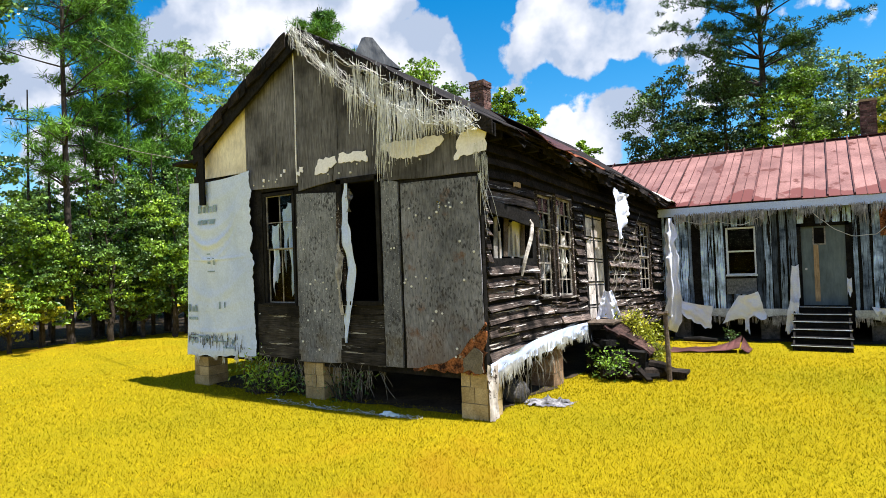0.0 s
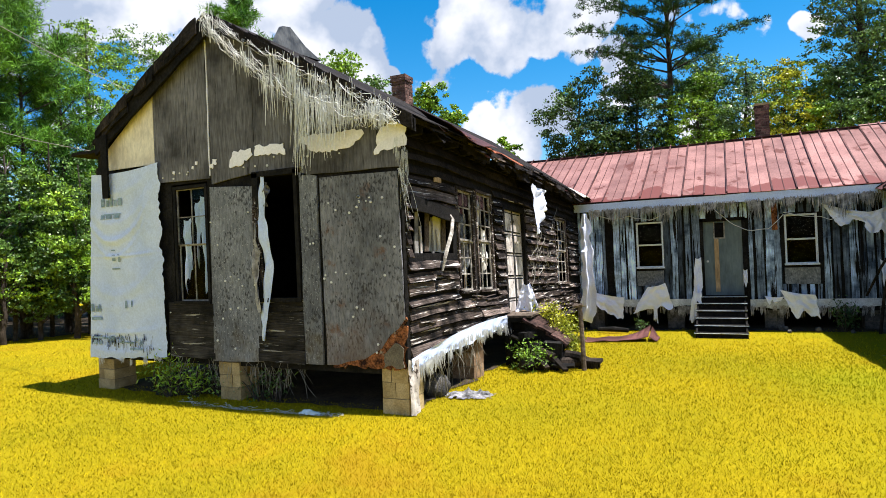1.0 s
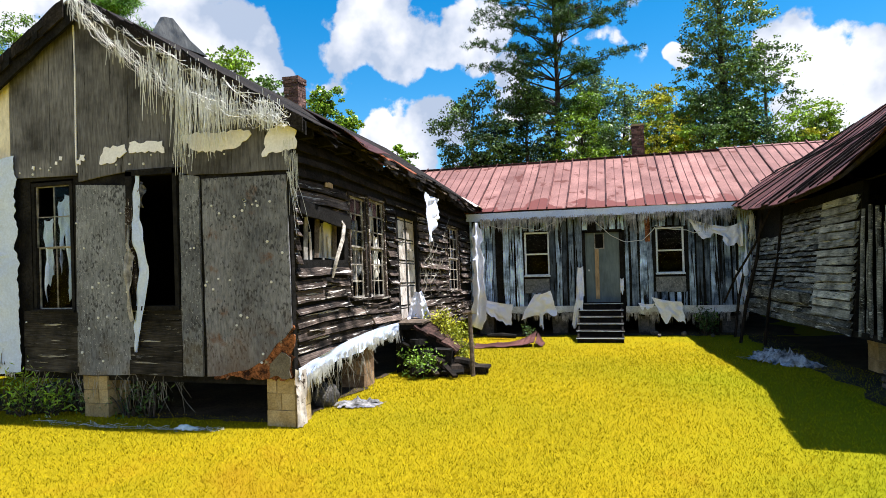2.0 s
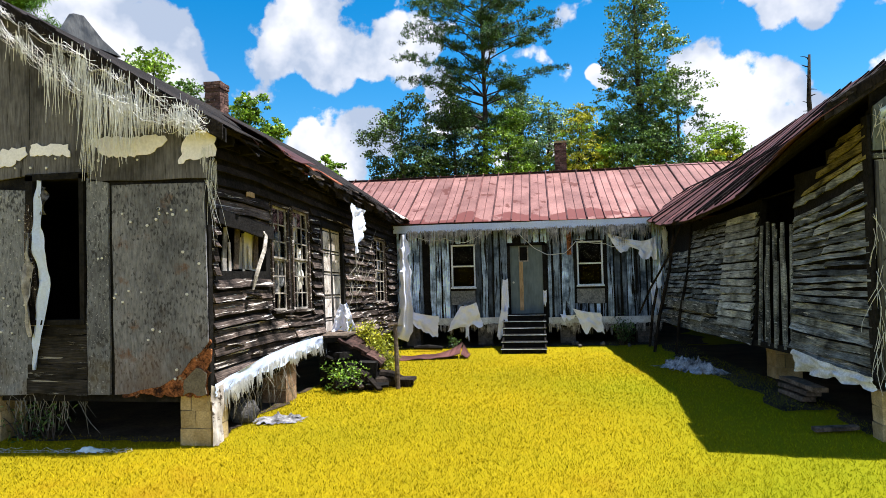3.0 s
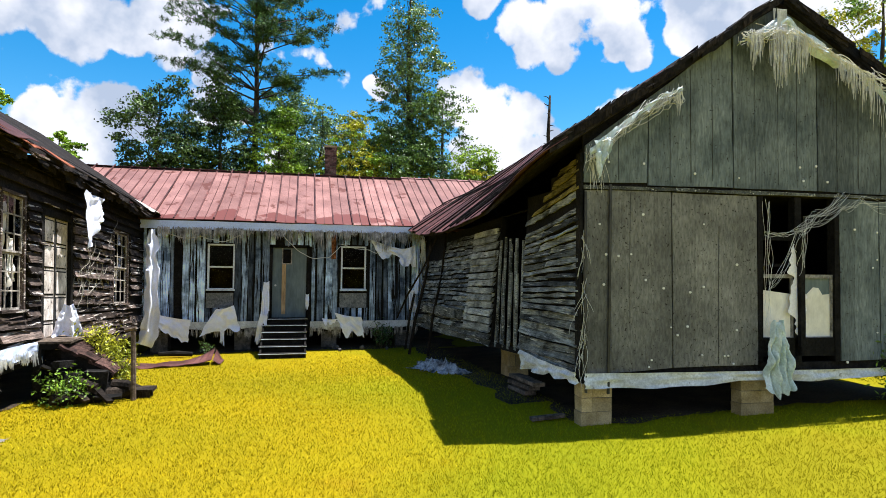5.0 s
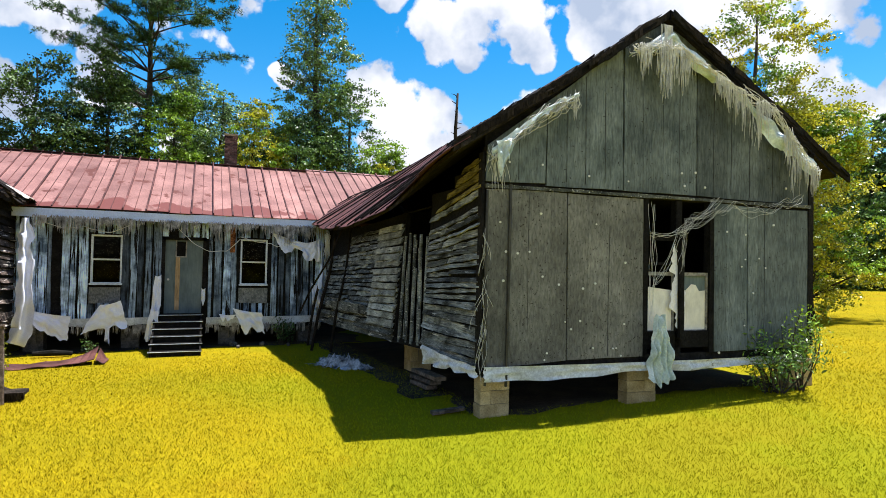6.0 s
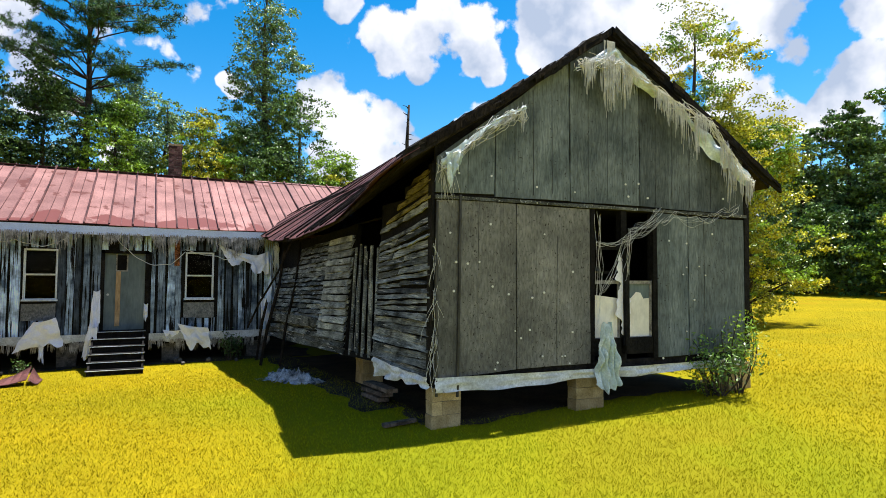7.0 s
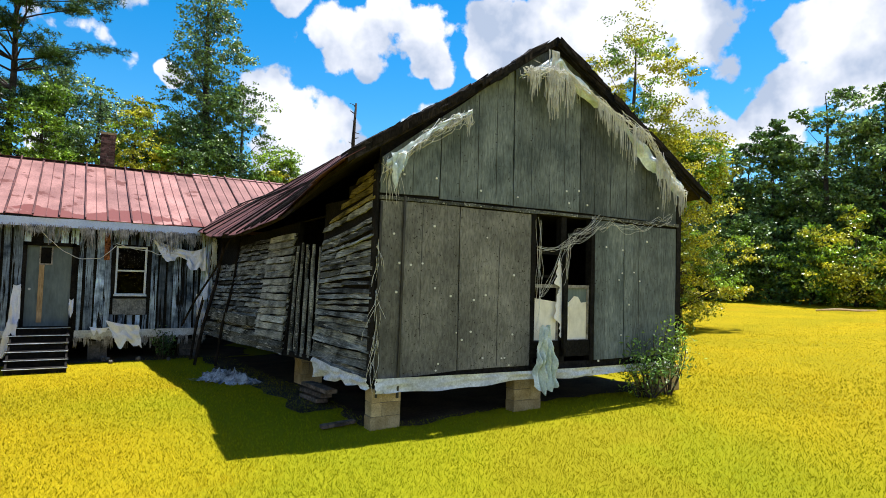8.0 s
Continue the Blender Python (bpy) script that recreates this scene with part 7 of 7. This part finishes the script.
shrub(0.62, 4.1, 0.24, 0.44, 800, 0.055, "leaf_yellow", "yellow-green sprouts by the side door", "bush", 9, 0.7, 0.62)
shrub(0.9, 4.05, 0.32, 0.46, 1300, 0.055, "leaf_yellow", "yellow-green bush growing through the porch", "bush", 12, 0.7, 0.4)
shrub(1.18, 3.95, 0.27, 0.42, 900, 0.055, "leaf_yellow", "yellow-green bush growing through the porch", "bush", 12, 0.7, 0.12)
shrub(0.6, 3.05, 0.3, 0.44, 900, 0.06, "leaf", "leafy weeds among the broken timbers", "bush", 9, 0.8)

# weeds and hanging roots under the left gable
for x, y, r, h, n, m_ in ((-4.1, -0.08, 0.34, 0.75, 420, "leaf"), (-3.7, -0.02, 0.28, 0.55, 240, "leaf"), (-3.35, 0.2, 0.28, 0.6, 160, "leaf_dark"), (-2.55, 0.1, 0.28, 0.5, 130, "leaf_dark"), (-2.2, 0.15, 0.25, 0.45, 90, "leaf_dark")):
    shrub(x, y, r, h, n, 0.085, m_, "weeds growing up under the gable wall", "weeds", 10, 0.8, slim=0.3)
me = Mesh()
for i in range(110):
    strand(me, (rng.uniform(-4.4, -1.7), rng.uniform(-0.02, 0.2), rng.uniform(0.5, 0.66)), rng.uniform(0.15, 0.5), 0.003, 0.45, 6)
solo("hanging_roots", me, "vine", "grey dead vines hanging under the wall", "vines", kind="stuff")
me = Mesh()
for i in range(60):
    strand(me, (rng.uniform(0.0, 0.12), rng.uniform(0.3, 2.2), rng.uniform(0.45, 0.7)), rng.uniform(0.2, 0.6), 0.003, 0.35)
solo("hanging_roots", me, "vine", "grey dead vines hanging under the side wall", "vines", kind="stuff")

# eave rag, court cloths
solo("eave_rag", rag((0.3, 4.5, 3.26), (0.3, 5.45, 3.2), 1.0, 0.4, (1, 0, 0), 2, 0.05, 0.7, seed=21), "rag", "white rag hanging from the ragged eave", "cloth", "white rags on the house", smooth=True)
solo("cloth_column", ribbon([(0.3, 9.22, 2.86), (0.33, 9.2, 2.5), (0.3, 9.2, 2.2), (0.36, 9.18, 1.9), (0.33, 9.18, 1.4), (0.36, 9.16, 0.9), (0.33, 9.16, 0.4), (0.2, 9.16, 0.06)], [0.12, 0.3, 0.2, 0.3, 0.26, 0.34, 0.42, 0.36], 22, (0.3, -1, 0), 0.4, 80, 14, 0.06, 0.05), "rag", "long white cloth hanging down the corner of the court", "cloth", "white rags on the house", smooth=True)
for tl, tr, a, b, fo, s, dl, dr in (((0.35, 9.5, 0.8), (1.2, 9.5, 0.64), 0.22, 0.62, 1.5, 31, 0, -0.08), ((1.78, 9.5, 0.9), (2.2, 9.5, 1.0), 0.6, 0.68, 1.5, 52, 0.92, 0.38), ((1.9, 9.52, 0.4), (1.98, 9.52, 0.4), 0.32, 0.4, 1, 54, 0.2, 0.2), ((4.72, 9.5, 0.8), (5.42, 9.5, 0.68), 0.5, 0.5, 1.0, 53, -0.3, 0.12),
                                    ((5.6, 9.5, 2.76), (6.5, 9.5, 2.5), 0.42, 0.2, 1.5, 34, -0.3, 0.02), ((6.46, 9.48, 2.5), (6.84, 9.46, 2.62), 0.42, 0.62, 2.0, 35, 0.1, 0.05), ((6.66, 9.46, 1.45), (6.84, 9.46, 1.4), 0.6, 0.75, 1, 36, -0.3, 0.5),
                                    ((2.92, 9.5, 1.6), (3.06, 9.5, 1.62), 0.9, 0.8, 1.2, 37, 0.5, 0.1), ((2.86, 9.3, 0.8), (3.04, 9.2, 0.78), 0.85, 0.5, 1.5, 38, 0.7, 0.0), ((3.97, 9.5, 1.3), (4.06, 9.5, 1.3), 0.4, 0.35, 1, 39, 0, 0), ((4.4, 9.5, 0.66), (4.8, 9.5, 0.64), 0.1, 0.08, 1, 40, 0, 0)):
    solo("wall_rag", rag(tl, tr, a, b, (0, -1, 0), fo, 0.03, 1.0, 24, 20, seed=s, dl=dl, dr=dr), "rag", "white torn cloth hanging on the boarded wall", "cloth", "white rags on the house", smooth=True)
for a, b in ((0.2, 2.85), (4.1, 6.95)):
    w = solo("base_wrap", rag((a, WY - 0.07, 0.56), (b, WY - 0.07, 0.58), 0.2, 0.2, (0, -1, 0), 7, 0.012, 1.0, 40, 4, 41, 0.03, 0.0), "wrap_grey", "soiled white wrap strip along the foot of the wall", "cloth", "white rags on the house", smooth=True)
    tagged(part("fringe", fringe([(a, WY - 0.1, 0.4), (b, WY - 0.1, 0.4)], 520, lambda k: 0.25, 0.005, 0.08, 0.012), "thread_dull", w), kind="stuff")
me = fringe([(0.1, WY - 0.36, 2.93), (7.0, WY - 0.36, 2.93)], 1300, lambda k: 0.2 + 0.42 * max(0.0, noise.noise((k * 17, 3.0, 1.0)) + 0.25), 0.005, 0.08, 0.015)
solo("frayed_fringe", me, "thread_dull", "grey frayed threads hanging under the fascia", "threads", kind="stuff")
for pts in ([(0.5, 9.38, 2.85), (0.9, 9.38, 2.68), (1.4, 9.38, 2.72), (1.9, 9.38, 2.6), (2.4, 9.38, 2.8)], [(3.3, 9.38, 2.9), (3.6, 9.38, 2.55), (4.0, 9.38, 2.28), (4.5, 9.38, 2.22), (4.85, 9.38, 2.55)], [(4.85, 9.38, 2.6), (5.6, 9.38, 2.45), (5.9, 9.38, 2.4)]):
    solo("slack_cord", line(pts, 0.008, 5, 0.02), "thread", "slack white cord looped under the eave", "cord", "cords under the eave")

# wooden steps to the main door
steps = thing("wooden_steps", (3.45, 8.7, -0.2), "dark wooden steps with lit tread edges painted pale", "steps")
n = 6
for i in range(n):
    z1 = -0.2 + (0.66 + 0.2) * (i + 1) / n
    y = 8.1 + 0.24 * i
    part("tread", Mesh().plank(2.9, 4.02, y, y + 0.28, z1 - 0.02, z1, lambda l, t, w: (l, w, t), 4, 0.004, 0.01), "black_wood", steps)
    # pale strip paints the light caught by the tread edge
    part("nosing", Mesh().plank(2.9, 4.02, y - 0.012, y - 0.001, z1 - 0.011, z1 + 0.001, lambda l, t, w: (l, w, t), 4, 0.003, 0.01), "white_frame", steps, "pale strip painting the lit tread edge")
    part("riser", Mesh().box(2.95, 3.97, y + 0.05, y + 0.07, z1 - 0.145, z1 - 0.021), "black_wood", steps)
for x in (2.93, 3.96):
    me = Mesh()
    prism(me, [(8.12, -0.26), (9.6, -0.26), (9.6, 0.6), (9.3, 0.6), (8.12, -0.1)], 0, 0.04, lambda l, t, w: (x + t, l, w))
    part("stringer", me, "black_wood", steps)
solo("roof_sheet", Mesh().plank(0.1, 2.0, 7.1, 7.75, 0.0, 0.012, lambda l, t, w: (l, w + 0.16 * (l - 0.5), ground_z(l, w) + 0.02 + t + 0.42 * max(0, l - 1.15) ** 2 * (0.25 + (w - 7.1)) + 0.03 * abs(math.sin(l * 4)) * (w - 7.0)), 14, 0.04)
     .plank(2.0, 2.16, 7.1, 7.75, 0.0, 0.012, lambda l, t, w: (l, w + 0.24 + 0.16 * (l - 2.0), ground_z(l, w) + 0.02 + t + max(0.0, 0.42 * 0.72 * (0.25 + (w - 7.1)) * (1 - (l - 2.0) / 0.15))), 4, 0.02), "roof_dark", "fallen rust-red roofing sheet on the grass", "sheet")
solo("log", Mesh().tube([(0.6, 8.9, -0.12), (1.0, 8.85, -0.1), (1.35, 8.9, -0.13)], [0.05, 0.07, 0.05], 9), "black_wood", "dark log under the court wall", "log")
shrub(5.95, 9.35, 0.28, 0.75, 420, 0.08, "leaf_dark", "small dark shrub at the foot of the wall", "bush", 10, 0.7)
shrub(1.7, 8.9, 0.2, 0.35, 160, 0.06, "leaf_dark", "weeds at the foot of the court wall", "weeds", 7, 0.8)
for i in range(6):
    stone(rng.uniform(4.3, 6.8), rng.uniform(9.0, 9.5), rng.uniform(0.05, 0.1), "small stone under the main wall")

# ---- right wing: leaning posts, wraps, window cloth ----
for a, b, r in (((7.05, 8.3, 2.75), (6.5, 8.2, -0.15), 0.035), ((6.95, 7.2, 2.75), (6.2, 8.3, 0.75), 0.022), ((6.95, 9.0, 2.8), (6.55, 9.1, -0.15), 0.03), ((7.1, 6.9, 2.8), (6.7, 6.9, 0.0), 0.028)):
    a, b = Vector(a), Vector(b)
    solo("leaning_post", Mesh().tube([a, a.lerp(b, 0.35) + Vector((0.05, 0.02, 0)), a.lerp(b, 0.7) + Vector((-0.02, 0, 0)), b], [r * 0.8, r, r * 1.1, r], 6), "log_and_eave_dark", "leaning dark weathered post under the sagging eave", "post", "leaning posts")
solo("rail", Mesh().plank(4.8, 8.2, 1.0, 1.18, -0.1, -0.05, lambda l, t, w: side_r(l - 0.3, t, w + 0.12), 6, 0.012), "grey_wood", "loose grey board nailed across the slumped wall", "board")
me = fringe([(7.0, 8.4, 2.7), (6.8, 8.9, 2.75)], 30, lambda k: 1.0, 0.006, 0.1, 0.03)
solo("frayed_fringe", me, "thread", "threads hanging from the corner of the eaves", "threads", kind="stuff")
solo("eave_rag", rag((6.82, 8.6, 2.5), (6.88, 8.8, 2.5), 1.2, 1.0, (-1, -0.3, 0), 1, 0.05, 1.0, 8, 12, 51, 0.08), "wrap", "grey-white rag hanging at the slumped corner", "cloth", "white rags on the house", smooth=True)
solo("ground_cloth", heap(6.6, 5.05, 0.74, 0.26, 0.24, 7, 64, turn=-0.95), "wrap_heap", "crumpled pale plastic sheet on the shaded grass", "cloth", smooth=True)
r1, r2 = front_r(0.0, -0.06, 0.76), front_r(5.3, -0.06, 0.77)
solo("base_wrap", rag(r1, r2, 0.19, 0.12, (0, -1, 0), 7, 0.022, 1.0, 90, 8, 61, 0.02, 0.015), "wrap_grey", "white wrap strip along the foot of the gable", "cloth", "white rags on the house", smooth=True)
s1, s2 = side_r(0.0, -0.05, 0.76), side_r(1.5, -0.1, 0.84)
solo("base_wrap", rag(s2, s1, 0.24, 0.14, (-1, 0, 0), 3.5, 0.03, 1.0, 40, 10, 62, 0.03, 0.02), "wrap_grey", "white wrap strip bulging along the foot of the side wall", "cloth", "white rags on the house", smooth=True)
for i in range(3):
    solo("board", Mesh().plank(1.35 + 0.12 * i, 2.2, 0.3 - 0.09 * i, 0.36 - 0.09 * i, 0.02, 0.2, lambda l, t, w: side_r(l, t, w + 0.02), 3, 0.01), "old_timber", "stacked grey board under the side wall", "board", "boards under the side wall")
solo("board", Mesh().plank(6.75, 7.25, 0.62, 0.72, 0.03, 0.07, lambda l, t, w: (l, w + 0.1 * (l - 6.7), ground_z(l, w) + t), 3, 0.008), "old_timber", "short board lying beside the block pier", "board")
# wrap and threads at the top of the right gable
top = [(2.05, 5.2), (2.4, 5.3), (2.75, 5.35), (3.2, 5.12), (3.7, 4.9), (4.2, 4.72), (4.55, 4.62), (4.9, 4.2), (5.2, 3.9), (5.45, 3.75)]
path = [front_r(l, -0.14, w) for l, w in top]
me = Mesh()
vs, n1, n2 = [], 110, 16
for j in range(n2 + 1):
    for i in range(n1 + 1):
        s = i / n1 * (len(top) - 1) * 0.9999
        a, b = top[int(s)], top[int(s) + 1]
        l, w = a[0] + (b[0] - a[0]) * (s - int(s)), a[1] + (b[1] - a[1]) * (s - int(s))
        up = min(0.26, roof_r(l, 0.1) - 0.24 - w)
        v = j / n2
        deep = 0.2 + 0.42 * math.exp(-((l - 4.6) / 0.32) ** 2) + 0.12 * noise.noise((l * 2, 1, 1)) + 0.07 * noise.noise((l * 9, 1, 1))
        z = w + up * (1 - v) - deep * v
        t = -0.13 - 0.06 * math.sin(math.pi * v) - 0.04 * noise.noise((l * 2.5, v * 3, 2)) - 0.03 * noise.noise((l * 9 + v * 4, v * 2, 5)) - 0.02 * math.sin(l * 14 + 5 * v)
        vs.append(front_r(l, t, z))
me.add(vs, [(j * (n1 + 1) + i, j * (n1 + 1) + i + 1, (j + 1) * (n1 + 1) + i + 1, (j + 1) * (n1 + 1) + i) for j in range(n2) for i in range(n1)])
gw = solo("gable_wrap", me, "wrap_green", "pale green-white wrap sagging under the gable eave", "tarp", smooth=True)
me = fringe([front_r(l, -0.26, w - 0.16) for l, w in top], 520, lambda k: 0.35 + 0.4 * math.sin(3 * math.pi * k) ** 2, 0.0034, 0.06, 0.03)
for k in range(40):
    strand(me, front_r(2.62 + rng.gauss(0, 0.05), -0.22, 5.45), rng.uniform(0.3, 0.9), 0.005, 0.05)
tangle(me, [front_r(l, -0.26, w - 0.12) for l, w in top], 90, 0.004, 0.05, 0.2)
tagged(part("fringe", me, "thread", gw), kind="stuff")
lo = [front_r(0.0, -0.2, 3.45), front_r(0.3, -0.25, 3.72), front_r(0.6, -0.25, 3.95), front_r(0.95, -0.25, 4.2), front_r(1.2, -0.25, 4.3)]
vs = []
for i in range(31):
    s = i / 30 * 3.999
    p = Vector(lo[int(s)]).lerp(Vector(lo[int(s) + 1]), s - int(s))
    w = 0.045 + 0.07 * (1 - i / 30) ** 2 + 0.05 * noise.noise((i * 0.4, 3, 3))
    vs += [p + Vector((0, 0, w * (0.5 - v / 3))) + Vector((0, 0.05 * noise.noise((i * 0.5, v * 1.3, 8)) - 0.02 * (v % 2), 0.03 * noise.noise((i * 0.7, v, 1)))) for v in range(4)]
solo("gable_wrap", Mesh().add(vs, [(i * 4 + v, i * 4 + v + 1, i * 4 + v + 5, i * 4 + v + 4) for i in range(30) for v in range(3)]), "wrap_green", "twisted pale wrap along the court-side rake", "tarp", smooth=True)
me = fringe(lo, 150, lambda k: 0.1 + 0.3 * max(0, k - 0.5) * 2 + 0.3 * max(0, 0.12 - k) * 8, 0.0028, 0.06, 0.025)
tangle(me, lo, 50, 0.004, 0.05, 0.3)
for i in range(18):
    strand(me, front_r(rng.uniform(-0.02, 0.22), -0.12, rng.uniform(3.4, 3.6)), rng.uniform(0.2, 0.5), 0.003, 0.25, 5)
for i in range(22):
    strand(me, front_r(rng.uniform(-0.05, 0.04), -0.08, rng.uniform(1.0, 2.6)), rng.uniform(0.2, 0.6), 0.003, 0.3, 5)
solo("frayed_fringe", me, "thread", "white frayed threads along the court-side rake", "threads", kind="stuff")
solo("eave_rag", rag(front_r(0.04, -0.2, 3.6), front_r(0.3, -0.2, 3.72), 0.5, 0.2, (0, -1, 0), 2, 0.04, 0.6, 10, 10, 63, 0.06), "wrap_green", "pale rag at the corner of the gable", "cloth", "white rags on the house", smooth=True)
for pts in ([front_r(5.3, -0.1, 3.3), front_r(4.9, -0.12, 3.12), front_r(4.4, -0.12, 3.0), front_r(3.9, -0.12, 3.08), front_r(3.6, -0.12, 2.95), front_r(3.1, -0.12, 2.7), front_r(2.5, -0.1, 2.5)],
            [front_r(3.7, -0.12, 3.08), front_r(3.2, -0.12, 2.82), front_r(2.95, -0.12, 2.6), front_r(2.5, -0.1, 1.8)], [front_r(2.48, -0.1, 2.9), front_r(2.5, -0.12, 2.2), front_r(2.52, -0.12, 1.4)], [front_r(3.6, -0.12, 3.05), front_r(3.05, -0.12, 2.75), front_r(3.0, -0.1, 2.1)]):
    for k in range(5):
        solo("slack_cord", line([Vector(p) + Vector((rng.uniform(-0.06, 0.06), 0, rng.uniform(-0.12, 0.06))) for p in pts], 0.002, 4, 0.045), "thread", "slack frayed cord across the broken window", "cord", "cords over the window")
solo("window_rag", rag(front_r(2.5, -0.12, 1.42), front_r(2.64, -0.12, 1.42), 0.95, 0.88, (0, -1, 0), 3.3, 0.075, 2.7, 80, 30, 64, 0.1), "wrap_green", "pale green cloth hanging over the sill", "cloth", "white rags on the house", smooth=True)
solo("window_rag", ribbon([front_r(2.96, -0.025, 2.4), front_r(2.97, -0.025, 2.1), front_r(3.03, -0.025, 1.9), front_r(3.0, -0.025, 1.65), front_r(3.06, -0.025, 1.35), front_r(3.08, -0.025, 1.12)], [0.03, 0.2, 0.14, 0.26, 0.18, 0.06], 65, twist=0.1, n=60, crumple=0.006, ragged=0.08), "paper", "torn white wrap on the window stud", "cloth", "white rags on the house", smooth=True)
p = front_r(5.5, -0.35, 0)
shrub(p[0] - 0.72, p[1] + 0.22, 0.6, 1.0, 1700, 0.075, "leaf_dark", "slender-leaved bush at the corner of the gable", "bush", 16, 0.5, slim=0.36, bare=0.62)
shrub(p[0] - 0.3, p[1] + 0.2, 0.5, 1.25, 620, 0.07, "leaf", "slender-leaved bush at the corner of the gable", "bush", 7, 0.5, slim=0.36, bare=0.68)
p = front_r(4.6, -0.1, 0)
shrub(p[0], p[1], 0.35, 0.6, 260, 0.08, "leaf", "thin weeds before the gable", "weeds", 8, 0.7, slim=0.32)

# service wires from the far side of the left wing
for a, b in (((-4.75, 0.3, 4.7), (-14.9, 3.05, 9.2)), ((-5.75, 0.3, 3.93), (-14.9, 3.05, 6.05))):
    solo("overhead_wire", line([a, Vector(a).lerp(Vector(b), 0.5) - Vector((0, 0, 0.05)), b], 0.007, 4, 0.0), "vine", "thin grey overhead wire tied to the old wing", "wire", "overhead wires")

# stick on the far lawn
x, y = polar(65.6, 40)
z = ground_z(x, y)
solo("fallen_branch", Mesh().tube([(x - 1.1, y + 0.9, z + 0.05), (x - 0.2, y + 0.2, z + 0.13), (x + 0.7, y - 0.4, z + 0.1), (x + 1.5, y - 1.0, z + 0.14)], [0.04, 0.08, 0.07, 0.05], 6), "raw_wood", "pale fallen branch on the far lawn", "branch")
